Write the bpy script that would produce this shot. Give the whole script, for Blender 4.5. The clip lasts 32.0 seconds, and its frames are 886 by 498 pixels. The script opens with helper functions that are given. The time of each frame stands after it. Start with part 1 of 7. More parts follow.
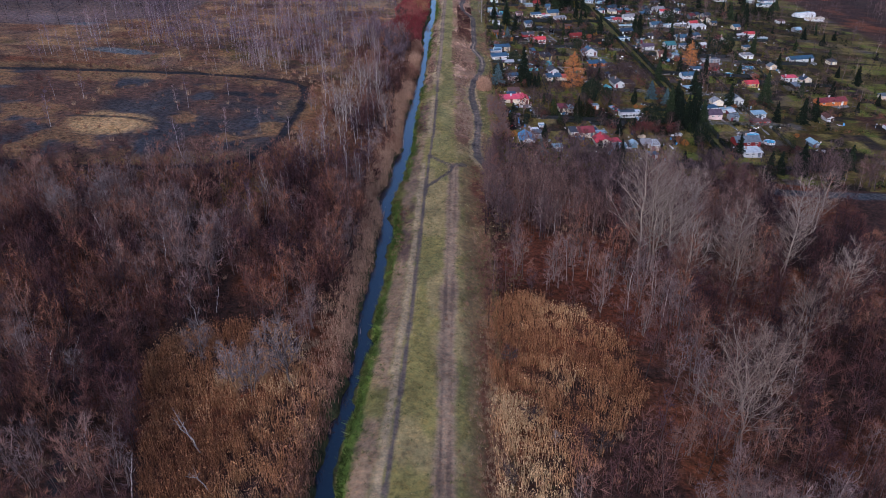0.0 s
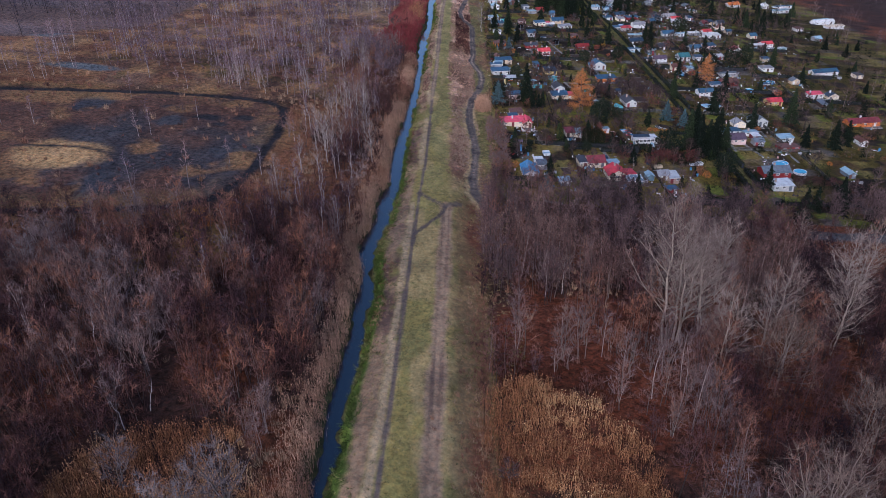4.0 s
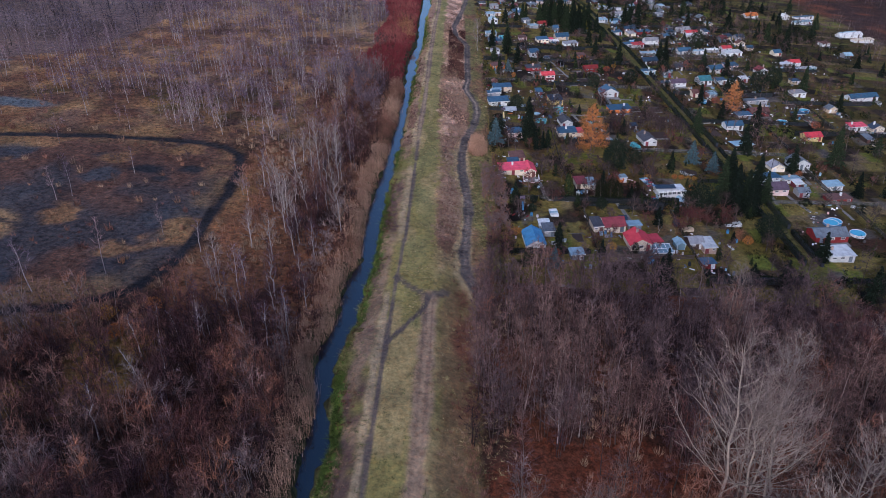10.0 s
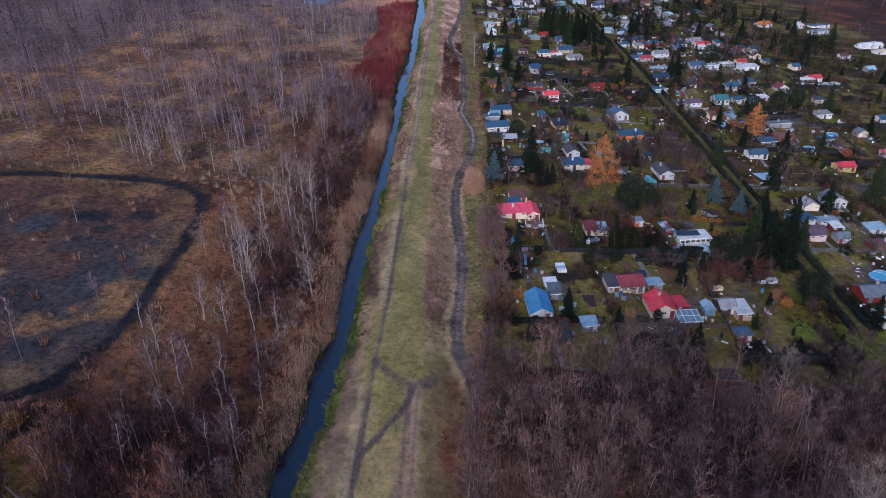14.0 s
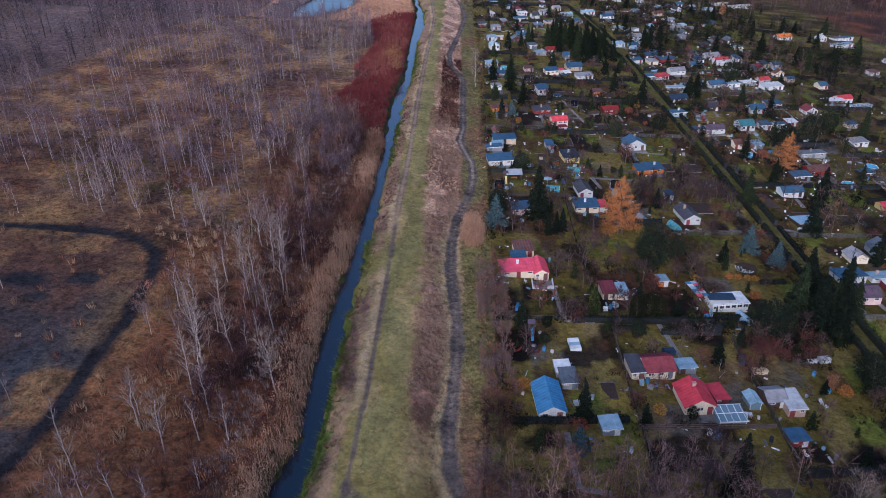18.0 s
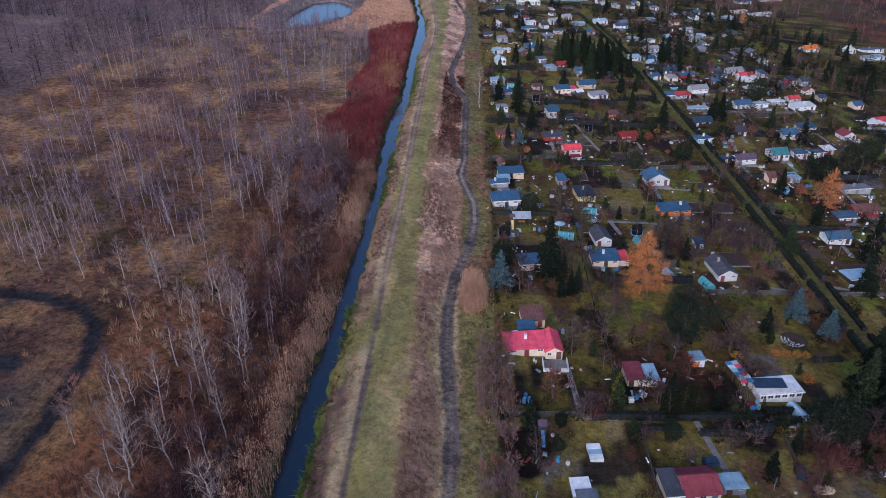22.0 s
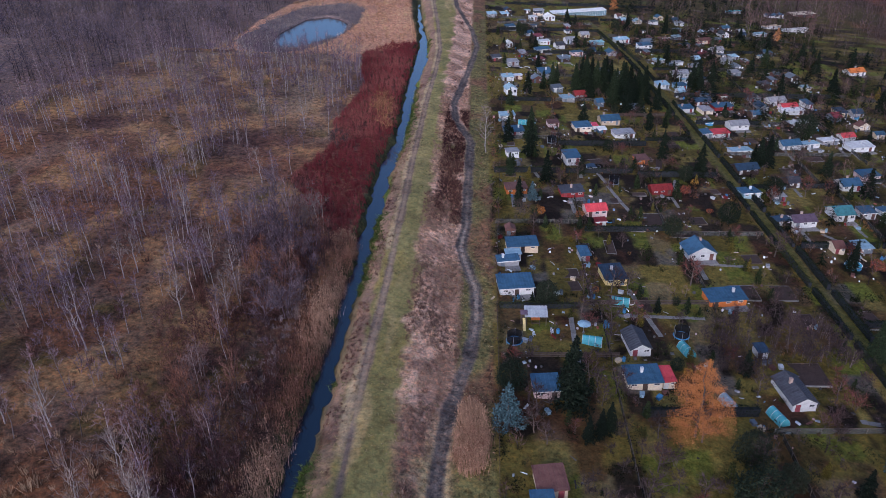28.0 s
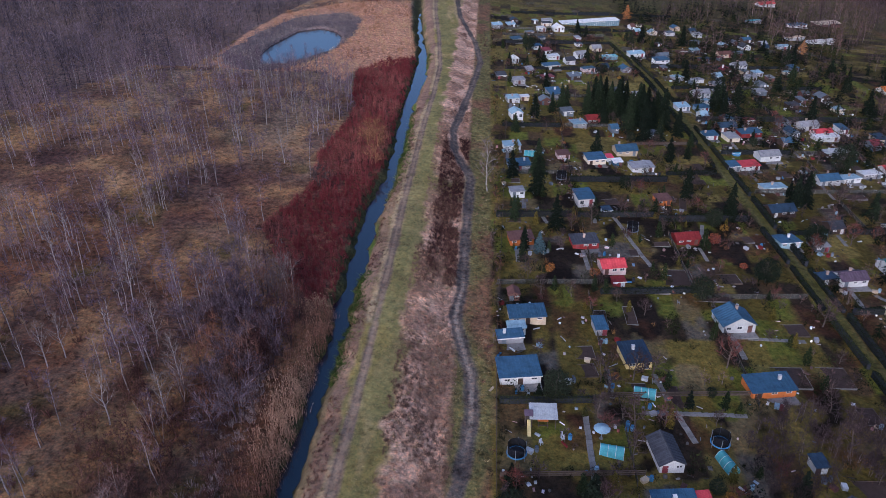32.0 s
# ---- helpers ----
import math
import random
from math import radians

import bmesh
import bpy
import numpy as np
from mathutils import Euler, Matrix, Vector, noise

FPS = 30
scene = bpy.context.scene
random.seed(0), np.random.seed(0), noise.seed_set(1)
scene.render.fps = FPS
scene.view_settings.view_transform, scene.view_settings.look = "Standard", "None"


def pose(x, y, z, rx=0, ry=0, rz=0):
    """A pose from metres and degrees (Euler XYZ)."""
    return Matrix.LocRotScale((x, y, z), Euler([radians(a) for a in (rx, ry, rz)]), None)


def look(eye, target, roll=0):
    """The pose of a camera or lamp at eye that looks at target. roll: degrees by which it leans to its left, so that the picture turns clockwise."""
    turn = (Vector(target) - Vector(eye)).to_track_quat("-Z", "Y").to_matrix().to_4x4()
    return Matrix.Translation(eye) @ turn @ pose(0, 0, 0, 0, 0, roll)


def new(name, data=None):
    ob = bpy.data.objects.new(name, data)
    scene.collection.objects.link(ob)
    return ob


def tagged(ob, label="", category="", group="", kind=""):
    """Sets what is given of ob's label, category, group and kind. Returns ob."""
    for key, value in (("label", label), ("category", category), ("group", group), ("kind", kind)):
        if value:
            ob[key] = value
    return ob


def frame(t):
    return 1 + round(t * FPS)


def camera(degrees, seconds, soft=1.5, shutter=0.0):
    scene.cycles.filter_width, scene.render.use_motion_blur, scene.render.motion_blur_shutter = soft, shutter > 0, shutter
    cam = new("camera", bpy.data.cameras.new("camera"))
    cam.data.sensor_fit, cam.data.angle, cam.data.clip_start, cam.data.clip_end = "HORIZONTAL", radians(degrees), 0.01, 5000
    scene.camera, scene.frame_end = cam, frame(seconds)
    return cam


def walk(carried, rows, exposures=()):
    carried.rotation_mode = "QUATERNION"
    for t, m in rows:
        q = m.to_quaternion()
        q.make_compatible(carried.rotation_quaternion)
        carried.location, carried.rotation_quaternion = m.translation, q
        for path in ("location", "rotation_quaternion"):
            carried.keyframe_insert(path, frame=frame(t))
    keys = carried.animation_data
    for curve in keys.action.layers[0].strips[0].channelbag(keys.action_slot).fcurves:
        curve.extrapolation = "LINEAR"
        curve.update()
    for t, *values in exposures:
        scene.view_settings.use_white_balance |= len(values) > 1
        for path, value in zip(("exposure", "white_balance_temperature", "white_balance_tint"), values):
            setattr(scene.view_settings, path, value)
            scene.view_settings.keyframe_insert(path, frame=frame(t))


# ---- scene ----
cam = camera(63.0, 32.0, soft=0.55)
PATH = [
    (0.0, 7.51, -14.89, 75.07, 61.13, 1.35, 0.89),
    (0.5, 7.69, -11.54, 75.01, 61.13, 1.34, 0.91),
    (1.0, 7.90, -8.13, 74.99, 61.11, 1.33, 0.94),
    (1.5, 8.19, -4.71, 74.90, 61.11, 1.33, 0.96),
    (2.0, 8.45, -1.35, 74.82, 61.08, 1.33, 0.98),
    (2.5, 8.70, 2.06, 74.73, 61.06, 1.32, 1.01),
    (3.0, 8.97, 5.34, 74.65, 61.03, 1.31, 1.03),
    (3.5, 9.25, 8.71, 74.55, 61.03, 1.29, 1.07),
    (5.5, 10.03, 22.18, 74.41, 60.96, 1.31, 1.06),
    (6.0, 10.25, 25.56, 74.36, 60.95, 1.31, 1.11),
    (6.5, 10.42, 28.90, 74.31, 60.97, 1.33, 1.12),
    (7.0, 10.62, 32.28, 74.27, 60.97, 1.32, 1.16),
    (7.5, 10.77, 35.67, 74.21, 60.99, 1.32, 1.16),
    (8.0, 10.98, 39.00, 74.23, 60.98, 1.33, 1.19),
    (8.5, 11.20, 42.33, 74.20, 61.00, 1.34, 1.17),
    (9.0, 11.46, 45.71, 74.18, 60.98, 1.35, 1.11),
    (9.5, 11.72, 49.03, 74.15, 60.98, 1.37, 1.05),
    (10.0, 11.98, 52.36, 74.11, 60.96, 1.37, 1.00),
    (10.5, 12.18, 55.70, 74.08, 60.96, 1.36, 0.97),
    (11.0, 12.43, 59.02, 74.10, 60.95, 1.35, 0.97),
    (11.5, 12.66, 62.39, 74.03, 60.94, 1.36, 0.94),
    (12.0, 12.85, 65.70, 74.01, 60.91, 1.35, 0.94),
    (12.5, 13.02, 69.00, 73.97, 60.91, 1.36, 0.94),
    (13.0, 13.17, 72.32, 73.94, 60.92, 1.37, 0.93),
    (13.5, 13.31, 75.69, 73.87, 60.92, 1.34, 0.91),
    (14.0, 13.37, 79.01, 73.85, 60.92, 1.33, 0.93),
    (14.5, 13.43, 82.33, 73.81, 60.93, 1.33, 1.00),
    (16.5, 14.35, 95.59, 73.40, 61.05, 1.30, 1.11),
    (17.0, 14.43, 98.92, 73.42, 61.04, 1.28, 1.15),
    (17.5, 14.56, 102.26, 73.37, 61.07, 1.24, 1.22),
    (18.0, 14.85, 105.58, 73.33, 61.07, 1.26, 1.23),
    (18.5, 15.09, 108.88, 73.28, 61.06, 1.24, 1.28),
    (19.0, 15.24, 112.19, 73.25, 61.06, 1.24, 1.34),
    (19.5, 15.33, 115.46, 73.16, 61.07, 1.24, 1.37),
    (20.0, 15.53, 118.67, 73.15, 61.07, 1.21, 1.45),
    (20.5, 15.79, 121.95, 73.15, 61.06, 1.21, 1.52),
    (21.0, 15.96, 125.25, 73.12, 61.04, 1.22, 1.59),
    (21.5, 16.15, 128.48, 73.11, 61.04, 1.23, 1.70),
    (22.0, 16.22, 131.73, 73.13, 61.02, 1.22, 1.79),
    (22.5, 16.36, 134.96, 73.18, 61.03, 1.23, 1.88),
    (23.0, 16.45, 138.20, 73.15, 61.05, 1.22, 1.96),
    (23.5, 16.57, 141.47, 73.15, 61.05, 1.22, 2.02),
    (24.0, 16.74, 144.76, 73.14, 61.06, 1.22, 2.05),
    (24.5, 16.85, 148.02, 73.09, 61.06, 1.24, 2.09),
    (25.0, 16.93, 151.27, 73.01, 61.10, 1.24, 2.08),
    (25.5, 17.06, 154.57, 72.96, 61.11, 1.24, 2.07),
    (27.5, 17.61, 167.48, 72.95, 61.10, 1.25, 2.52),
    (28.0, 17.79, 170.89, 72.90, 61.13, 1.23, 2.62),
    (28.5, 18.03, 174.20, 72.86, 61.13, 1.25, 2.63),
    (29.0, 18.22, 177.53, 72.87, 61.12, 1.25, 2.68),
    (29.5, 18.34, 180.82, 72.88, 61.11, 1.24, 2.77),
    (30.0, 18.54, 184.11, 72.87, 61.11, 1.23, 2.92),
    (30.5, 18.66, 187.42, 72.90, 61.09, 1.20, 3.03),
    (31.0, 18.81, 190.72, 72.95, 61.08, 1.19, 3.12),
    (31.5, 19.06, 194.08, 73.01, 61.07, 1.19, 3.18),
    (32.0, 19.29, 197.44, 73.06, 61.09, 1.21, 3.21),
]
walk(cam, [(t, pose(*p)) for t, *p in PATH], [(0.0, 0.62, 4950, 18.5), (16.0, 0.61, 4950, 19.0), (23.0, 0.60, 4950, 19.8), (32.0, 0.48, 4950, 20.8)])


# ---------- light ----------
world = bpy.data.worlds.new("sky")
scene.world = world
world.use_nodes = True
nt = world.node_tree
sky = nt.nodes.new("ShaderNodeTexSky")
sky.sky_type = "NISHITA"
sky.sun_disc = False
sky.sun_elevation, sky.sun_rotation = radians(22), radians(200)
sky.air_density, sky.dust_density, sky.ozone_density = 1.0, 6.0, 1.5
nt.nodes["Background"].inputs[1].default_value = 0.15
nt.links.new(sky.outputs[0], nt.nodes["Background"].inputs[0])
sun = new("sun", bpy.data.lights.new("sun", "SUN"))
sun.data.energy, sun.data.angle, sun.data.color = 0.55, radians(28), (1.0, 0.86, 0.70)
# from behind the camera and its left, as the bright front walls tell
sun.matrix_world = look((-120, -330, 142), (0, 0, 0))
scene.view_settings.exposure = 0.0


# ---------- numeric helpers ----------
def lattice(seed, n=64):
    return np.random.RandomState(seed).rand(n, n)


LATTICES = {}


def vnoise(x, y, size, seed):
    """Smooth value noise, 0 to 1, with cells of that size in metres."""
    if seed not in LATTICES:
        LATTICES[seed] = lattice(seed)
    g = LATTICES[seed]
    u, v = np.asarray(x) / size, np.asarray(y) / size
    i, j = np.floor(u).astype(int), np.floor(v).astype(int)
    a, b = u - i, v - j
    a, b = a * a * (3 - 2 * a), b * b * (3 - 2 * b)
    i0, j0, i1, j1 = i % 64, j % 64, (i + 1) % 64, (j + 1) % 64
    return (g[i0, j0] * (1 - a) + g[i1, j0] * a) * (1 - b) + (g[i0, j1] * (1 - a) + g[i1, j1] * a) * b


def fractal(x, y, size, seed):
    return (vnoise(x, y, size, seed) * 4 + vnoise(x, y, size / 2.1, seed + 1) * 2 + vnoise(x, y, size / 4.3, seed + 2)) / 7


def smooth(a, b, v):
    t = np.clip((v - a) / (b - a), 0, 1)
    return t * t * (3 - 2 * t)


def near_line(x, y, pts):
    """The distance from each place to a line through pts."""
    best = np.full(np.shape(x), 1e9)
    for (ax, ay), (bx, by) in zip(pts[:-1], pts[1:]):
        dx, dy = bx - ax, by - ay
        k = np.clip(((x - ax) * dx + (y - ay) * dy) / (dx * dx + dy * dy), 0, 1)
        best = np.minimum(best, np.hypot(x - ax - k * dx, y - ay - k * dy))
    return best


def inside(x, y, pts):
    """Whether each place lies in the outline pts."""
    hit = np.zeros(np.shape(x), bool)
    for (ax, ay), (bx, by) in zip(pts, pts[1:] + pts[:1]):
        if ay != by:
            hit ^= ((ay > y) != (by > y)) & (x < (bx - ax) * (y - ay) / (by - ay) + ax)
    return hit


# ---------- the plan ----------
# plan units to metres, and the fall of the land from west to east
EAST, NORTH, FALL = 1.0477, 1.2268, -0.1102


def spot(x, y):
    """Metres east and north of a place in the plan."""
    return x * EAST, y * NORTH


CANAL = [(-400, -11.5), (50, -11.2), (58, -10.8), (66, -9.9), (82, -9.9), (90, -9.4), (110, -9.2), (118, -10.5), (122, -10.7), (130, -9.2), (142, -8.9), (148, -7.8), (154, -7.8), (164, -8.3),
         (180, -8.0), (194, -7.3), (218, -6.6), (250, -6.5), (266, -6.9), (282, -7.0), (300, -5.4), (312, -5.2), (340, -6.3), (385, -6.0), (405, -6.8), (440, -11.9), (500, -18.0), (900, -40)]
WIDTHS = [(50, 1.5), (66, 1.2), (80, 1.5), (98, 1.5), (104, 1.95), (110, 1.35), (114, 0.95), (118, 1.75), (124, 2.15), (136, 1.8), (142, 2.1), (150, 1.35), (168, 1.9), (176, 1.55), (182, 1.7), (194, 1.15),
          (206, 1.45), (222, 1.1), (234, 1.35), (242, 1.05), (262, 1.4), (290, 1.5), (308, 1.05), (340, 1.5), (365, 1.95), (385, 1.9), (405, 1.35)]
TRACK_A = [(-3.6, -200), (-2.8, 42), (-2.1, 60), (-1.5, 84), (-1.2, 118), (-0.8, 140), (-0.2, 158), (-0.1, 180), (-0.3, 208), (0.1, 232), (0.2, 250), (0.0, 282), (0.3, 325), (1.3, 361), (1.2, 386), (-2.1, 425), (-6.1, 463), (-12, 540)]
TRACK_B = [(4.6, -200), (4.6, 42), (4.7, 72), (5.0, 92), (5.3, 115), (5.6, 136)]
CROSS = [(-0.8, 123.6), (1.6, 127.4), (4.4, 131.8), (5.4, 135.8), (8.6, 137)]
CINDER = [(17.5, 133.5), (13.7, 140), (12.2, 144.5), (11.8, 151), (12.3, 159), (13.0, 168), (12.4, 179), (11.6, 188), (11.5, 197), (12.7, 208), (15.2, 218), (16.6, 229), (16.2, 237), (14.0, 245.6), (13.1, 250), (14.2, 259),
          (14.1, 273), (14.3, 287), (14.5, 302), (9.8, 317), (8.9, 329), (11.3, 351), (14.0, 377), (15.8, 398), (13.1, 425), (5.4, 462), (2.8, 491), (0, 560)]
OVAL = [(-150, 108), (-98, 119), (-80, 122), (-66, 124.3), (-54, 127.5), (-46, 133), (-42.2, 142), (-41.4, 155), (-41, 168), (-42, 180), (-44, 186.5),
        (-48.5, 190.5), (-57, 192.5), (-74, 192), (-95, 189.5), (-120, 185), (-160, 178)]
OVAL_AREA = [(-170, 104)] + OVAL[1:-1] + [(-170, 178)]
ROAD = [(80, 137.2), (92, 137.8), (140, 142), (300, 160)]
LANE = [(86, 100), (86, 160), (85.5, 225), (84, 280), (82.5, 330), (80.5, 390), (76, 432), (70, 470)]
REDS = [(-28, 272.5), (-26.2, 276), (-22, 291), (-24.5, 306), (-22.3, 324), (-21.5, 340), (-24, 349), (-27.4, 373), (-18.9, 389), (-8.5, 395), (-8.2, 362), (-8, 330), (-7.2, 309), (-8.6, 290), (-8.9, 270), (-8.3, 248), (-12, 249.4), (-19.7, 258.4)]
POND = [(-63.4, 379), (-67.7, 392), (-67.7, 404), (-62.6, 427), (-54, 432), (-46, 426), (-41.6, 418), (-39.8, 405), (-41, 397), (-47.7, 387), (-53, 380.6)]
POND_RING = [(-81.5, 392), (-78.7, 421), (-68.7, 450), (-49.6, 458), (-37.9, 444), (-36.5, 419), (-39, 398), (-45, 383), (-51.7, 375.6), (-62.4, 367), (-77, 380)]
REED_FLAT = [(-84, 417), (-78, 457), (-63, 471), (-54, 480), (-21, 487), (-15, 440), (-9.2, 397), (-17.5, 381), (-27.7, 376), (-29, 362), (-44, 372), (-62, 362), (-82, 382)]
FAR_WOOD = [(-400, 190), (-150, 232), (-116, 259), (-108, 314), (-97, 350), (-86, 384), (-82, 440), (-60, 540), (-100, 700), (-900, 700), (-900, 190)]
REED_WEST = [(-41, 62), (-39.5, 68), (-30, 73), (-22, 73), (-13.5, 62), (-13, 20), (-24, 20)]
REED_EAST = [(12, 83), (20, 86), (28, 83), (35, 75), (36, 63), (28, 53), (20, 44), (17, 20), (11, 20)]
WOOD_EAST = [(11, -60), (11, 60), (12, 100), (13.5, 130), (15.5, 141), (36, 141), (60, 136), (85, 135), (300, 150), (300, -60)]


def skew(y):
    """How far the plot lines swing from square across the levee."""
    return 0.1 + 0.0008 * np.clip(np.asarray(y, float) - 180, 0, 250)


def canal_x(y):
    return np.interp(y, [p[0] for p in CANAL], [p[1] for p in CANAL])


def canal_half(y):
    y = np.asarray(y, float)
    return np.interp(y, [p[0] for p in WIDTHS], [p[1] for p in WIDTHS]) + 0.35 * (vnoise(y * 0 + 7.7, y, 2.2, 6) - 0.5)


def fall_at(x, y):
    """The land falls eastwards; round the pond it lies level."""
    flat = smooth(335, 372, np.asarray(y, float))
    return FALL * np.clip(np.maximum(x, -260 + 224 * flat), -260, 280)


def height(x, y):
    """The ground: flat land, the canal's cut and the low levee beside it."""
    x, y = np.asarray(x, float), np.asarray(y, float)
    c, h = canal_x(y), canal_half(y)
    d = x - c + 1.3 * (vnoise(x, y, 2.9, 9) - 0.5) + 1.1 * (vnoise(x, y, 1.2, 10) - 0.5)
    # levee: up from the water, a flat crest, down to the gardens
    crest = smooth(h + 0.2, h + 5.5, d) * (1 - smooth(6.0, 11.5, x))
    z = 1.25 * crest
    cut = smooth(h + 2.2, h - 1.2, np.abs(d))
    z = z * (1 - cut) - 2.9 * cut
    z = z + (fractal(x, y, 9, 11) - 0.5) * 0.5 * smooth(12, 22, np.abs(x + 1)) + (fractal(x, y, 1.7, 21) - 0.5) * 0.22
    for line, wide in ((TRACK_A, 0.9), (TRACK_B, 1.0), (CINDER, 1.3), (OVAL, 1.7)):
        z = z - 0.13 * (1 - smooth(wide * 0.5, wide, near_line(x, y, line)))
    z = z + 1.0 * (1 - smooth(2.5, 6, near_line(x, y, OVAL[:7]))) * smooth(1.6, 3, near_line(x, y, OVAL[:7])) * 0.4
    z = z - 1.6 * inside(x, y, POND)
    # far rise behind the gardens
    far = np.hypot(x - 20, y - 250)
    return z + 6 * smooth(420, 900, far) + fall_at(x, y)


# ---------- meshes from arrays ----------
def mesh_of(name, verts, tris, mats, slots=None, tone=None, flat=True):
    me = bpy.data.meshes.new(name)
    verts, tris = np.asarray(verts, np.float32), np.asarray(tris, np.int32)
    me.vertices.add(len(verts))
    me.vertices.foreach_set("co", verts.ravel())
    me.loops.add(tris.size)
    me.loops.foreach_set("vertex_index", tris.ravel())
    me.polygons.add(len(tris))
    me.polygons.foreach_set("loop_start", np.arange(0, tris.size, tris.shape[1], dtype=np.int32))
    for m in mats:
        me.materials.append(m)
    if slots is not None:
        me.polygons.foreach_set("material_index", np.asarray(slots, np.int32))
    if tone is not None:
        att = me.attributes.new("tone", "FLOAT", "POINT")
        att.data.foreach_set("value", np.asarray(tone, np.float32))
    me.update(calc_edges=True)
    me.validate()
    if not flat:
        me.shade_smooth()
    return me


def prisms(seg):
    """Three-sided tapered limbs: rows of two ends and two radii."""
    seg = np.asarray(seg, float).reshape(-1, 8)
    p, q, r0, r1 = seg[:, :3], seg[:, 3:6], seg[:, 6:7], seg[:, 7:8]
    d = q - p
    d /= np.maximum(np.linalg.norm(d, axis=1, keepdims=True), 1e-6)
    side = np.cross(d, np.where(np.abs(d[:, 2:3]) > 0.9, [[1.0, 0, 0]], [[0, 0, 1.0]]))
    side /= np.maximum(np.linalg.norm(side, axis=1, keepdims=True), 1e-6)
    other = np.cross(d, side)
    rings = []
    for base, rad in ((p, r0), (q, r1)):
        for k in range(3):
            a = k * 2.0944
            rings.append(base + rad * (math.cos(a) * side + math.sin(a) * other))
    v = np.stack(rings, 1).reshape(-1, 3)
    f = np.array([(0, 1, 4), (0, 4, 3), (1, 2, 5), (1, 5, 4), (2, 0, 3), (2, 3, 5)])
    return v, (np.arange(len(seg))[:, None, None] * 6 + f).reshape(-1, 3)


def blades(rows, rng):
    """Thin tapering triangles: rows of base, tip and width."""
    rows = np.asarray(rows, float).reshape(-1, 7)
    p, q, w = rows[:, :3], rows[:, 3:6], rows[:, 6:7]
    d = q - p
    s = np.cross(d, rng.normal(size=d.shape))
    s /= np.maximum(np.linalg.norm(s, axis=1, keepdims=True), 1e-6)
    v = np.stack([p - s * w / 2, p + s * w / 2, q], 1).reshape(-1, 3)
    return v, np.arange(len(v)).reshape(-1, 3)


def merged(parts):
    """Arrays (verts, tris) put together, and which part each triangle is of."""
    vs, fs, sl, n = [], [], [], 0
    for k, (v, f) in enumerate(parts):
        vs.append(v)
        fs.append(f + n)
        sl.append(np.full(len(f), k))
        n += len(v)
    return np.concatenate(vs), np.concatenate(fs), np.concatenate(sl)


def scatter(name, forms, xs, ys, scales, mats, seed, label, category, sink=0.1, tones=None):
    """One object of stuff: many copies of forms (verts, tris, slots) in one mesh."""
    rng = np.random.RandomState(seed)
    vs, fs, sl, to, n = [], [], [], [], 0
    zs = height(xs, ys) - sink
    pick = rng.randint(len(forms), size=len(xs))
    patch = smooth(0.25, 0.75, fractal(xs, ys, 15, 400 + seed % 7))
    for m, (x, y, z, s, k) in enumerate(zip(xs, ys, zs, scales, pick)):
        v, f, slot = forms[k]
        a = rng.rand() * 6.283
        c, d = math.cos(a) * s, math.sin(a) * s
        tall = s * rng.uniform(0.85, 1.2)
        vs.append(np.stack([v[:, 0] * c - v[:, 1] * d + x * EAST, v[:, 0] * d + v[:, 1] * c + y * NORTH, v[:, 2] * tall + z], 1))
        fs.append(f + n)
        sl.append(slot)
        to.append(np.full(len(v), min(1.0, max(0.0, patch[m] + rng.normal() * 0.2))))
        n += len(v)
    me = mesh_of(name, np.concatenate(vs), np.concatenate(fs), mats, np.concatenate(sl), np.concatenate(to))
    return tagged(new(name, me), label, category, kind="stuff")


def sow(n, x0, x1, y0, y1, seed, keep):
    """n random places in a rectangle of which keep(x, y) tells how likely each one stays."""
    rng = np.random.RandomState(seed)
    x, y = rng.uniform(x0, x1, n), rng.uniform(y0, y1, n)
    ok = rng.rand(n) < keep(x, y)
    return x[ok], y[ok]


# ---------- materials ----------
def material(name, rough=0.85, metal=0.0):
    m = bpy.data.materials.new(name)
    m.use_nodes = True
    b = m.node_tree.nodes["Principled BSDF"]
    b.inputs["Roughness"].default_value, b.inputs["Metallic"].default_value = rough, metal
    b.inputs["Specular IOR Level"].default_value = 0.08
    return m, m.node_tree, b


def noise_of(t, scale, detail=4, rough=0.6):
    n = t.nodes.new("ShaderNodeTexNoise")
    n.inputs["Scale"].default_value, n.inputs["Detail"].default_value, n.inputs["Roughness"].default_value = scale, detail, rough
    co = t.nodes.new("ShaderNodeTexCoord")
    t.links.new(co.outputs["Object"], n.inputs["Vector"])
    return n


def ramp_of(t, source, stops):
    r = t.nodes.new("ShaderNodeValToRGB")
    while len(r.color_ramp.elements) < len(stops):
        r.color_ramp.elements.new(0.5)
    for e, (at, col) in zip(r.color_ramp.elements, stops):
        e.position, e.color = at, (*col, 1)
    t.links.new(source, r.inputs[0])
    return r


def mix_of(t, kind, factor, a, b):
    m = t.nodes.new("ShaderNodeMix")
    m.data_type, m.blend_type = "RGBA", kind
    if isinstance(factor, (int, float)):
        m.inputs[0].default_value = factor
    else:
        t.links.new(factor, m.inputs[0])
    for i, c in ((6, a), (7, b)):
        if isinstance(c, tuple):
            m.inputs[i].default_value = (*c, 1)
        else:
            t.links.new(c, m.inputs[i])
    return m.outputs[2]


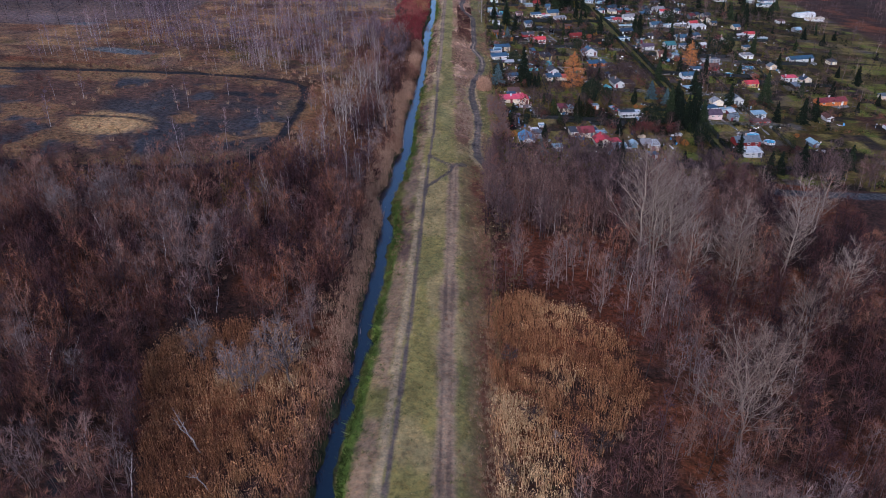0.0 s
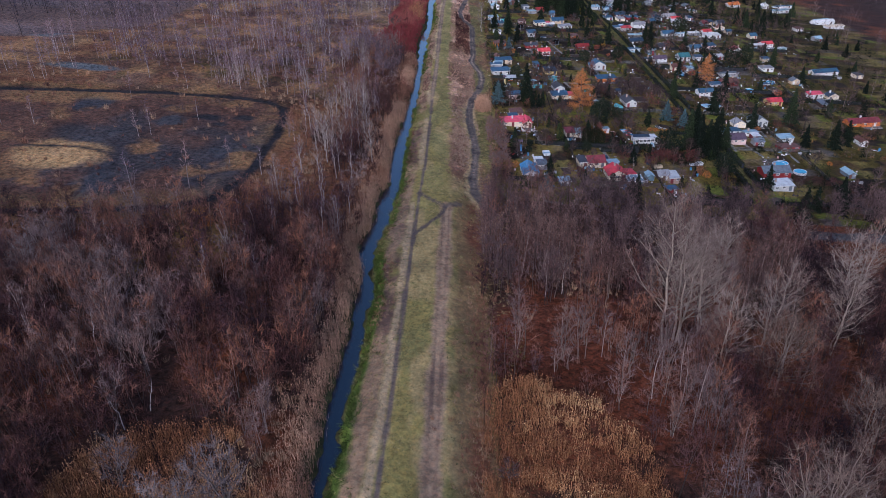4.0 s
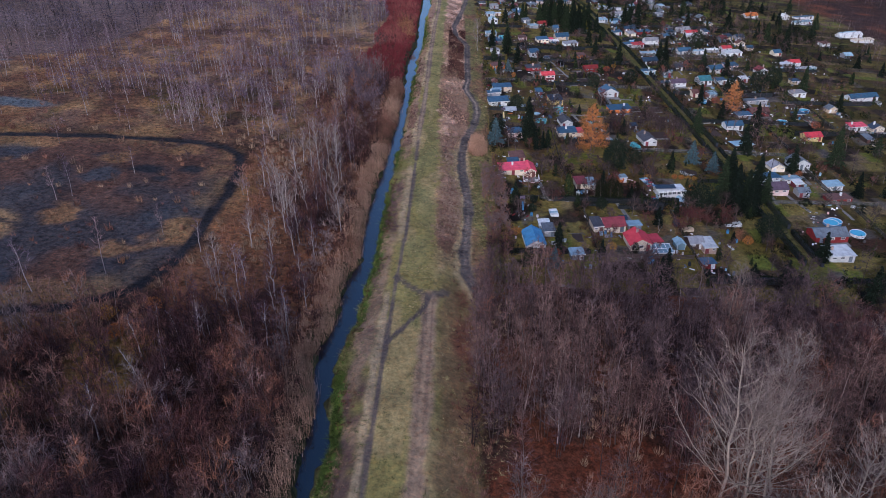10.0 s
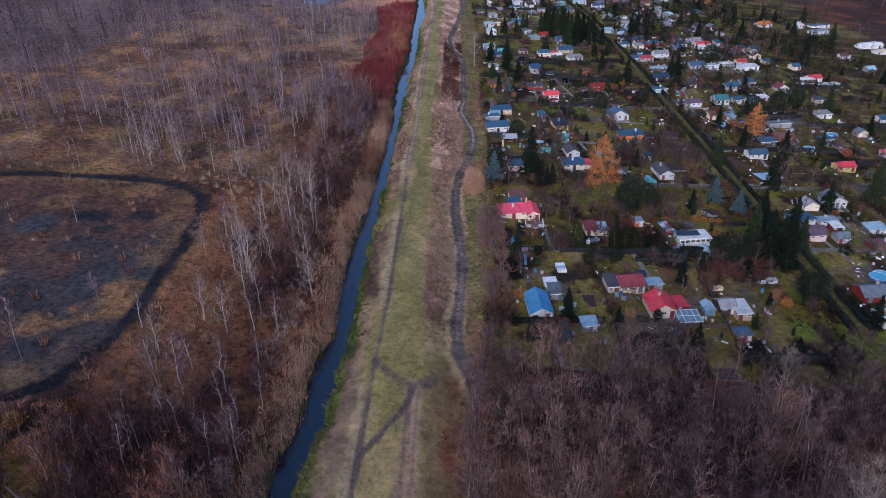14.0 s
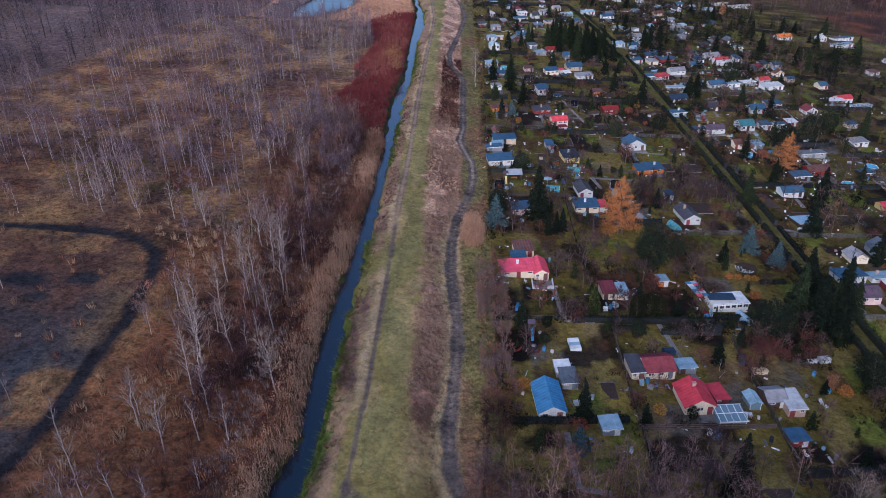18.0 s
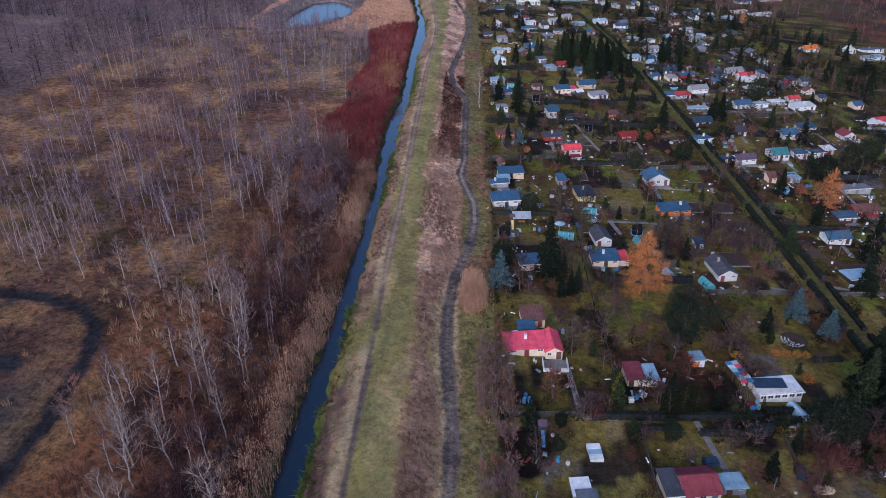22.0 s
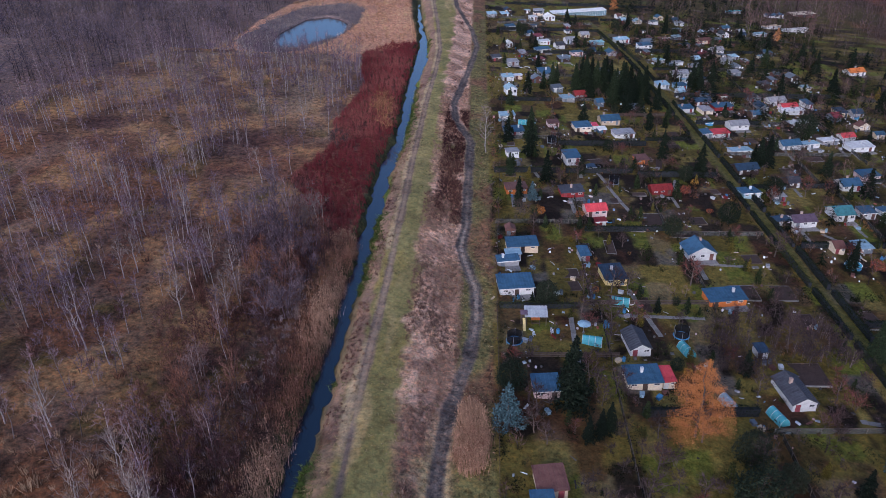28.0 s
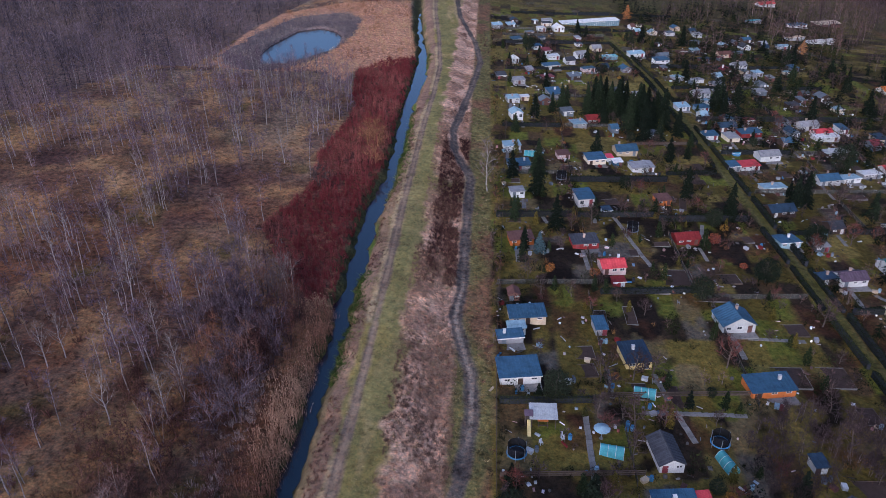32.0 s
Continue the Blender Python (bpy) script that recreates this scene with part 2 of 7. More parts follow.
def bumped(t, b, source, strength, distance):
    u = t.nodes.new("ShaderNodeBump")
    u.inputs["Strength"].default_value, u.inputs["Distance"].default_value = strength, distance
    t.links.new(source, u.inputs["Height"])
    t.links.new(u.outputs[0], b.inputs["Normal"])


def plain(name, col, rough=0.7, metal=0.0, scale=1.2, vary=0.35, bump=0.3):
    """Paint, wood or render with blotches, fine grain and a different shade on each object."""
    m, t, b = material(name, rough, metal)
    big, fine = noise_of(t, scale), noise_of(t, scale * 9, 5)
    dark = tuple(c * (1 - vary) for c in col)
    lite = tuple(min(0.9, c * (1 + vary * 0.6)) for c in col)
    base = ramp_of(t, big.outputs[0], [(0.3, dark), (0.5, col), (0.72, lite)])
    grain = ramp_of(t, fine.outputs[0], [(0.3, (0.72, 0.72, 0.72)), (0.7, (1.1, 1.1, 1.1))])
    info = t.nodes.new("ShaderNodeObjectInfo")
    own = ramp_of(t, info.outputs["Random"], [(0.0, (0.8, 0.8, 0.8)), (1.0, (1.12, 1.12, 1.12))])
    c = mix_of(t, "MULTIPLY", 1.0, base.outputs[0], grain.outputs[0])
    c = mix_of(t, "MULTIPLY", 1.0, c, own.outputs[0])
    t.links.new(c, b.inputs["Base Color"])
    bumped(t, b, fine.outputs[0], bump, 0.02)
    return m


def toned(name, stops, rough=0.9, random_object=False, lo=0.4, hi=1.9):
    """A plant's colour: by the tone stored with it, or by the object, and a grain along it."""
    m, t, b = material(name, rough)
    if random_object:
        src = t.nodes.new("ShaderNodeObjectInfo").outputs["Random"]
    else:
        a = t.nodes.new("ShaderNodeAttribute")
        a.attribute_name = "tone"
        src = a.outputs["Fac"]
    r = ramp_of(t, src, stops)
    geo = t.nodes.new("ShaderNodeNewGeometry")
    leaf = ramp_of(t, geo.outputs["Random Per Island"], [(0.0, (lo, lo, lo)), (0.7, (1.1, 1.1, 1.1)), (1.0, (hi, hi, hi))])
    t.links.new(mix_of(t, "MULTIPLY", 1.0, r.outputs[0], leaf.outputs[0]), b.inputs["Base Color"])
    return m


def birch_bark(name):
    m, t, b = material(name, 0.7)
    co = t.nodes.new("ShaderNodeTexCoord")
    mp = t.nodes.new("ShaderNodeMapping")
    mp.inputs["Scale"].default_value = (0.6, 0.6, 3.0)
    t.links.new(co.outputs["Object"], mp.inputs[0])
    n = t.nodes.new("ShaderNodeTexNoise")
    n.inputs["Scale"].default_value = 2.2
    t.links.new(mp.outputs[0], n.inputs["Vector"])
    r = ramp_of(t, n.outputs[0], [(0.34, (0.06, 0.05, 0.05)), (0.44, (0.22, 0.19, 0.185)), (0.7, (0.39, 0.35, 0.34))])
    t.links.new(r.outputs[0], b.inputs["Base Color"])
    return m


# ground: the cover's colour is stored on the sheet; grain and relief come here
GROUND, t, b = material("ground_cover", 0.95)
att = t.nodes.new("ShaderNodeAttribute")
att.attribute_name = "cover"
n1, n2, n3 = noise_of(t, 0.8, 6, 0.75), noise_of(t, 2.6, 7, 0.8), noise_of(t, 0.12, 3)
g1 = ramp_of(t, n1.outputs[0], [(0.34, (0.34, 0.32, 0.31)), (0.5, (1, 1, 1)), (0.66, (1.65, 1.6, 1.5))])
g2 = ramp_of(t, n2.outputs[0], [(0.34, (0.56, 0.56, 0.56)), (0.66, (1.40, 1.40, 1.40))])
g3 = ramp_of(t, n3.outputs[0], [(0.3, (0.82, 0.82, 0.86)), (0.7, (1.15, 1.12, 1.05))])
# how coarse the cover is comes with it: rough heath, short turf on the levee
c = mix_of(t, "MULTIPLY", att.outputs["Alpha"], att.outputs["Color"], g1.outputs[0])
c = mix_of(t, "MULTIPLY", att.outputs["Alpha"], c, g2.outputs[0])
c = mix_of(t, "MULTIPLY", 1.0, c, g3.outputs[0])
n4 = noise_of(t, 1.3, 6, 0.75)
g4 = ramp_of(t, n4.outputs[0], [(0.3, (0.78, 0.95, 1.0)), (0.5, (1, 1, 1)), (0.7, (1.3, 1.0, 0.78))])
c = mix_of(t, "MULTIPLY", att.outputs["Alpha"], c, g4.outputs[0])
t.links.new(c, b.inputs["Base Color"])
bumped(t, b, n2.outputs[0], 0.6, 0.12)

SEED_HEAD = toned("grey_seed_heads", [(0.0, (0.13, 0.085, 0.080)), (1.0, (0.27, 0.21, 0.20))])
BANK_GRASS = toned("bank_grass", [(0.0, (0.045, 0.070, 0.014)), (0.6, (0.075, 0.100, 0.022)), (1.0, (0.15, 0.125, 0.05))])
WATER, t, b = material("canal_water", 0.03)
b.inputs["Base Color"].default_value = (0.004, 0.010, 0.018, 1)
b.inputs["IOR"].default_value = 1.6
b.inputs["Specular IOR Level"].default_value = 0.5
w1 = noise_of(t, 1.6, 3)
bumped(t, b, w1.outputs[0], 0.04, 0.03)

TWIG = toned("twig_brown", [(0.0, (0.020, 0.011, 0.015)), (0.28, (0.090, 0.040, 0.033)), (0.5, (0.048, 0.027, 0.034)), (0.75, (0.185, 0.083, 0.050)), (1.0, (0.140, 0.100, 0.098))], lo=0.6, hi=1.45)
BARK = toned("bark_grey_brown", [(0.0, (0.030, 0.020, 0.019)), (0.7, (0.055, 0.040, 0.036)), (1.0, (0.15, 0.12, 0.11))])
TWIG_PURPLE = toned("birch_twigs", [(0.0, (0.085, 0.055, 0.076)), (0.6, (0.145, 0.104, 0.138)), (1.0, (0.21, 0.140, 0.142))], lo=0.55, hi=1.5)
BIRCH = birch_bark("birch_bark")
PALE_TWIG = toned("poplar_twigs", [(0.0, (0.155, 0.118, 0.104)), (1.0, (0.205, 0.160, 0.140))], random_object=True, lo=0.65, hi=1.4)
GREY_TWIG = toned("pale_grey_twigs", [(0.0, (0.125, 0.100, 0.100)), (1.0, (0.175, 0.145, 0.145))], random_object=True, lo=0.65, hi=1.4)
MAROON_TWIG = toned("maroon_twigs", [(0.0, (0.070, 0.024, 0.024)), (1.0, (0.11, 0.042, 0.036))], random_object=True, lo=0.6, hi=1.4)
HAZE_TWIG = toned("purple_grey_twigs", [(0.0, (0.060, 0.040, 0.043)), (0.5, (0.100, 0.068, 0.070)), (0.8, (0.090, 0.050, 0.044)), (1.0, (0.14, 0.088, 0.076))])
TRUNK_GREY = toned("young_birch_bark", [(0.0, (0.09, 0.065, 0.07)), (1.0, (0.20, 0.16, 0.16))])
# twigs of the far wood: blue of the distance haze mixed into their colour
HAZED_FAR_TWIG = toned("far_twigs_hazed", [(0.0, (0.045, 0.036, 0.050)), (0.5, (0.090, 0.072, 0.092)), (1.0, (0.155, 0.118, 0.130))])
PALE_BARK = plain("poplar_bark", (0.25, 0.205, 0.175), 0.9, scale=2)
DULL_BARK = plain("willow_bark", (0.21, 0.165, 0.14), 0.9, scale=2)
DULL_TWIG = toned("brownish_willow_twigs", [(0.0, (0.115, 0.080, 0.066)), (1.0, (0.15, 0.108, 0.09))], random_object=True, lo=0.6, hi=1.5)
FRUIT_TWIG = toned("fruit_tree_twigs", [(0.0, (0.040, 0.028, 0.028)), (0.7, (0.075, 0.050, 0.048)), (1.0, (0.13, 0.045, 0.035))], random_object=True)
WILLOW_TWIG = toned("willow_twigs", [(0.0, (0.095, 0.068, 0.082)), (1.0, (0.135, 0.100, 0.115))], random_object=True)
FRUIT_BARK = plain("fruit_tree_bark", (0.11, 0.085, 0.075), 0.9)
SPRUCE = toned("spruce_needles", [(0.0, (0.007, 0.011, 0.008)), (0.7, (0.012, 0.018, 0.011)), (1.0, (0.025, 0.036, 0.018))], random_object=True)
PINE_NEEDLE = toned("pine_needles", [(0.0, (0.010, 0.015, 0.010)), (0.6, (0.018, 0.025, 0.015)), (1.0, (0.028, 0.033, 0.020))], random_object=True)
DOME_LEAF = toned("thuja_foliage_olive", [(0.0, (0.009, 0.0105, 0.005)), (1.0, (0.015, 0.017, 0.008))], random_object=True)
BLUE_SPRUCE = toned("blue_spruce_needles", [(0.0, (0.05, 0.085, 0.10)), (1.0, (0.07, 0.11, 0.125))], random_object=True)
THUJA = toned("thuja_foliage", [(0.0, (0.014, 0.022, 0.010)), (0.75, (0.025, 0.034, 0.012)), (0.95, (0.11, 0.085, 0.015)), (1.0, (0.13, 0.09, 0.015))], random_object=True)
LARCH = toned("larch_needles_orange", [(0.0, (0.34, 0.135, 0.042)), (1.0, (0.40, 0.19, 0.075))], random_object=True, lo=0.8, hi=1.2)
OCHRE_TWIG = toned("ochre_twigs", [(0.0, (0.20, 0.095, 0.050)), (1.0, (0.25, 0.13, 0.07))], random_object=True)
GOLD = toned("yellow_leaves", [(0.0, (0.30, 0.17, 0.03)), (1.0, (0.30, 0.11, 0.03))], random_object=True)
RUSSET = toned("russet_leaves", [(0.0, (0.20, 0.045, 0.04)), (1.0, (0.24, 0.09, 0.035))], random_object=True)
REED = toned("dry_reeds", [(0.0, (0.18, 0.08, 0.038)), (0.35, (0.29, 0.14, 0.062)), (0.7, (0.40, 0.23, 0.115)), (1.0, (0.48, 0.33, 0.18))], lo=0.6, hi=1.4)
FRINGE = toned("rusty_reeds", [(0.0, (0.15, 0.070, 0.048)), (0.5, (0.27, 0.145, 0.094)), (1.0, (0.40, 0.25, 0.165))], lo=0.6, hi=1.45)
DARK_BRAMBLE = toned("dark_bramble_stems", [(0.0, (0.040, 0.018, 0.017)), (0.6, (0.075, 0.034, 0.030)), (1.0, (0.12, 0.06, 0.045))])
BRAMBLE = toned("dry_scrub", [(0.0, (0.07, 0.032, 0.028)), (0.4, (0.125, 0.06, 0.045)), (0.75, (0.19, 0.10, 0.06)), (1.0, (0.25, 0.17, 0.11))], lo=0.55, hi=1.5)
POND_REED = toned("grey_reeds", [(0.0, (0.085, 0.075, 0.085)), (0.6, (0.13, 0.112, 0.12)), (1.0, (0.21, 0.165, 0.15))])
DRY_BRUSH = toned("dry_brush_stems", [(0.0, (0.13, 0.075, 0.055)), (0.45, (0.21, 0.132, 0.096)), (1.0, (0.32, 0.225, 0.165))], lo=0.6, hi=1.45)
HEATH_GRASS = toned("heath_grass_blades", [(0.0, (0.12, 0.062, 0.032)), (0.5, (0.19, 0.105, 0.05)), (1.0, (0.27, 0.17, 0.08))], lo=0.7, hi=1.3)
RED_STEM = toned("red_dogwood_stems", [(0.0, (0.125, 0.026, 0.028)), (0.7, (0.175, 0.040, 0.042)), (1.0, (0.22, 0.080, 0.068))], lo=0.65, hi=1.35)
GRASS = toned("meadow_grass", [(0.0, (0.085, 0.085, 0.028)), (0.5, (0.15, 0.13, 0.055)), (1.0, (0.26, 0.20, 0.10))])
HEDGE = toned("hedge_leaves", [(0.0, (0.007, 0.011, 0.005)), (0.7, (0.013, 0.019, 0.007)), (1.0, (0.045, 0.05, 0.015))], random_object=True)


# ---------- ground ----------
def steps(*spans):
    out = []
    for a, b, d in spans:
        out.extend(np.arange(a, b, d))
    out.append(spans[-1][1])
    return np.array(out)


gx = steps((-3000, -600, 300), (-600, -240, 30), (-240, -120, 4), (-120, -76, 1.5), (-76, -38, 0.8), (-38, -15, 1.0), (-15, 19, 0.34), (19, 100, 0.9), (100, 180, 2.0), (180, 340, 8), (340, 700, 45), (700, 3100, 300))
gy = steps((-2400, -300, 300), (-300, -10, 20), (-10, 30, 3), (30, 260, 0.8), (260, 440, 0.9), (440, 520, 2.0), (520, 560, 4), (560, 800, 20), (800, 3200, 300))
X, Y = np.meshgrid(gx, gy)
x, y = X.ravel(), Y.ravel()
z = height(x, y)
n_a, n_b, n_c = fractal(x, y, 14, 31), fractal(x, y, 4, 41), fractal(x, y, 34, 51)


def tint(col, a=None, lo=0.7, hi=1.35):
    k = lo + (hi - lo) * (n_b if a is None else a)
    return np.outer(k, col)


def blend(cov, mask, col):
    return cov * (1 - mask[:, None]) + col * mask[:, None]


litter, rust = (0.042, 0.023, 0.018), (0.115, 0.043, 0.021)
cov = blend(tint(litter), smooth(0.5, 0.68, n_a), tint(rust))
d_can = x - canal_x(y)
west, east = d_can < -2.0, x > 11.5
# birch heath: tan and rust grass with olive patches
heath = smooth(192, 198, y) * west
cov = blend(cov, heath, tint((0.135, 0.082, 0.056)))
for px, py, pr in ((-43, 118, 7), (-42, 111, 6), (-53, 106, 5)):
    cov = blend(cov, 1 - smooth(pr * 0.5, pr, np.hypot(x - px, y - py) + 6 * (n_b - 0.5)), tint((0.20, 0.125, 0.035)))
cov = blend(cov, heath * smooth(0.5, 0.64, n_a), tint((0.250, 0.155, 0.078)))
cov = blend(cov, heath * smooth(0.56, 0.7, fractal(x, y, 11, 61)), tint((0.092, 0.066, 0.024)))
cov = blend(cov, heath * smooth(0.58, 0.7, fractal(x, y, 17, 71)) * 0.8, tint((0.065, 0.036, 0.030)))
cov = blend(cov, heath * smooth(285, 330, y) * smooth(0.36, 0.52, fractal(x, y, 13, 75)), tint((0.170, 0.122, 0.082)))
cov = blend(cov, heath * (1 - smooth(270, 315, y)) * smooth(0.47, 0.6, fractal(x, y, 12, 77)) * 0.85, tint((0.128, 0.060, 0.032)))
patch_l, patch_d = fractal(x, y, 6.5, 63), fractal(x, y, 8.5, 67)
cov = blend(cov, heath * smooth(0.50, 0.68, patch_l) * 0.7, tint((0.255, 0.145, 0.064)))
cov = blend(cov, heath * smooth(0.50, 0.66, patch_d) * 0.6, tint((0.060, 0.032, 0.028)))
verge = west * smooth(-42, -39, x) * smooth(124, 132, y) * (1 - smooth(190, 198, y)) * smooth(0.38, 0.52, fractal(x, y, 10, 79))
cov = blend(cov, verge * 0.9, tint((0.150, 0.070, 0.034)))
# within the cinder oval: bare slag, rusty and tan grass
oval = inside(x, y, OVAL_AREA) * 1.0
cov = blend(cov, oval, tint((0.078, 0.043, 0.031)))
cov = blend(cov, oval * smooth(0.48, 0.66, fractal(x, y, 21, 81)), tint((0.042, 0.037, 0.040)))
cov = blend(cov, oval * smooth(0.6, 0.68, fractal(x, y, 12, 91)), tint((0.045, 0.045, 0.052)))
cov = blend(cov, oval * (1 - smooth(7, 11, np.hypot((x + 88) * 0.8, (y - 147) * 1.2) + 5 * (n_b - 0.5))), tint((0.32, 0.20, 0.09)))
cov = blend(cov, oval * smooth(0.57, 0.66, fractal(x, y, 9, 101)), tint((0.15, 0.085, 0.042)))
for px, py, pr in ((-62, 176, 4.5), (-52, 177, 4), (-57, 172, 3)):
    cov = blend(cov, 1 - smooth(pr * 0.5, pr, np.hypot(x - px, (y - py) * 1.6) + 4 * (n_b - 0.5)), tint((0.022, 0.022, 0.026)))
cov = blend(cov, smooth(0, 3, -41 - x) * 0 + west * (1 - smooth(4, 9, near_line(x, y, OVAL))) * 0.6 * smooth(0.35, 0.55, n_a), tint((0.19, 0.118, 0.05)))
# slag flats further off
for px, py, rx, ry in ((-112, 208, 14, 4), (-165, 285, 30, 14), (-150, 240, 18, 8), (-190, 380, 40, 14)):
    cov = blend(cov, 1 - smooth(0.6, 1.0, np.hypot((x - px) / rx, (y - py) / ry) + 0.6 * (n_b - 0.5)), tint((0.10, 0.115, 0.13)))
cov = blend(cov, 1 - smooth(0.55, 0.8, np.hypot((x + 150) / 70, (y - 470) / 35) + 0.5 * (n_b - 0.5)), tint((0.24, 0.17, 0.11)))
# floor of the far wood, its colour lifted towards grey for distance haze
cov = blend(cov, inside(x, y, FAR_WOOD) * 0.9, tint((0.105, 0.076, 0.072), fractal(x, y, 16, 85), 0.4, 1.5))
cov = blend(cov, inside(x, y, REDS) * 0.8, tint((0.085, 0.030, 0.026)))
# reed flat round the pond
cov = blend(cov, inside(x, y, REED_FLAT) * 1.0, tint((0.36, 0.20, 0.125), n_b, 0.8, 1.15))
cov = blend(cov, inside(x + 4 * (n_b - 0.5), y, POND_RING) * 0.95, tint((0.120, 0.100, 0.105)))
# east wood: rusty leaf litter
cov = blend(cov, east * (1 - smooth(14, 20, np.hypot((x - 32) * 0.8, y - 92) + 10 * (n_b - 0.5))) * 1.0, tint((0.115, 0.040, 0.022), n_a, 0.25, 1.5))
# canal banks
cov = blend(cov, (np.abs(d_can) < 4.5) * (1 - smooth(-0.7, 0.3, z - fall_at(x, y))) * 1.0, tint((0.05, 0.05, 0.022)))
# levee, from the water eastwards: green foot, brushy bank, straw edge, track, meadow, dry flank
lev = smooth(1.3, 1.9, d_can) * (1 - smooth(12.5, 14.5, x + 2 * (n_b - 0.5)))
lev *= smooth(-2000, -1000, y)
from_a = x - np.interp(y, [p[1] for p in TRACK_A], [p[0] for p in TRACK_A])
jag = 1.6 * (n_b - 0.5) + 1.2 * (fractal(x, y, 1.8, 113) - 0.5)
cov = blend(cov, lev, tint((0.160, 0.133, 0.044)))
cov = blend(cov, lev * smooth(0.45, 0.58, fractal(x * 1.6, y, 9, 111)), tint((0.135, 0.118, 0.042)))
cov = blend(cov, lev * smooth(0.52, 0.64, fractal(x * 2.2, y, 12, 121)), tint((0.215, 0.165, 0.072)))
mead = lev * smooth(0.4, 1.2, from_a + jag) * (1 - smooth(4.4, 6.4, from_a + 2 * jag)) * smooth(125, 150, y) * smooth(0.2, 0.35, n_a)
cov = blend(cov, mead * 0.75 * smooth(0.3, 0.55, fractal(x * 1.4, y, 10, 117)), tint((0.150, 0.135, 0.052)))
bank = lev * (1 - smooth(-2.3, -1.2, from_a + jag))
cov = blend(cov, bank, tint((0.165, 0.112, 0.070)))
cov = blend(cov, bank * smooth(0.44, 0.54, fractal(x * 1.5, y, 8, 143)) * smooth(70, 110, y), tint((0.066, 0.040, 0.036)))
cov = blend(cov, bank * smooth(0.56, 0.66, fractal(x * 1.5, y, 11, 147)), tint((0.125, 0.110, 0.036)))
cov = blend(cov, bank * smooth(190, 215, y) * 0.8, tint((0.185, 0.118, 0.082)))
green = lev * (1 - smooth(np.where(y < 150, 3.0, 2.3), np.where(y < 150, 4.0, 3.1), d_can + jag)) * np.where(y < 150, 1.0, 0.3 + 0.7 * smooth(0.35, 0.55, vnoise(x, y, 17, 131)))
cov = blend(cov, green, tint((0.062, 0.094, 0.016)))
cov = blend(cov, lev * smooth(-2.0, -1.3, from_a + 0.6 * jag) * (1 - smooth(-0.7, -0.3, from_a + 0.4 * jag)) * smooth(0.25, 0.45, vnoise(x * 0, y, 16, 149)), tint((0.25, 0.185, 0.108)))
# beside the wood: brown, mossy grass
cov = blend(cov, lev * smooth(6.6, 8.6, x + 1.5 * jag) * (1 - smooth(136, 148, y)), tint((0.135, 0.092, 0.045)))
cov = blend(cov, lev * smooth(9.2, 10.6, x + 1.5 * jag) * (1 - smooth(136, 148, y)) * smooth(0.42, 0.55, n_a), tint((0.105, 0.048, 0.028)))
# dry flank along the cinder path
side = lev * smooth(5.2, 7.4, x + 1.6 * jag) * smooth(140, 156, y)
cov = blend(cov, side * smooth(0.3, 0.5, n_a + 0.12), tint((0.215, 0.132, 0.090)))
cov = blend(cov, side * smooth(0.52, 0.6, fractal(x, y, 7, 151)), tint((0.110, 0.062, 0.045)))
cov = blend(cov, lev * (1 - smooth(1.6, 3.0, near_line(x, y, CINDER) + jag)) * (x < 14.5), tint((0.25, 0.185, 0.095)))
pink = lev * smooth(4.6, 6.2, x + 2.2 * jag) * smooth(196, 212, y)
cov = blend(cov, pink * smooth(0.3, 0.45, n_a + 0.1), tint((0.37, 0.235, 0.162)))
cov = blend(cov, pink * smooth(0.5, 0.58, fractal(x, y, 6, 155)) * 0.8, tint((0.20, 0.115, 0.076)))
cov = cov * (1 + lev * (0.22 + 0.15 * smooth(170, 260, y)) + 0.18 * heath - 0.30 * heath * (1 - smooth(215, 255, y)))[:, None]
# tracks
lb = near_line(x, y, TRACK_B)
cov = blend(cov, (1 - smooth(0.18, 0.55, np.abs(from_a) + 0.3 * jag)) * (y > -300) * (y < 205), tint((0.105, 0.082, 0.070)))
cov = blend(cov, (1 - smooth(0.35, 1.1, np.abs(from_a) + 0.5 * jag)) * smooth(190, 215, y) * (y < 520) * 0.95, tint((0.240, 0.172, 0.124)))
cov = blend(cov, (1 - smooth(0.08, 0.3, np.abs(np.abs(from_a) - 0.55) + 0.3 * jag)) * smooth(190, 215, y) * (y < 520) * 0.7, tint((0.125, 0.092, 0.076)))
cov = blend(cov, (1 - smooth(1.0, 1.9, lb + 0.7 * jag)) * 0.9, tint((0.235, 0.160, 0.108)))
cov = blend(cov, (1 - smooth(0.1, 0.42, np.abs(lb - 0.62) + 0.3 * jag)) * (0.35 + 0.5 * smooth(0.3, 0.6, n_a)), tint((0.120, 0.082, 0.062)))
cov = blend(cov, (1 - smooth(0.3, 0.6, near_line(x, y, CROSS) + 0.3 * jag)) * 0.95, tint((0.075, 0.060, 0.058)))
cov = blend(cov, (1 - smooth(0.4, 0.8, near_line(x, y, [(-0.9, 140.5), (1.6, 138.2), (5.0, 136), (8.5, 138)]) + 0.3 * jag)) * 0.85, tint((0.095, 0.078, 0.070)))
cov = blend(cov, 1 - smooth(0.95, 1.45, near_line(x, y, OVAL) + 0.5 * (n_b - 0.5)), tint((0.019, 0.018, 0.021)))
cov = blend(cov, (1 - smooth(0.6, 1.2, near_line(x, y, [(-40, 20), (-43, 41), (-46, 50), (-50, 62)]))) * 0.9, tint((0.02, 0.02, 0.024)))
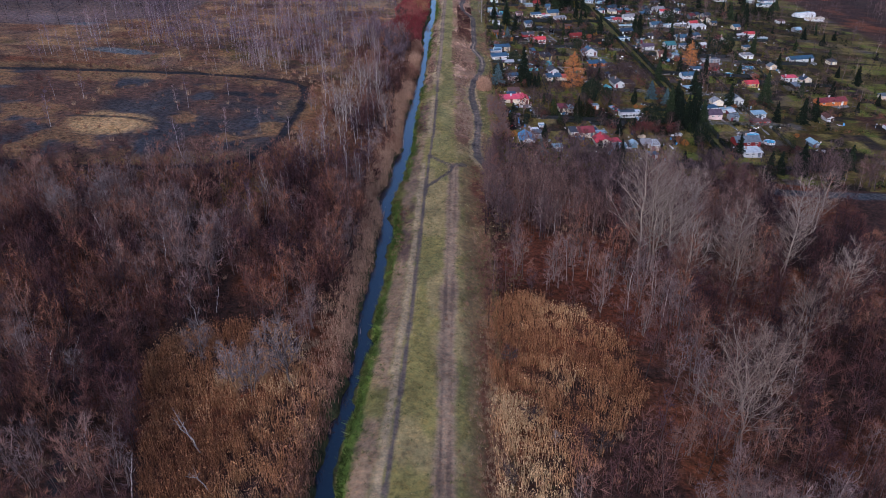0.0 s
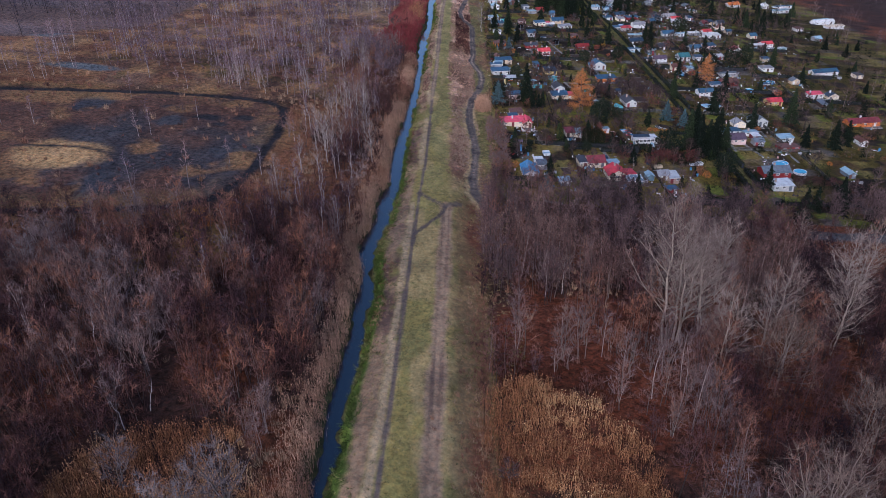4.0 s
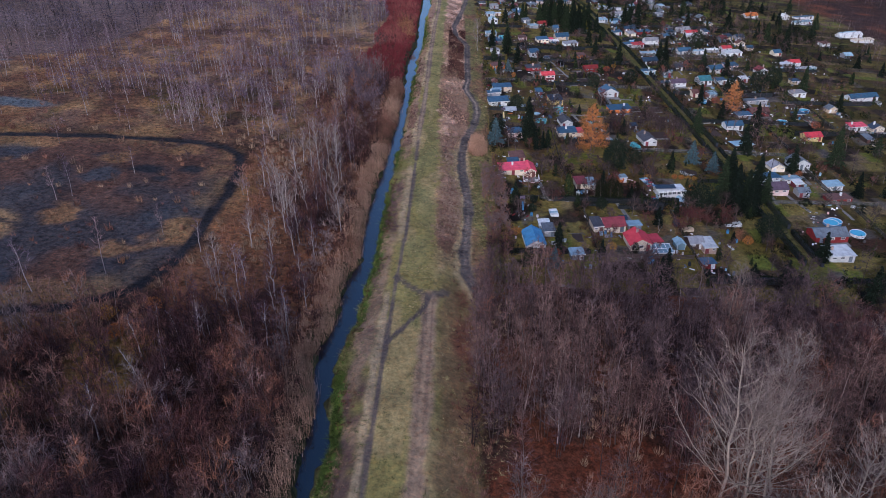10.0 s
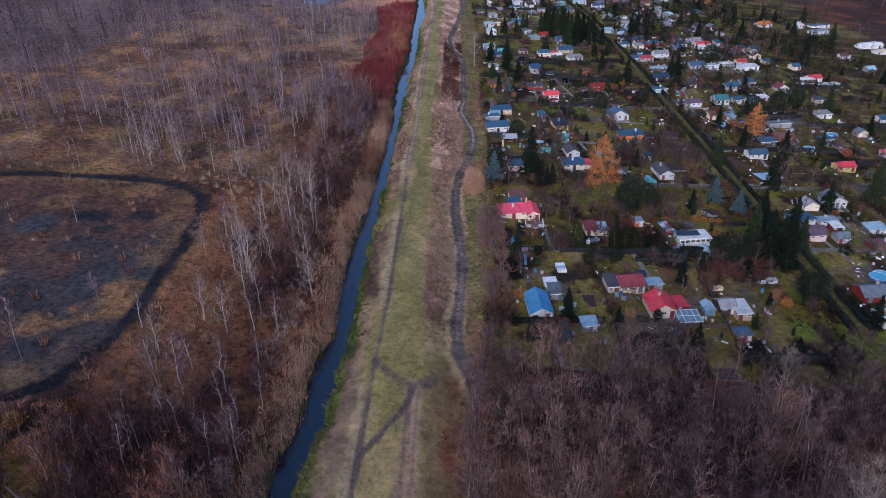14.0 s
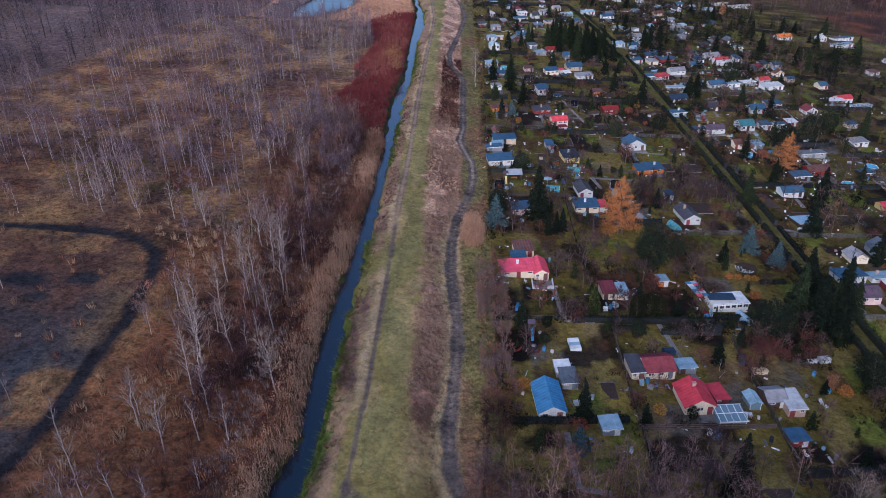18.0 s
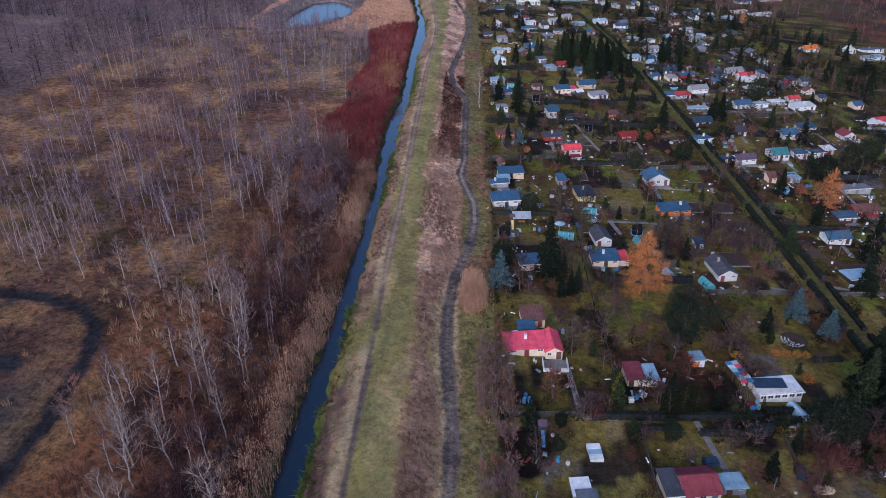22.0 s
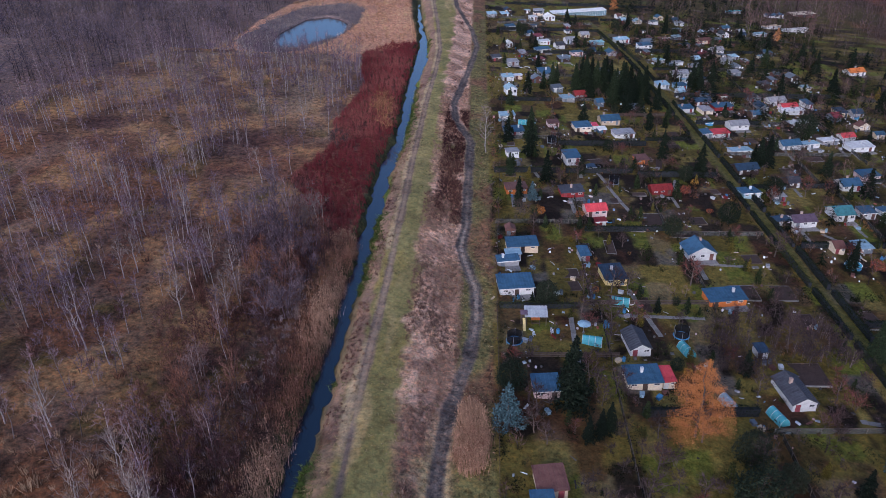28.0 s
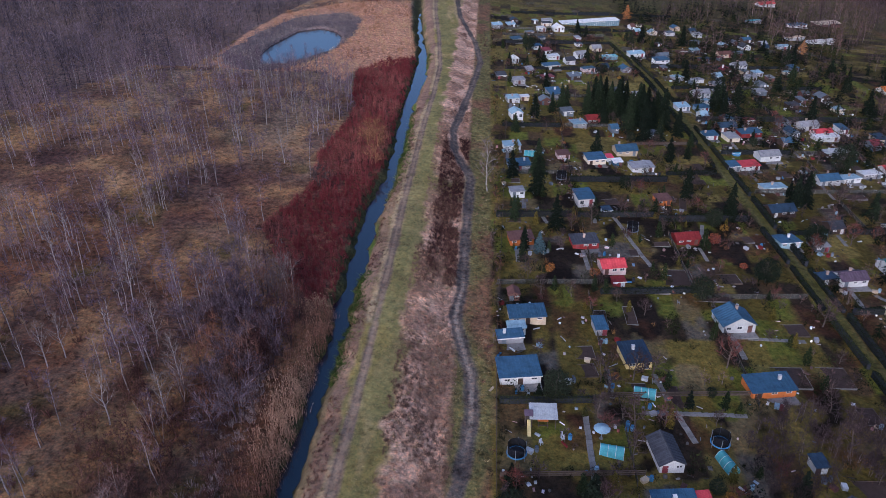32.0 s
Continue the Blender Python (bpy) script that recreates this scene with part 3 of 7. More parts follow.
cov = blend(cov, (1 - smooth(0.2, 0.9, near_line(x, y, [(-100, 150), (-86, 152), (-74, 149)]) + 0.5 * (n_b - 0.5))), tint((0.03, 0.028, 0.03)))
# gardens: plots of lawn and soil
plot_x = np.digitize(x, [20.5, 39, 60.5, 80.5, 88, 108, 130, 152])
plot_y = np.digitize(y - skew(y) * (x - 20), [142, 153.5, 176, 190.5, 219.5, 234.5, 261, 285, 306, 337, 362, 392, 428, 465])
garden = (x > 19.3) & (y > 142.5 + 1.0 * n_b) & (x < 230) & (y < 560)
garden = garden & ~((x > 205 + 0.25 * (y - 150)))
cell = np.random.RandomState(7).rand(16, 16)[plot_x % 16, plot_y % 16]
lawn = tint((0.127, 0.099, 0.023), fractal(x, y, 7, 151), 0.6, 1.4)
# lawn colour scaled down eastwards, to about half beyond the lane
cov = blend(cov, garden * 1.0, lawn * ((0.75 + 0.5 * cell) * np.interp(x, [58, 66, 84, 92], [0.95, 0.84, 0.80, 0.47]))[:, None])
# beds, turf and dug soil in small oblongs within each plot
u = np.floor((x - 20.5) / 4.7).astype(int)
v = np.floor((y - skew(y) * (x - 20) + 4 * np.random.RandomState(8).rand(64)[u % 64]) / 5.6).astype(int)
sort = np.random.RandomState(9).rand(64, 128)[u % 64, v % 128]
for lo, hi, col, much in ((0.0, 0.15, (0.100, 0.112, 0.018), 0.9), (0.15, 0.30, (0.150, 0.118, 0.034), 0.9), (0.30, 0.42, (0.024, 0.017, 0.014), 0.95), (0.42, 0.50, (0.070, 0.042, 0.026), 0.8),
                          (0.58, 0.63, (0.140, 0.105, 0.058), 0.7), (0.65, 0.69, (0.090, 0.080, 0.078), 0.8)):
    cov = blend(cov, garden * ((sort > lo) & (sort <= hi)) * much * smooth(0.2, 0.42, n_b), tint(col))
soil = tint((0.014, 0.010, 0.008), fractal(x, y, 5, 161), 0.5, 1.6)
cov = blend(cov, garden * smooth(0.63, 0.7, fractal(x, y, 8, 171)), soil)
cov = blend(cov, garden * smooth(0.66, 0.72, fractal(x, y, 10, 191)) * 0.7, tint((0.060, 0.028, 0.016)))
strip = smooth(12.8, 14.5, x) * (1 - smooth(19, 20, x)) * smooth(138, 142, y)
cov = blend(cov, strip, tint((0.125, 0.11, 0.042)))
cov = blend(cov, strip * smooth(0.5, 0.62, n_a), tint((0.15, 0.085, 0.05)))
cov = blend(cov, 1 - smooth(0.7, 1.5, near_line(x, y, CINDER) + 0.5 * jag), tint((0.135, 0.108, 0.090), n_b, 0.6, 1.45))
cov = blend(cov, (1 - smooth(0.2, 0.7, np.abs(near_line(x, y, CINDER) - 0.6) + 0.5 * jag)) * 0.7, tint((0.068, 0.058, 0.056)))
cov = blend(cov, (1 - smooth(0.15, 0.5, near_line(x, y, CINDER))) * smooth(222, 232, y) * (1 - smooth(256, 266, y)), tint((0.23, 0.185, 0.15)))
cov = blend(cov, (1 - smooth(1.1, 1.8, near_line(x, y, LANE) + 0.8 * (n_b - 0.5))) * (y > 141), tint((0.085, 0.080, 0.022)))
cov = blend(cov, (1 - smooth(0.15, 0.4, np.abs(near_line(x, y, LANE) - 0.8))) * (y > 141) * 0.35, tint((0.11, 0.09, 0.055)))
cov = blend(cov, 1 - smooth(1.6, 2.1, near_line(x, y, ROAD) + 0.5 * (n_b - 0.5)), tint((0.062, 0.066, 0.075)))
# the land beyond: brown woods and fields
beyond = smooth(470, 560, y) * (x > -30)
cov = blend(cov, beyond * (1 - smooth(250, 300, x)), tint((0.070, 0.058, 0.024)))
cov = blend(cov, smooth(0, 6, x - 206 - 0.25 * (y - 150)) * (y > 120), tint((0.04, 0.026, 0.022)))

me = bpy.data.meshes.new("ground")
nx, ny = len(gx), len(gy)
idx = np.arange(nx * ny).reshape(ny, nx)
quads = np.stack([idx[:-1, :-1], idx[:-1, 1:], idx[1:, 1:], idx[1:, :-1]], -1).reshape(-1, 4)
me = mesh_of("ground", np.stack([x * EAST, y * NORTH, z], 1), quads, [GROUND], flat=False)
layer = me.color_attributes.new("cover", "FLOAT_COLOR", "POINT")
layer.data.foreach_set("color", np.concatenate([np.clip(cov, 0.006, 0.6), (1 - 0.45 * lev * (1 - np.clip(side + pink, 0, 1)) - 0.25 * garden * (1 - lev))[:, None]], 1).astype(np.float32).ravel())
tagged(new("ground", me), "flat land with levee, canal cut, tracks and lawns", "ground", kind="structure")


def water_sheet(name, outline, level, label):
    bm = bmesh.new()
    bm.faces.new([bm.verts.new((*spot(px, py), level)) for px, py in outline])
    me = bpy.data.meshes.new(name)
    bm.to_mesh(me)
    bm.free()
    me.materials.append(WATER)
    return tagged(new(name, me), label, "water", kind="structure")


ys = np.arange(-200, 700, 5.0)
water_sheet("water_canal", [(canal_x(v) + 3.4, v) for v in ys] + [(canal_x(v) - 3.4, v) for v in ys[::-1]], -1.95 - 7 * FALL, "dark blue still water of the narrow canal")
water_sheet("water_pond", [(-71, 376), (-37, 376), (-37, 435), (-71, 435)], -0.75 - 36 * FALL, "blue pond ringed with dry reeds")



# ---------- plants ----------
def tube(line, rad, sides=5):
    """One bent, tapering stem."""
    v = []
    for p, r in zip(line, rad):
        for k in range(sides):
            a = 6.2832 * k / sides
            v.append(p + r * np.array([math.cos(a), math.sin(a), 0]))
    f = []
    for i in range(len(line) - 1):
        for k in range(sides):
            a, b = i * sides + k, i * sides + (k + 1) % sides
            f += [(a, b, b + sides), (a, b + sides, a + sides)]
    return np.array(v), np.array(f)


def tree_arrays(seed, h, spread, limbs, subs, twigs, r, first=0.25, up=0.9, stems=1, twig=1.1, width=0.04, lean=0.06, thin=False):
    """A bare tree: (trunk limbs) and (branches and twigs), each as arrays of verts and tris."""
    rng = np.random.RandomState(seed)
    trunk, boughs, fine = [], [], []
    for s in range(stems):
        a = rng.rand() * 6.283
        off = np.array([math.cos(a), math.sin(a), 0]) * (0.0 if stems == 1 else spread * 0.12)
        drift = rng.normal(size=3) * lean * h * (1.0 if stems == 1 else 2.2)
        drift[2] = 0
        top = h * (1.0 if s == 0 else rng.uniform(0.7, 0.95))
        ks = np.linspace(0, 1, 7)
        ring = [0, 2, 4, 6] if thin else list(range(7))
        sides = 3 if thin else 5
        line = np.array([off + drift * k ** 1.4 + np.array([0, 0, top * k]) + rng.normal(size=3) * 0.012 * h * (k > 0) for k in ks])
        rad = r * (1.02 - ks) ** 0.8 / math.sqrt(stems) + 0.012
        trunk.append(tube(line[ring], rad[ring], sides))
        for i in range(max(3, limbs // stems)):
            f = first + (0.97 - first) * ((i + rng.rand()) / max(3, limbs // stems))
            k = min(5, int(f * 6))
            p = line[k] + (line[k + 1] - line[k]) * (f * 6 - k)
            az = i * 2.4 + rng.rand() * 0.9
            g = (f - first) / (1 - first)
            ln = spread * (1.0 - 0.72 * g) * rng.uniform(0.7, 1.15)
            d = np.array([math.cos(az), math.sin(az), up * rng.uniform(0.6, 1.3)])
            d /= np.linalg.norm(d)
            q = p + d * ln * 0.5
            e = d + np.array([0, 0, 0.35]) + rng.normal(size=3) * 0.18
            e /= np.linalg.norm(e)
            o = q + e * ln * 0.55
            r0 = r * 0.36 * (1 - 0.75 * g) / math.sqrt(stems) + 0.012
            if thin:
                fine.append((*p, *(q + (q - p) * 0.4), r0 * 1.6))
                fine.append((*(q - (q - p) * 0.2), *o, r0 * 1.1))
            else:
                boughs.append((*p, *q, r0, r0 * 0.65))
                boughs.append((*q, *o, r0 * 0.65, 0.01))
            for j in range(subs):
                u = rng.uniform(0.25, 1.0)
                b = p + (q - p) * (u / 0.5) if u < 0.5 else q + (o - q) * ((u - 0.5) / 0.5)
                v = e + rng.normal(size=3) * 0.6 + np.array([0, 0, 0.15])
                v /= np.linalg.norm(v)
                w = b + v * ln * rng.uniform(0.22, 0.5)
                fine.append((*b, *w, width * 1.5))
                for m in range(twigs):
                    c = b + (w - b) * rng.uniform(0.15, 1.0)
                    y2 = v + rng.normal(size=3) * 0.55 + np.array([0, 0, 0.2])
                    y2 /= np.linalg.norm(y2)
                    fine.append((*c, *(c + y2 * twig * rng.uniform(0.5, 1.2)), width))
    return merged(trunk)[:2], prisms(boughs) if boughs else None, blades(fine, rng)


def leaves(seed, rows, size, rng=None):
    """Leaf triangles turned at random about the given places."""
    rng = np.random.RandomState(seed)
    p = np.asarray(rows, float)
    a = rng.normal(size=(len(p), 3))
    b = rng.normal(size=(len(p), 3))
    a /= np.linalg.norm(a, axis=1, keepdims=True)
    b /= np.linalg.norm(b, axis=1, keepdims=True)
    s = size * rng.uniform(0.6, 1.4, (len(p), 1))
    v = np.stack([p - a * s / 2, p + a * s / 2, p + b * s], 1).reshape(-1, 3)
    return v, np.arange(len(v)).reshape(-1, 3)


def conifer_arrays(seed, h, wide, levels, around, droop=0.35, ragged=0.25, wide_spray=0.13):
    """Whorls of drooping boughs, each a few pointed sprays, round a mast."""
    rng = np.random.RandomState(seed)
    v, f = [], []
    for i in range(levels):
        g = (i + rng.rand() * 0.6) / levels
        z0 = h * (0.05 + 0.95 * g)
        rad = wide * (1 - g) ** 0.85 + 0.12
        n = max(5, int(around * (1 - 0.6 * g)))
        for k in range(n):
            a = 6.283 * (k + rng.rand()) / n
            ln = rad * rng.uniform(1 - ragged, 1 + ragged * 0.7)
            for s in (-1, 0, 1):
                b = a + s * rng.uniform(0.16, 0.36)
                l2 = ln * (1.0 if s == 0 else rng.uniform(0.6, 0.85))
                w = wide_spray * l2 + 0.05
                d = np.array([math.cos(b), math.sin(b), 0])
                t = np.array([-d[1], d[0], 0])
                base = np.array([0, 0, z0 + 0.1 * ln])
                mid = base + d * l2 * 0.55 + np.array([0, 0, -droop * l2 * 0.3])
                tip = base + d * l2 + np.array([0, 0, -droop * l2 + rng.normal() * 0.06])
                m = len(v)
                v += [base, mid - t * w * 0.5 + np.array([0, 0, -0.1 * w]), mid + t * w * 0.5 + np.array([0, 0, -0.1 * w]), tip]
                f += [(m, m + 1, m + 2), (m + 1, m + 3, m + 2)]
    return np.array(v), np.array(f)


def ball_points(seed, n, wide, low, high, power=0.6):
    """Places in an uneven crown, denser towards its skin."""
    rng = np.random.RandomState(seed)
    d = rng.normal(size=(n, 3))
    d /= np.linalg.norm(d, axis=1, keepdims=True)
    lump = 0.75 + 0.5 * vnoise(d[:, 0] * 3 + 9, d[:, 1] * 3 + d[:, 2] * 2 + 9, 1.0, 300 + seed % 20)
    r = rng.rand(n) ** (1 / 3 * power) * lump
    p = d * r[:, None]
    return np.stack([p[:, 0] * wide, p[:, 1] * wide, (low + high) / 2 + p[:, 2] * (high - low) / 2], 1)


def spray_points(seed, n, wide, h, boughs=170, droop=0.3, ragged=0.3):
    """Places along the boughs of a conifer, which shorten towards its tip and hang a little."""
    rng = np.random.RandomState(seed)
    g, a = (np.arange(boughs) + rng.rand(boughs)) / boughs, np.arange(boughs) * 2.4 + rng.rand(boughs)
    ln = (wide * (1 - g) ** 0.85 + 0.1) * rng.uniform(1 - ragged, 1 + ragged * 0.5, boughs)
    k = rng.choice(boughs, n, p=(ln + 0.15) / (ln + 0.15).sum())
    u = rng.rand(n) ** 0.6
    b = a[k] + rng.normal(size=n) * 0.20
    r = ln[k] * u
    z = h * (0.04 + 0.96 * g[k]) + 0.08 * ln[k] - droop * r * (0.4 + 0.6 * u) + rng.normal(size=n) * 0.07
    return np.stack([np.cos(b) * r, np.sin(b) * r, z], 1)


def bough_points(seed, n, wide, low, high, boughs=90):
    """Places along drooping boughs of a broad ragged crown, with gaps between the boughs."""
    rng = np.random.RandomState(seed)
    g, a = (np.arange(boughs) + rng.rand(boughs)) / boughs, rng.rand(boughs) * 6.283
    ln = wide * np.minimum(1.0, 1.45 * (1 - g) ** 0.8) * rng.uniform(0.65, 1.1, boughs)
    k = rng.choice(boughs, n, p=(ln + 0.4) / (ln + 0.4).sum())
    u = rng.rand(n) ** 0.7
    b = a[k] + rng.normal(size=n) * 0.14
    r = ln[k] * u
    z = low + (high - low) * g[k] + 0.25 * r - 0.05 * r * r + rng.normal(size=n) * (0.10 + 0.12 * u)
    return np.stack([np.cos(b) * r, np.sin(b) * r, z], 1)


rs = np.random.RandomState


def forms_of(count, seed, **kw):
    out = []
    for i in range(count):
        tr, bo, fi = tree_arrays(seed + i, **kw)
        v, f, s = merged([tr, fi] if bo is None else [tr, bo, fi])
        out.append((v, f, np.where(s == 0, 0, 1)))
    return out


BIRCH_FORMS = forms_of(6, 900, h=10.5, spread=2.5, limbs=12, subs=3, twigs=4, r=0.085, first=0.3, up=1.3, twig=1.3, width=0.042, lean=0.06, thin=True)
SCRUB_FORMS = forms_of(6, 950, h=8.0, spread=3.2, limbs=15, subs=4, twigs=4, r=0.10, first=0.12, up=1.0, stems=3, twig=1.4, width=0.052, lean=0.04, thin=True)
WOOD_FORMS = forms_of(5, 980, h=12.0, spread=3.8, limbs=16, subs=4, twigs=4, r=0.12, first=0.22, up=1.0, twig=1.6, width=0.052, thin=True)
FAR_FORMS = forms_of(5, 1000, h=11.0, spread=3.6, limbs=8, subs=2, twigs=3, r=0.12, first=0.2, up=1.0, twig=2.6, width=0.10, thin=True)
SMALL_FORMS = forms_of(6, 1020, h=6.0, spread=3.2, limbs=9, subs=3, twigs=3, r=0.10, first=0.08, up=1.0, stems=3, twig=1.6, width=0.11, thin=True)


def shrub_form(seed, n, wide, h, width):
    rng = rs(seed)
    a, r = rng.rand(n) * 6.283, rng.rand(n) ** 0.7 * wide * 0.6
    p = np.stack([np.cos(a) * r, np.sin(a) * r, np.zeros(n)], 1)
    q = p * 1.7 + np.stack([rng.normal(size=n) * 0.25, rng.normal(size=n) * 0.25, h * rng.uniform(0.5, 1.1, n)], 1)
    v, f = blades(np.concatenate([p, q, np.full((n, 1), width)], 1), rng)
    return v, f, np.zeros(len(f), int)


def reed_form(seed, n, wide, h, width):
    rng = rs(seed)
    p = np.stack([rng.normal(size=n) * wide, rng.normal(size=n) * wide, np.zeros(n)], 1)
    q = p + np.stack([rng.normal(size=n) * 0.28, rng.normal(size=n) * 0.28, h * rng.uniform(0.7, 1.15, n)], 1)
    stem = blades(np.concatenate([p, q, np.full((n, 1), width)], 1), rng)
    o = q + rng.normal(size=(n, 3)) * 0.16 - np.array([0, 0, 0.12])
    plume = blades(np.concatenate([o, q, np.full((n, 1), width * 2.2)], 1), rng)
    v, f, s = merged([stem, plume])
    return v, f, np.zeros(len(f), int)


CLUMPS = []
for i in range(6):
    cv, cf = leaves(1180 + i, ball_points(1190 + i, 60, 0.7, 0.05, 1.1), 0.2)
    CLUMPS.append((cv, cf, np.zeros(len(cf), int)))
FINE_CLUMPS = []
for i in range(5):
    cv, cf = leaves(1210 + i, ball_points(1220 + i, 105, 0.7, 0.02, 1.1), 0.12)
    FINE_CLUMPS.append((cv, cf, np.zeros(len(cf), int)))
SHRUBS = [shrub_form(1100 + i, 26, 0.9, 1.5, 0.085) for i in range(6)]
REEDS = [reed_form(1120 + i, 14, 0.5, 2.1, 0.075) for i in range(6)]
STEMS = [shrub_form(1140 + i, 18, 0.7, 2.3, 0.07) for i in range(6)]
TUFTS = [shrub_form(1160 + i, 9, 0.28, 0.32, 0.06) for i in range(5)]


def clear_of(x, y, *gaps):
    ok = np.ones(len(x), bool)
    for line, wide in gaps:
        ok &= near_line(x, y, line) > wide
    return ok


def west_scrub(x, y):
    ok = (x < canal_x(y) - 5.5) & ~inside(x, y, REED_WEST) & ~inside(x, y, OVAL_AREA) & clear_of(x, y, (OVAL, 3.0), ([(-40, 20), (-43, 41), (-46, 50), (-50, 62)], 1.6))
    return ok * smooth(0.2, 0.45, fractal(x, y, 16, 201) + 0.12 * (y < 118))


def strip_scrub(x, y):
    return west_scrub(x, y) * ~inside(x, y, REDS) * (0.35 + 0.65 * smooth(0.4, 0.55, fractal(x, y, 12, 205)))


xs, ys = sow(2100, -115, -13, 34, 126, 1, lambda x, y: west_scrub(x, y) * (x > -24 - 0.74 * y))
scatter("scrub_wood", SCRUB_FORMS, xs, ys, rs(2).uniform(0.6, 1.25, len(xs)), [BARK, TWIG], 3, "dense leafless purple-brown scrub wood west of the canal", "trees")
xs, ys = sow(900, -41, -11, 126, 268, 4, lambda x, y: strip_scrub(x, y) * np.where(y > 196, smooth(-27, -22, x), np.where(x < -24, 0.16, 0.42)))
scatter("canal_scrub", SCRUB_FORMS, xs, ys, rs(5).uniform(0.5, 1.1, len(xs)), [BARK, TWIG], 6, "leafless scrub trees along the west bank of the canal", "trees")


def heath_birches(x, y):
    ok = (x < canal_x(y) - 6) & ~inside(x, y, REDS) & ~inside(x, y, REED_FLAT) & ~inside(x, y, FAR_WOOD) & clear_of(x, y, (OVAL, 4.0))
    oval = inside(x, y, OVAL_AREA)
    return ok * np.where(oval, 0.10, 1.0) * np.where(y < 196, 0.35, 1.0) * (0.06 + 0.94 * smooth(0.46, 0.58, fractal(x, y, 13, 211)))


xs, ys = sow(2900, -135, -14, 126, 392, 11, heath_birches)
scatter("young_birches", BIRCH_FORMS, xs[::2], ys[::2], rs(17).uniform(0.45, 0.95, len(xs[::2])), [TRUNK_GREY, TWIG_PURPLE], 18, "young grey-stemmed leafless birches on the heath", "trees")
xs, ys = xs[1::2], ys[1::2]
scatter("birch_thicket", BIRCH_FORMS, xs, ys, rs(12).uniform(0.55, 1.15, len(xs)), [BIRCH, TWIG_PURPLE], 13, "slender leafless white-stemmed birches on the heath", "trees")
xs, ys = sow(1500, -110, -16, 196, 392, 14, heath_birches)
scatter("heath_bushes", SMALL_FORMS, xs, ys, rs(15).uniform(0.3, 0.65, len(xs)), [BARK, TWIG_PURPLE], 16, "low purple leafless bushes on the heath", "shrubs")
xs, ys = sow(4800, -330, -62, 185, 520, 21, lambda x, y: inside(x, y, FAR_WOOD) * smooth(0.28, 0.42, fractal(x, y, 22, 221)) * (y < 260 + 2.2 * (x + 330)))
scatter("far_wood_west", FAR_FORMS, xs, ys, rs(22).uniform(0.6, 1.1, len(xs)), [BARK, HAZED_FAR_TWIG], 23, "far leafless woods, twig colour tinted grey-purple for distance haze", "trees")
xs, ys = sow(1900, 11, 100, 34, 141, 31, lambda x, y: inside(x, y, WOOD_EAST) * ~inside(x, y, REED_EAST) * clear_of(x, y, (ROAD, 3.5)) * (0.2 + 0.8 * smooth(0.3, 0.5, fractal(x, y, 15, 231))) * (0.45 + 0.55 * ((x > 40) | (y > 104))) * np.where((y > 106) & (x < 72), 0.25, 1.0))
scatter("east_wood", WOOD_FORMS + SCRUB_FORMS[:3], xs, ys, rs(32).uniform(0.55, 1.0, len(xs)), [BARK, TWIG], 33, "dense leafless brown wood east of the levee", "trees")
xs, ys = sow(820, 13, 80, 106, 148, 34, lambda x, y: np.where(inside(x, y, WOOD_EAST), 1.0, 0.35 * (x < 66) * (y > 139)) * (y < 141 + 0.12 * x) * clear_of(x, y, (ROAD, 2.5)) * (0.5 + 0.5 * smooth(0.3, 0.45, fractal(x, y, 11, 235))))
more_x, more_y = sow(170, 72, 150, 138, 150, 37, lambda x, y: clear_of(x, y, (ROAD, 2.2), (LANE, 3.5)) * smooth(0.35, 0.5, fractal(x, y, 10, 237)))
xs, ys = np.concatenate([xs, more_x]), np.concatenate([ys, more_y])
scatter("wood_margin", WOOD_FORMS, xs, ys, rs(35).uniform(0.5, 0.9, len(xs)), [BARK, HAZE_TWIG], 36, "thick purple-grey leafless trees at the wood's north edge", "trees")
xs, ys = sow(2300, 130, 330, 100, 640, 41, lambda x, y: ((x > 206 + 0.25 * (y - 150)) | (y > 545) | ((x > 150) & (y > 462))) * smooth(0.25, 0.45, fractal(x, y, 34, 241)))
scatter("far_wood_east", FAR_FORMS, xs, ys, rs(42).uniform(0.7, 1.2, len(xs)), [BARK, HAZE_TWIG], 43, "far dark leafless woods behind the gardens", "trees")

# undergrowth
xs, ys = sow(5200, -125, -13, 25, 250, 51, lambda x, y: (x < canal_x(y) - 4.5) * ~inside(x, y, REED_WEST) * clear_of(x, y, (OVAL, 2.2)) * np.where(inside(x, y, OVAL_AREA), 0.12, 1.0) * np.where(y > 195, 0.25, 1.0))
scatter("undergrowth_west", SHRUBS, xs, ys, rs(52).uniform(0.5, 1.4, len(xs)), [BRAMBLE], 53, "dry reddish-brown brambles and undergrowth", "undergrowth")
xs, ys = sow(3300, 11, 110, 25, 141, 54, lambda x, y: inside(x, y, WOOD_EAST) * ~inside(x, y, REED_EAST) * clear_of(x, y, (ROAD, 2.5)) * (0.25 + 0.75 * smooth(0.35, 0.6, fractal(x, y, 9, 251))))
scatter("undergrowth_east", SHRUBS, xs, ys, rs(55).uniform(0.5, 1.3, len(xs)), [BRAMBLE], 56, "dry rust-brown undergrowth of the east wood", "undergrowth")
xs, ys = sow(2600, 7.5, 20, 140, 520, 57, lambda x, y: clear_of(x, y, (CINDER, 1.6)) * (near_line(x, y, CINDER) < 6) * np.where((x > 17) | (x < 10.8), 0.6, 0.4) * (0.15 + 0.85 * smooth(0.42, 0.58, fractal(x, y, 12, 261))))
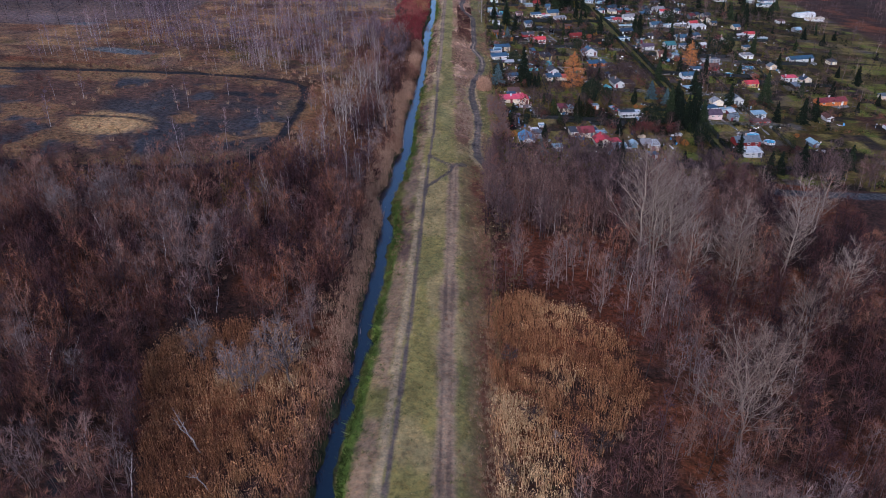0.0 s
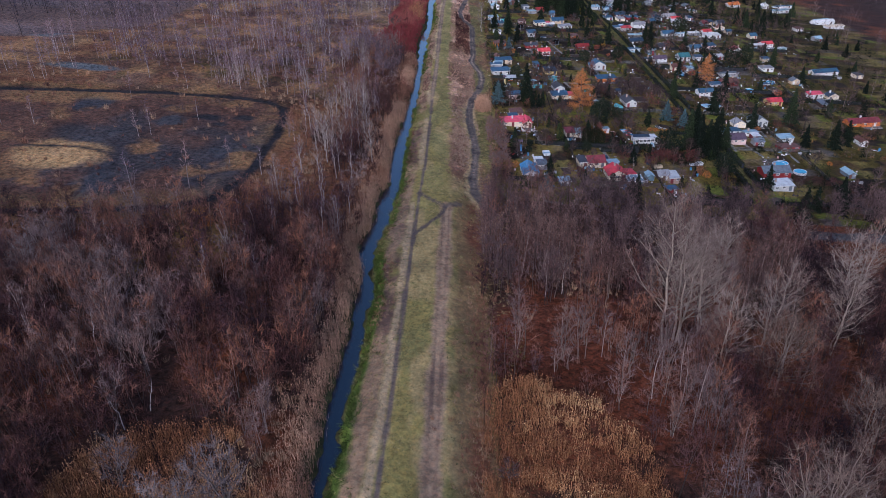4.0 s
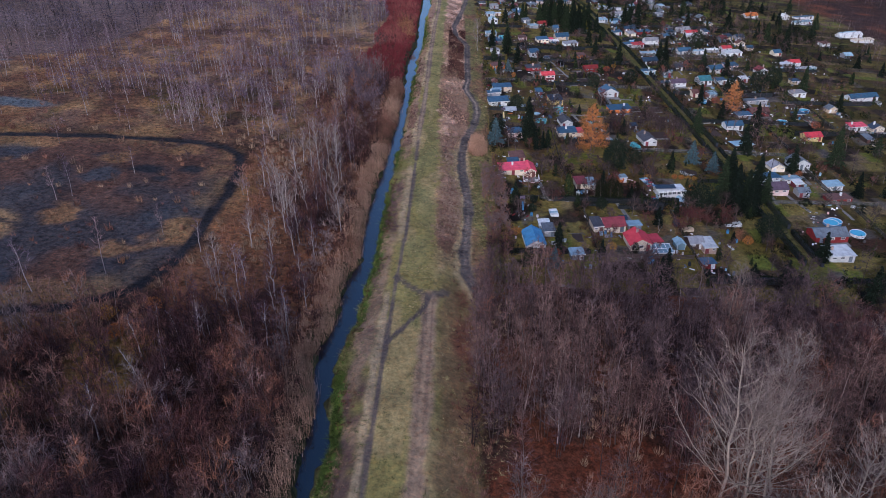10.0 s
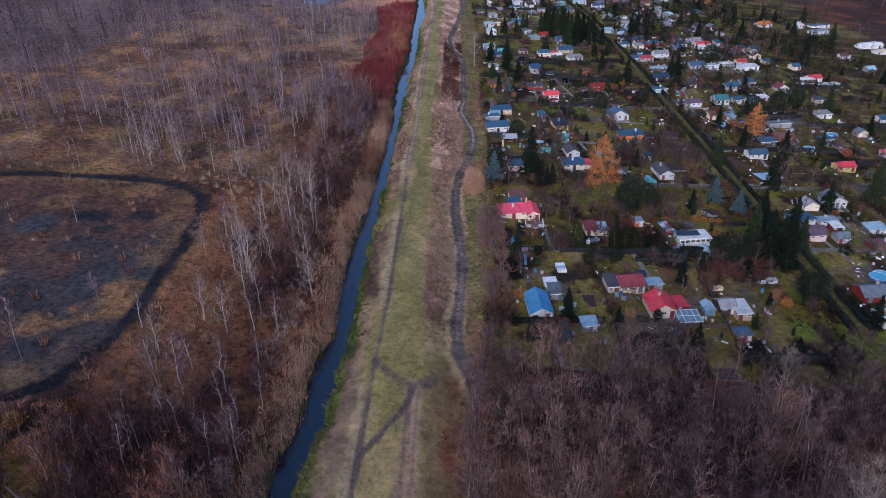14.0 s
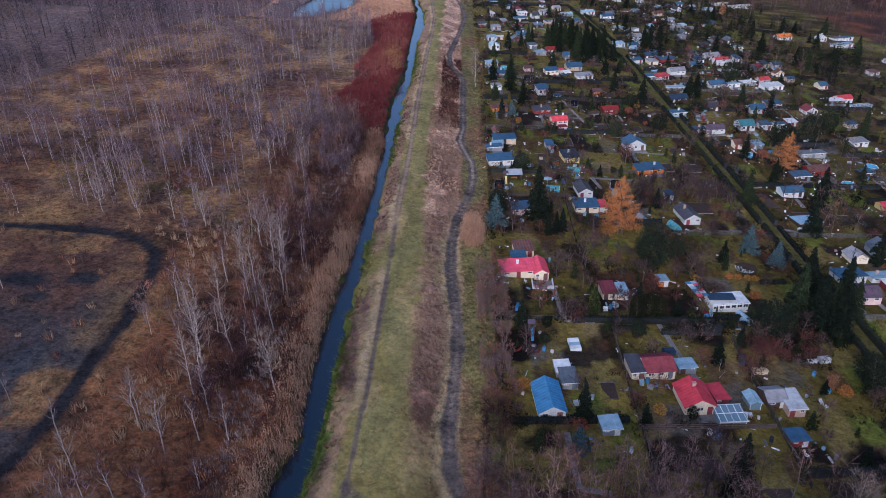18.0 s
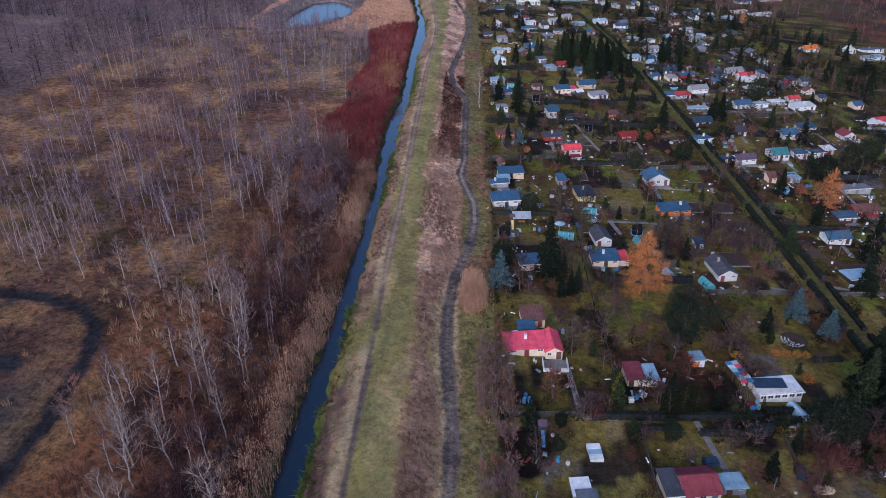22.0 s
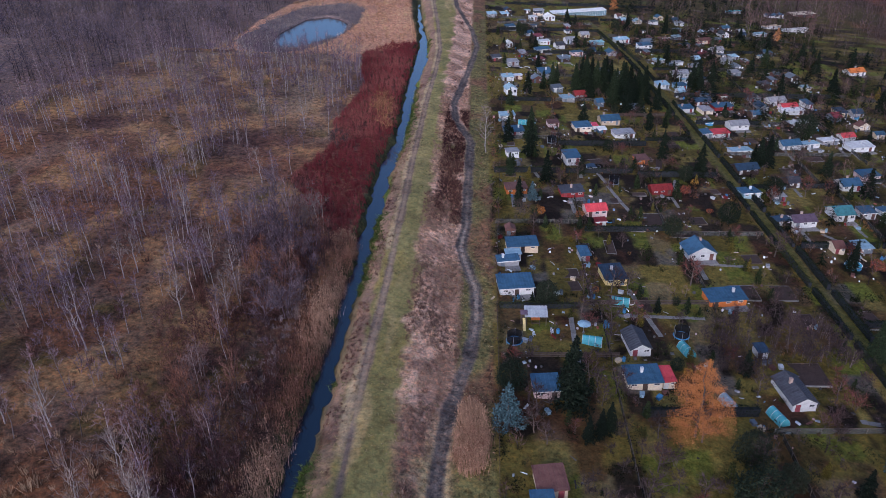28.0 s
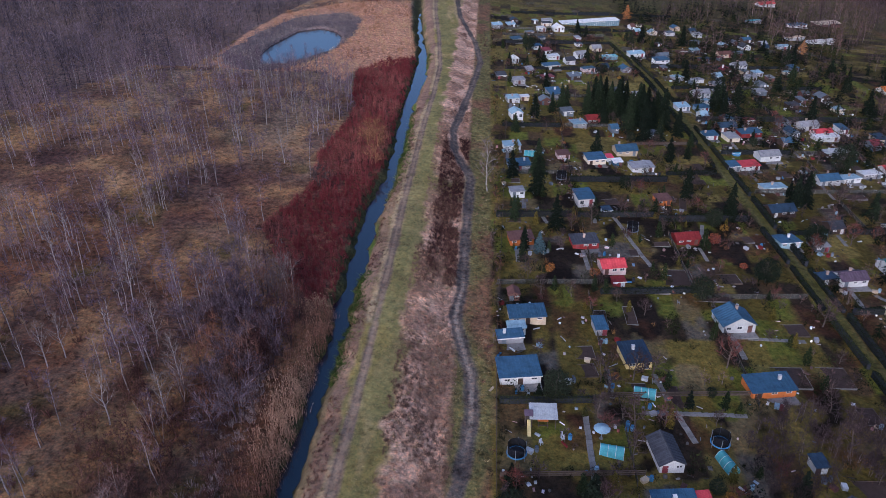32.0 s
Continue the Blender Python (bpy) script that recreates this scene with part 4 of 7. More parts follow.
scatter("path_scrub", SHRUBS, xs, ys, rs(58).uniform(0.3, 0.75, len(xs)), [BRAMBLE], 59, "low dry pinkish-brown scrub beside the cinder path", "undergrowth", 0.1)
xs, ys = sow(9000, 4.5, 14, 150, 345, 603, lambda x, y: clear_of(x, y, (CINDER, 1.5)) * smooth(0.36, 0.52, fractal(x, y, 7, 267)) * smooth(4.5, 8, x + 2 * smooth(196, 215, y)))
scatter("dry_brush", SHRUBS, xs, ys, rs(604).uniform(0.22, 0.6, len(xs)), [DRY_BRUSH], 605, "matted pale dry brush on the levee's flank", "undergrowth", 0.1)
xs, ys = sow(1900, 7.0, 13.5, 258, 324, 60, lambda x, y: clear_of(x, y, (CINDER, 1.5)) * smooth(0.25, 0.45, fractal(x, y, 5, 265)))
scatter("dark_brambles", SHRUBS, xs, ys, rs(61).uniform(0.4, 0.8, len(xs)), [DARK_BRAMBLE], 62, "dark bramble thicket on the levee's side", "undergrowth", 0.1)
xs, ys = sow(2300, -36, -12, 78, 246, 606, lambda x, y: (x < canal_x(y) - 3.2) * (x > -27 - 7 * smooth(188, 205, y) + 6 * smooth(225, 246, y)) * (0.45 + 0.55 * smooth(180, 200, y)) * ~inside(x, y, REED_WEST) * (0.3 + 0.7 * smooth(0.38, 0.52, fractal(x, y, 9, 277))))
scatter("plum_thicket", SMALL_FORMS, xs, ys, rs(607).uniform(0.3, 0.6, len(xs)), [DARK_BRAMBLE, DARK_BRAMBLE], 608, "dark plum-coloured thorn thicket on the west bank", "shrubs")
ys = rs(609).uniform(95, 345, 2600)
xs = canal_x(ys) + 2.4 + rs(610).gamma(2.0, 0.8, 2600)
keep = (xs < canal_x(ys) + 6) & (fractal(xs, ys, 8, 143) > 0.46)
scatter("bank_brush", SHRUBS, xs[keep], ys[keep], rs(611).uniform(0.2, 0.45, keep.sum()), [BRAMBLE], 612, "dead brown brush on the levee's bank", "undergrowth", 0.1)
ys = rs(614).uniform(100, 244, 900)
xs = canal_x(ys) - 6.5 - rs(615).gamma(2.0, 1.1, 900)
keep = fractal(xs, ys, 9, 279) > 0.5
scatter("seed_heads", SHRUBS, xs[keep], ys[keep], rs(616).uniform(0.5, 1.0, keep.sum()), [SEED_HEAD], 617, "grey fluffy seed heads on tall dry stalks", "undergrowth")
ys = rs(622).uniform(20, 141, 1300)
xs = np.interp(ys, [20, 60, 100, 130, 141], [11.2, 11.4, 12.4, 13.8, 15.8]) - rs(623).gamma(1.4, 1.0, 1300) + 0.8
scatter("wood_fringe", SHRUBS, xs, ys, rs(624).uniform(0.25, 0.75, len(xs)), [BRAMBLE], 625, "dry brown weeds between the levee and the wood", "undergrowth", 0.1)
# reeds
xs, ys = sow(3600, -42, -13, 20, 74, 63, lambda x, y: inside(x, y, REED_WEST) * (0.4 + 0.6 * smooth(0.3, 0.5, fractal(x, y, 6, 271))))
scatter("reed_bed_west", REEDS, xs, ys, rs(64).uniform(0.6, 1.1, len(xs)), [REED], 65, "orange-brown dry reed bed beside the canal", "reeds")
xs, ys = sow(3000, 11, 36, 20, 86, 66, lambda x, y: inside(x, y, REED_EAST) * (0.5 + 0.5 * smooth(0.35, 0.5, fractal(x, y, 6, 281))))
scatter("reed_bed_east", REEDS, xs, ys, rs(67).uniform(0.6, 1.1, len(xs)), [REED], 68, "pale orange dry reed bed at the wood's edge", "reeds")
ys = rs(69).uniform(20, 250, 3600)
xs = canal_x(ys) - canal_half(ys) + 0.1 - rs(70).gamma(1.7, 1.2, 3600)
scatter("reed_fringe", REEDS, xs, ys, rs(71).uniform(0.4, 1.0, len(xs)), [FRINGE], 72, "dry reeds along the canal's west bank", "reeds", 0.15)
xs, ys = sow(2600, -76, -8, 370, 540, 73, lambda x, y: inside(x, y, REED_FLAT) * ~inside(x, y, POND_RING) * (x < canal_x(y) - 3))
scatter("reed_bed_pond", REEDS, xs, ys, rs(74).uniform(0.5, 0.9, len(xs)), [REED], 75, "pinkish-tan reed bed round the pond", "reeds")
xs, ys = sow(700, 13.5, 19, 196, 212, 761, lambda x, y: clear_of(x, y, (CINDER, 1.7)) * (np.hypot((x - 15.8) / 2.6, (y - 203) / 6) < 1))
scatter("reed_patch", REEDS, xs, ys, rs(762).uniform(0.5, 0.95, len(xs)), [FRINGE], 763, "patch of tall brown reeds beside the cinder path", "reeds")
xs, ys = sow(420, 16.5, 22, 143, 192, 764, lambda x, y: clear_of(x, y, (CINDER, 2.2)) * smooth(0.35, 0.5, fractal(x, y, 7, 771)))
scatter("garden_edge_scrub", SMALL_FORMS, xs, ys, rs(765).uniform(0.22, 0.5, len(xs)), [BARK, TWIG], 766, "low purple-red scrub along the garden fence", "shrubs")
xs, ys = sow(300, 18, 24, 192, 430, 767, lambda x, y: (np.abs(x - np.interp(y, [145, 240, 308, 408], [18.0, 19.4, 22.0, 25.2])) < 1.2) * smooth(0.4, 0.55, fractal(x, y, 9, 775)))
scatter("fence_scrub", SMALL_FORMS, xs, ys, rs(768).uniform(0.2, 0.42, len(xs)), [BARK, TWIG], 769, "low bare scrub along the outer garden fence", "shrubs")
xs, ys = sow(5800, -27, -5, 243, 400, 76, lambda x, y: inside(x, y, REDS) * (x < canal_x(y) - 2.0))
scatter("dogwood_thicket", STEMS, xs, ys, rs(77).uniform(0.55, 1.0, len(xs)), [RED_STEM], 78, "crimson leafless dogwood thicket on the canal bank", "shrubs")
xs, ys = sow(2600, -82, -36, 366, 458, 781, lambda x, y: inside(x, y, POND_RING) * ~inside(x, y, POND) * 1.0)
scatter("pond_reeds", REEDS, xs, ys, rs(782).uniform(0.5, 0.9, len(xs)), [POND_REED], 783, "grey-blue withered reeds standing round the pond", "reeds")
# grass
xs, ys = sow(17000, -8, 19, 30, 300, 79, lambda x, y: (x > canal_x(y) + 2.6) * clear_of(x, y, (TRACK_A, 0.8), (TRACK_B, 0.9), (CINDER, 1.3)) * (0.3 + 0.7 * smooth(0.4, 0.6, fractal(x, y, 5, 291))))
scatter("levee_grass", TUFTS, xs, ys, rs(80).uniform(0.5, 1.3, len(xs)), [GRASS], 81, "short dry meadow grass on the levee", "grass", 0.05)
ys = rs(618).uniform(30, 400, 5200)
xs = canal_x(ys) + canal_half(ys) + 0.35 + rs(619).gamma(1.6, 0.45, 5200)
keep = (ys < 150) | (fractal(xs, ys, 12, 283) > 0.45)
scatter("bank_grass", TUFTS, xs[keep], ys[keep], rs(620).uniform(1.0, 2.2, keep.sum()), [BANK_GRASS], 621, "tall green grass at the canal's edge", "grass", 0.05)
xs, ys = sow(9000, -125, -14, 126, 330, 82, lambda x, y: (x < canal_x(y) - 5) * clear_of(x, y, (OVAL, 2.0)) * ~inside(x, y, OVAL_AREA) * smooth(0.42, 0.6, fractal(x, y, 8, 301)))
scatter("heath_grass", TUFTS, xs, ys, rs(83).uniform(0.5, 1.1, len(xs)), [HEATH_GRASS], 84, "tufts of dry tan grass on the heath", "grass", 0.05)


def part(name, data, mat, parent, label=""):
    """A mesh, or a bmesh made into one, as a part of parent."""
    if isinstance(data, bmesh.types.BMesh):
        me = bpy.data.meshes.new(name)
        data.to_mesh(me)
        data.free()
        me.materials.append(mat)
        data = me
    ob = new(name, data)
    ob.parent = parent
    if label:
        ob["label"] = label
    return ob


def thing(name, x, y, turn=0, label="", category="", group="", z=None, size=1.0, pitch=0.0):
    ob = new(name)
    ob.empty_display_size = 0.3
    zz = float(height(x, y)) if z is None else z
    ob.matrix_basis = pose(*spot(x, y), zz, 0, 0, turn) @ pose(0, 0, 0, 0, pitch, 0) @ Matrix.Scale(size, 4)
    return tagged(ob, label, category, group)


class Kind:
    """One kind of tree: a few shapes with trunk and crown meshes, planted again and again."""

    def __init__(self, name, label, category, group, shapes):
        self.name, self.label, self.category, self.group, self.shapes, self.count = name, label, category, group, shapes, 0

    def plant(self, x, y, size=1.0, label=""):
        trunk, crown = self.shapes[self.count % len(self.shapes)]
        ob = thing(self.name, x, y, (self.count * 137.5) % 360, label or self.label, self.category, self.group, size=size)
        ob.location.z -= 0.08
        part("trunk", trunk, None, ob)
        part("crown", crown, None, ob)
        self.count += 1
        return ob


def bare_shapes(count, seed, bark, fine, **kw):
    out = []
    for i in range(count):
        tr, bo, fi = tree_arrays(seed + i, **kw)
        v, f, s = merged([bo, fi])
        out.append((mesh_of("trunk", *tr, [bark]), mesh_of("crown", v, f, [bark, fine], s)))
    return out


def leafy_shapes(count, seed, bark, leaf, h, wide, n, size, low=0.2, cone=False):
    out = []
    for i in range(count):
        tr, bo, fi = tree_arrays(seed + i, h=h * 0.95, spread=wide * 0.8, limbs=10, subs=1, twigs=0, r=0.14, first=0.2)
        v, f, s = merged([tr, bo])
        pts = bough_points(seed + i, n, wide, h * low, h * 1.0) if cone else ball_points(seed + i, n, wide, h * low, h * 1.02)
        lv, lf = leaves(seed + 50 + i, pts, size)
        out.append((mesh_of("trunk", v, f, [bark]), mesh_of("crown", lv, lf, [leaf])))
    return out


def conifer_shapes(count, seed, bark, leaf, h, wide, n, size, **kw):
    out = []
    for i in range(count):
        mast = prisms([(0, 0, 0, 0, 0, h * 0.97, wide * 0.07, 0.02)])
        v, f = leaves(seed + 60 + i, spray_points(seed + i, n, wide, h, **kw), size)
        out.append((mesh_of("trunk", *mast, [bark]), mesh_of("crown", v, f, [leaf])))
    return out


POPLAR = Kind("poplar", "tall leafless poplar with pale grey branches", "tree", "pale poplars in the wood",
              bare_shapes(4, 2000, PALE_BARK, PALE_TWIG, h=20, spread=9.0, limbs=44, subs=8, twigs=7, r=0.26, first=0.2, up=0.95, stems=2, twig=1.6, width=0.030, lean=0.012))
BIRCH_TREE = Kind("birch", "leafless slender birch with a white trunk", "tree", "birches", bare_shapes(5, 2050, BIRCH, TWIG_PURPLE, h=10, spread=2.6, limbs=13, subs=3, twigs=5, r=0.12, first=0.35, up=1.3, twig=1.2, width=0.04, lean=0.06))
PALE_BIRCH = Kind("pale_birch", "leafless birch with white trunk and branches", "tree", "birches", bare_shapes(4, 2070, BIRCH, PALE_TWIG, h=9, spread=3.2, limbs=18, subs=4, twigs=5, r=0.10, first=0.25, up=1.2, twig=1.1, width=0.034, lean=0.08))
FRUIT = Kind("fruit_tree", "small leafless fruit tree in a garden", "tree", "garden fruit trees", bare_shapes(5, 2100, FRUIT_BARK, FRUIT_TWIG, h=3.8, spread=2.1, limbs=13, subs=5, twigs=5, r=0.09, first=0.22, up=0.8, twig=0.9, width=0.05))
SPRUCE_TREE = Kind("spruce", "dark green spruce in a garden", "conifer", "garden conifers", conifer_shapes(4, 2150, FRUIT_BARK, SPRUCE, 12.0, 2.7, 7000, 0.30, boughs=150, ragged=0.5))
SMALL_SPRUCE = Kind("spruce", "small dark green spruce in a garden", "conifer", "garden conifers", conifer_shapes(4, 2160, FRUIT_BARK, SPRUCE, 12.0, 3.3, 2400, 0.55, boughs=90, ragged=0.5))
BLUE_TREE = Kind("blue_spruce", "silvery blue spruce in a garden", "conifer", "garden conifers", conifer_shapes(3, 2170, FRUIT_BARK, BLUE_SPRUCE, 6.6, 2.2, 4200, 0.20, boughs=90, droop=0.1))
THUJA_TREE = Kind("thuja", "narrow dark evergreen thuja in a garden", "conifer", "thujas", conifer_shapes(4, 2190, FRUIT_BARK, THUJA, 3.6, 0.8, 1100, 0.17, boughs=70, droop=-0.6))
PINE_TREE = Kind("pine", "round-headed dark green pine in a garden", "conifer", "garden conifers", leafy_shapes(3, 2210, FRUIT_BARK, PINE_NEEDLE, 5.5, 2.4, 5600, 0.18, low=0.08))
DOME_TREE = Kind("thuja", "dense egg-shaped dark olive thuja in a garden", "conifer", "thujas", leafy_shapes(3, 2430, FRUIT_BARK, DOME_LEAF, 5.6, 1.7, 6500, 0.13, low=0.01))
LARCH_TREE = Kind("larch", "larch with orange autumn needles", "tree", "orange larches", leafy_shapes(3, 2230, FRUIT_BARK, LARCH, 9.0, 3.2, 30000, 0.072, low=0.06, cone=True))
GOLD_TREE = Kind("yellow_shrub", "shrub with yellow autumn leaves", "shrub", "autumn shrubs", leafy_shapes(3, 2250, FRUIT_BARK, GOLD, 2.2, 1.2, 900, 0.16))
RUSSET_TREE = Kind("russet_shrub", "shrub with russet autumn leaves", "shrub", "autumn shrubs", leafy_shapes(3, 2270, FRUIT_BARK, RUSSET, 2.6, 1.6, 1000, 0.16))
MAROON = Kind("maroon_tree", "broad leafless garden tree with maroon twigs", "tree", "garden fruit trees", bare_shapes(3, 2280, FRUIT_BARK, MAROON_TWIG, h=4.2, spread=3.0, limbs=20, subs=6, twigs=6, r=0.09, first=0.25, up=0.6, stems=2, twig=0.8, width=0.045))
BUSH = Kind("bare_bush", "leafless grey-purple bush with many stems", "shrub", "bare bushes", bare_shapes(4, 2290, FRUIT_BARK, FRUIT_TWIG, h=3.2, spread=2.4, limbs=16, subs=5, twigs=5, r=0.05, first=0.05, up=0.9, stems=4, twig=1.0, width=0.05))

HAZE_TWIG_OWN = toned("alder_twigs", [(0.0, (0.060, 0.040, 0.040)), (1.0, (0.095, 0.066, 0.062))], random_object=True, lo=0.6, hi=1.4)
WILLOW = Kind("willow_bush", "tall leafless grey-purple willow bush by the canal", "shrub", "willow bushes", bare_shapes(4, 2310, WILLOW_TWIG, WILLOW_TWIG, h=3.2, spread=2.6, limbs=18, subs=6, twigs=5, r=0.04, first=0.05, up=1.0, stems=5, twig=1.0, width=0.035))
PALE_BUSH = Kind("pale_willow", "broad leafless tree with many pale stems", "tree", "pale poplars in the wood", bare_shapes(2, 2330, DULL_BARK, DULL_TWIG, h=11, spread=6.4, limbs=48, subs=7, twigs=7, r=0.20, first=0.12, up=0.8, stems=4, twig=1.2, width=0.030, lean=0.06))
PALE_BUSH.plant(45.9, 54.9, 1.75)
PALE_BUSH.plant(58, 87.6, 1.5)
PALE_BUSH.plant(56, 66, 1.2)
PALE_BUSH.plant(66, 76, 1.3)
OCHRE = Kind("ochre_willow", "leafless willow bush with ochre twigs among the dogwood", "shrub", "willow bushes", bare_shapes(3, 2350, OCHRE_TWIG, OCHRE_TWIG, h=3.4, spread=2.6, limbs=18, subs=6, twigs=5, r=0.04, first=0.05, up=1.0, stems=5, twig=0.9, width=0.04))
for px, py, s in ((-10.5, 313, 1.8), (-12, 321, 1.7), (-9.8, 304, 1.5), (-13, 315, 1.5)):
    OCHRE.plant(px, py, s)
# big pale trees of the east wood
for px, py, s in ((44.5, 97.3, 1.35), (46.6, 98.4, 1.2), (51.5, 99.8, 1.1), (50.4, 89.9, 0.9), (63, 100.0, 0.85), (60, 116, 0.75), (72, 97.5, 0.85), (80, 108, 0.9), (81, 126, 0.6), (63, 141, 0.5), (58, 131, 0.6), (78, 86, 0.85), (90, 118, 0.8)):
    POPLAR.plant(px, py, s)
ALDER = Kind("alder", "leafless dark-stemmed alder among rusty leaf litter", "tree", "alders in the wood", bare_shapes(3, 2370, FRUIT_BARK, HAZE_TWIG_OWN, h=9, spread=3.2, limbs=22, subs=5, twigs=5, r=0.15, first=0.2, up=1.2, stems=2, twig=1.1, width=0.04))
for px, py, s in ((25.5, 90.9, 1.05), (35.4, 89.6, 1.0), (39.1, 90.1, 1.0), (43.1, 91.5, 1.1), (51.4, 95.1, 0.9), (29, 97, 0.9), (19, 96, 0.8), (32, 100, 0.9)):
    ALDER.plant(px, py, s)
GREY_TREE = Kind("grey_willow", "leafless round-crowned tree with pale grey twigs", "tree", "grey trees in the scrub", bare_shapes(3, 2390, FRUIT_BARK, GREY_TWIG, h=9, spread=4.2, limbs=30, subs=6, twigs=6, r=0.18, first=0.18, up=0.9, stems=2, twig=1.2, width=0.04))
for px, py, s in ((-74, 98, 1.0), (-70, 96, 1.1), (-66, 99, 1.0), (-58, 100, 0.9), (-54, 101, 0.8), (-50, 101, 0.8), (-18.8, 60.2, 1.35), (-23.5, 58, 1.0), (-26, 58.5, 0.9), (-47, 57, 0.8), (-33, 63, 0.9)):
    GREY_TREE.plant(px, py, s)
LEANING = Kind("leaning_birch", "slanting white birch stem with few twigs on it", "tree", "birches", bare_shapes(4, 2410, BIRCH, GREY_TWIG, h=8, spread=1.2, limbs=8, subs=2, twigs=2, r=0.11, first=0.5, up=1.3, twig=0.7, width=0.03, lean=0.22))
for px, py, s in ((-33.3, 40.8, 1.0), (-51.5, 55.1, 1.0), (-49.5, 58, 0.8), (-40.6, 45.3, 0.9), (-28.6, 48.5, 0.9), (-27.4, 47.5, 1.0), (-24.5, 42.1, 0.9), (-36.6, 71.7, 0.9), (-34.6, 75, 0.7), (-54, 48, 1.0), (-55, 47.2, 0.9), (-46, 84, 1.0), (-35, 111.9, 1.0)):
    LEANING.plant(px, py, s)
for px, py, s in ((24.4, 107.2, 1.0), (27.6, 108.5, 0.95), (60, 66, 0.8), (20, 52, 0.45)):
    PALE_BIRCH.plant(px, py, s)
# birches seen one by one west of the canal
for px, py, s in ((-13.7, 156.1, 1.3), (-24.6, 153.9, 1.1), (-23.4, 154.6, 1.0), (-29.8, 147.9, 1.0), (-24.7, 144.2, 1.1), (-33.7, 139.8, 0.9), (-26.8, 126.1, 0.85), (-30, 122.8, 0.8), (-34.9, 110.5, 0.8), (-21.3, 174.9, 1.35), (-19.6, 184.7, 1.3), (-18, 178.3, 1.2), (-23.1, 175.5, 1.2),
                  (-45.3, 198.6, 0.95), (-39.3, 198.8, 1.0), (-25.6, 191.7, 1.1), (-38.4, 197.2, 0.9), (-24.8, 228.4, 1.1), (-40.5, 245.3, 1.2), (-31.6, 221.3, 1.0), (-24.1, 222.4, 1.0), (-45.4, 229.9, 0.9), (-52, 198, 0.8), (-60, 199, 0.9), (-32, 236, 1.0), (-36, 251, 0.9),
                  (-28, 245, 0.8), (-44, 232, 0.9), (-55, 228, 0.8), (-48, 256, 1.0), (-33, 268, 1.0), (-48, 268, 0.9), (-60, 255, 0.9), (-31, 300, 1.0), (-27, 318, 1.1), (-45, 310, 1.0), (-30, 345, 1.1), (-38, 332, 1.0), (-57, 282, 1.0), (-66, 240, 0.9), (-72, 262, 1.0)):
    PALE_BIRCH.plant(px, py, s)
for px, py, s in ((-27, 163, 1.1), (-25.5, 160, 1.2), (-29, 166, 1.0), (-22, 163, 1.1), (-26, 170, 1.2), (-31, 172, 0.9), (-22, 187, 1.1), (-28, 186, 1.0), (-17, 168, 1.0)):
    PALE_BIRCH.plant(px, py, s)
r = rs(401)
for i in range(110):
    px, py = r.uniform(-95, -17), r.uniform(196, 370)
    if heath_birches(np.array([px]), np.array([py]))[0] > 0.3:
        BIRCH_TREE.plant(px, py, r.uniform(0.6, 1.1))
r = rs(402)
for i in range(40):
    px, py = r.uniform(-40, -15), r.uniform(100, 195)
    if strip_scrub(np.array([px]), np.array([py]))[0] > 0.2:
        BIRCH_TREE.plant(px, py, r.uniform(0.6, 1.0))
# bushes of the oval and of the levee's foot
for px, py, s in ((-62, 186, 0.9), (-70, 178, 0.8), (-80, 172, 0.9), (-55, 182, 0.7), (-66, 168, 0.8), (-20, 290, 1.6), (13.5, 46, 1.0), (17, 56, 1.0), (15, 68, 1.0), (26, 52, 1.3)):
    BUSH.plant(px, py, s)
for px, py, s in ((-46, 125, 1.3), (-43, 121, 1.3), (-40, 128, 1.2)):
    GOLD_TREE.plant(px, py, s)



# ---------- garden houses ----------
PAINT = {
    "charcoal": (0.060, 0.062, 0.075), "blue": (0.048, 0.100, 0.165), "azure": (0.075, 0.21, 0.38), "navy": (0.035, 0.058, 0.095), "sky": (0.27, 0.39, 0.47), "red": (0.50, 0.065, 0.075),
    "pinkroof": (0.62, 0.085, 0.13), "crimson": (0.48, 0.055, 0.075), "darkred": (0.20, 0.030, 0.030), "maroon": (0.19, 0.045, 0.055), "brown": (0.13, 0.065, 0.055), "plum": (0.105, 0.075, 0.105), "grey": (0.26, 0.26, 0.28),
    "slate": (0.13, 0.15, 0.18), "white": (0.56, 0.57, 0.58), "pale": (0.48, 0.50, 0.52), "cream": (0.62, 0.54, 0.42), "beige": (0.52, 0.42, 0.30), "teal": (0.055, 0.15, 0.17), "cyan": (0.10, 0.36, 0.42),
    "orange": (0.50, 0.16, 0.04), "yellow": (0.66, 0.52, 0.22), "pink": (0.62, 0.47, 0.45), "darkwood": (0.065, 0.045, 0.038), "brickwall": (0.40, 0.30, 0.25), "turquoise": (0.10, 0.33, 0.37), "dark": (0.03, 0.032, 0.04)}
WORDS = {"pinkroof": "pinkish red", "sky": "pale blue", "darkwood": "dark wooden", "brickwall": "brick", "glass": "glazed", "glassroof": "glass", "windowed": "white window-lined", "charcoal": "charcoal grey",
         "darkred": "dark red", "azure": "bright blue", "navy": "dark blue", "pale": "pale grey"}
ROOFS = {k: plain("roof_" + k, v, 0.55, scale=0.8, vary=0.3, bump=0.2) for k, v in PAINT.items()}
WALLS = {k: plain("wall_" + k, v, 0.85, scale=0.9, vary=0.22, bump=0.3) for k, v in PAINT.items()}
TRIM = plain("white_trim", (0.66, 0.66, 0.66), 0.6)
TIMBER = plain("weathered_timber", (0.095, 0.072, 0.06), 0.9)
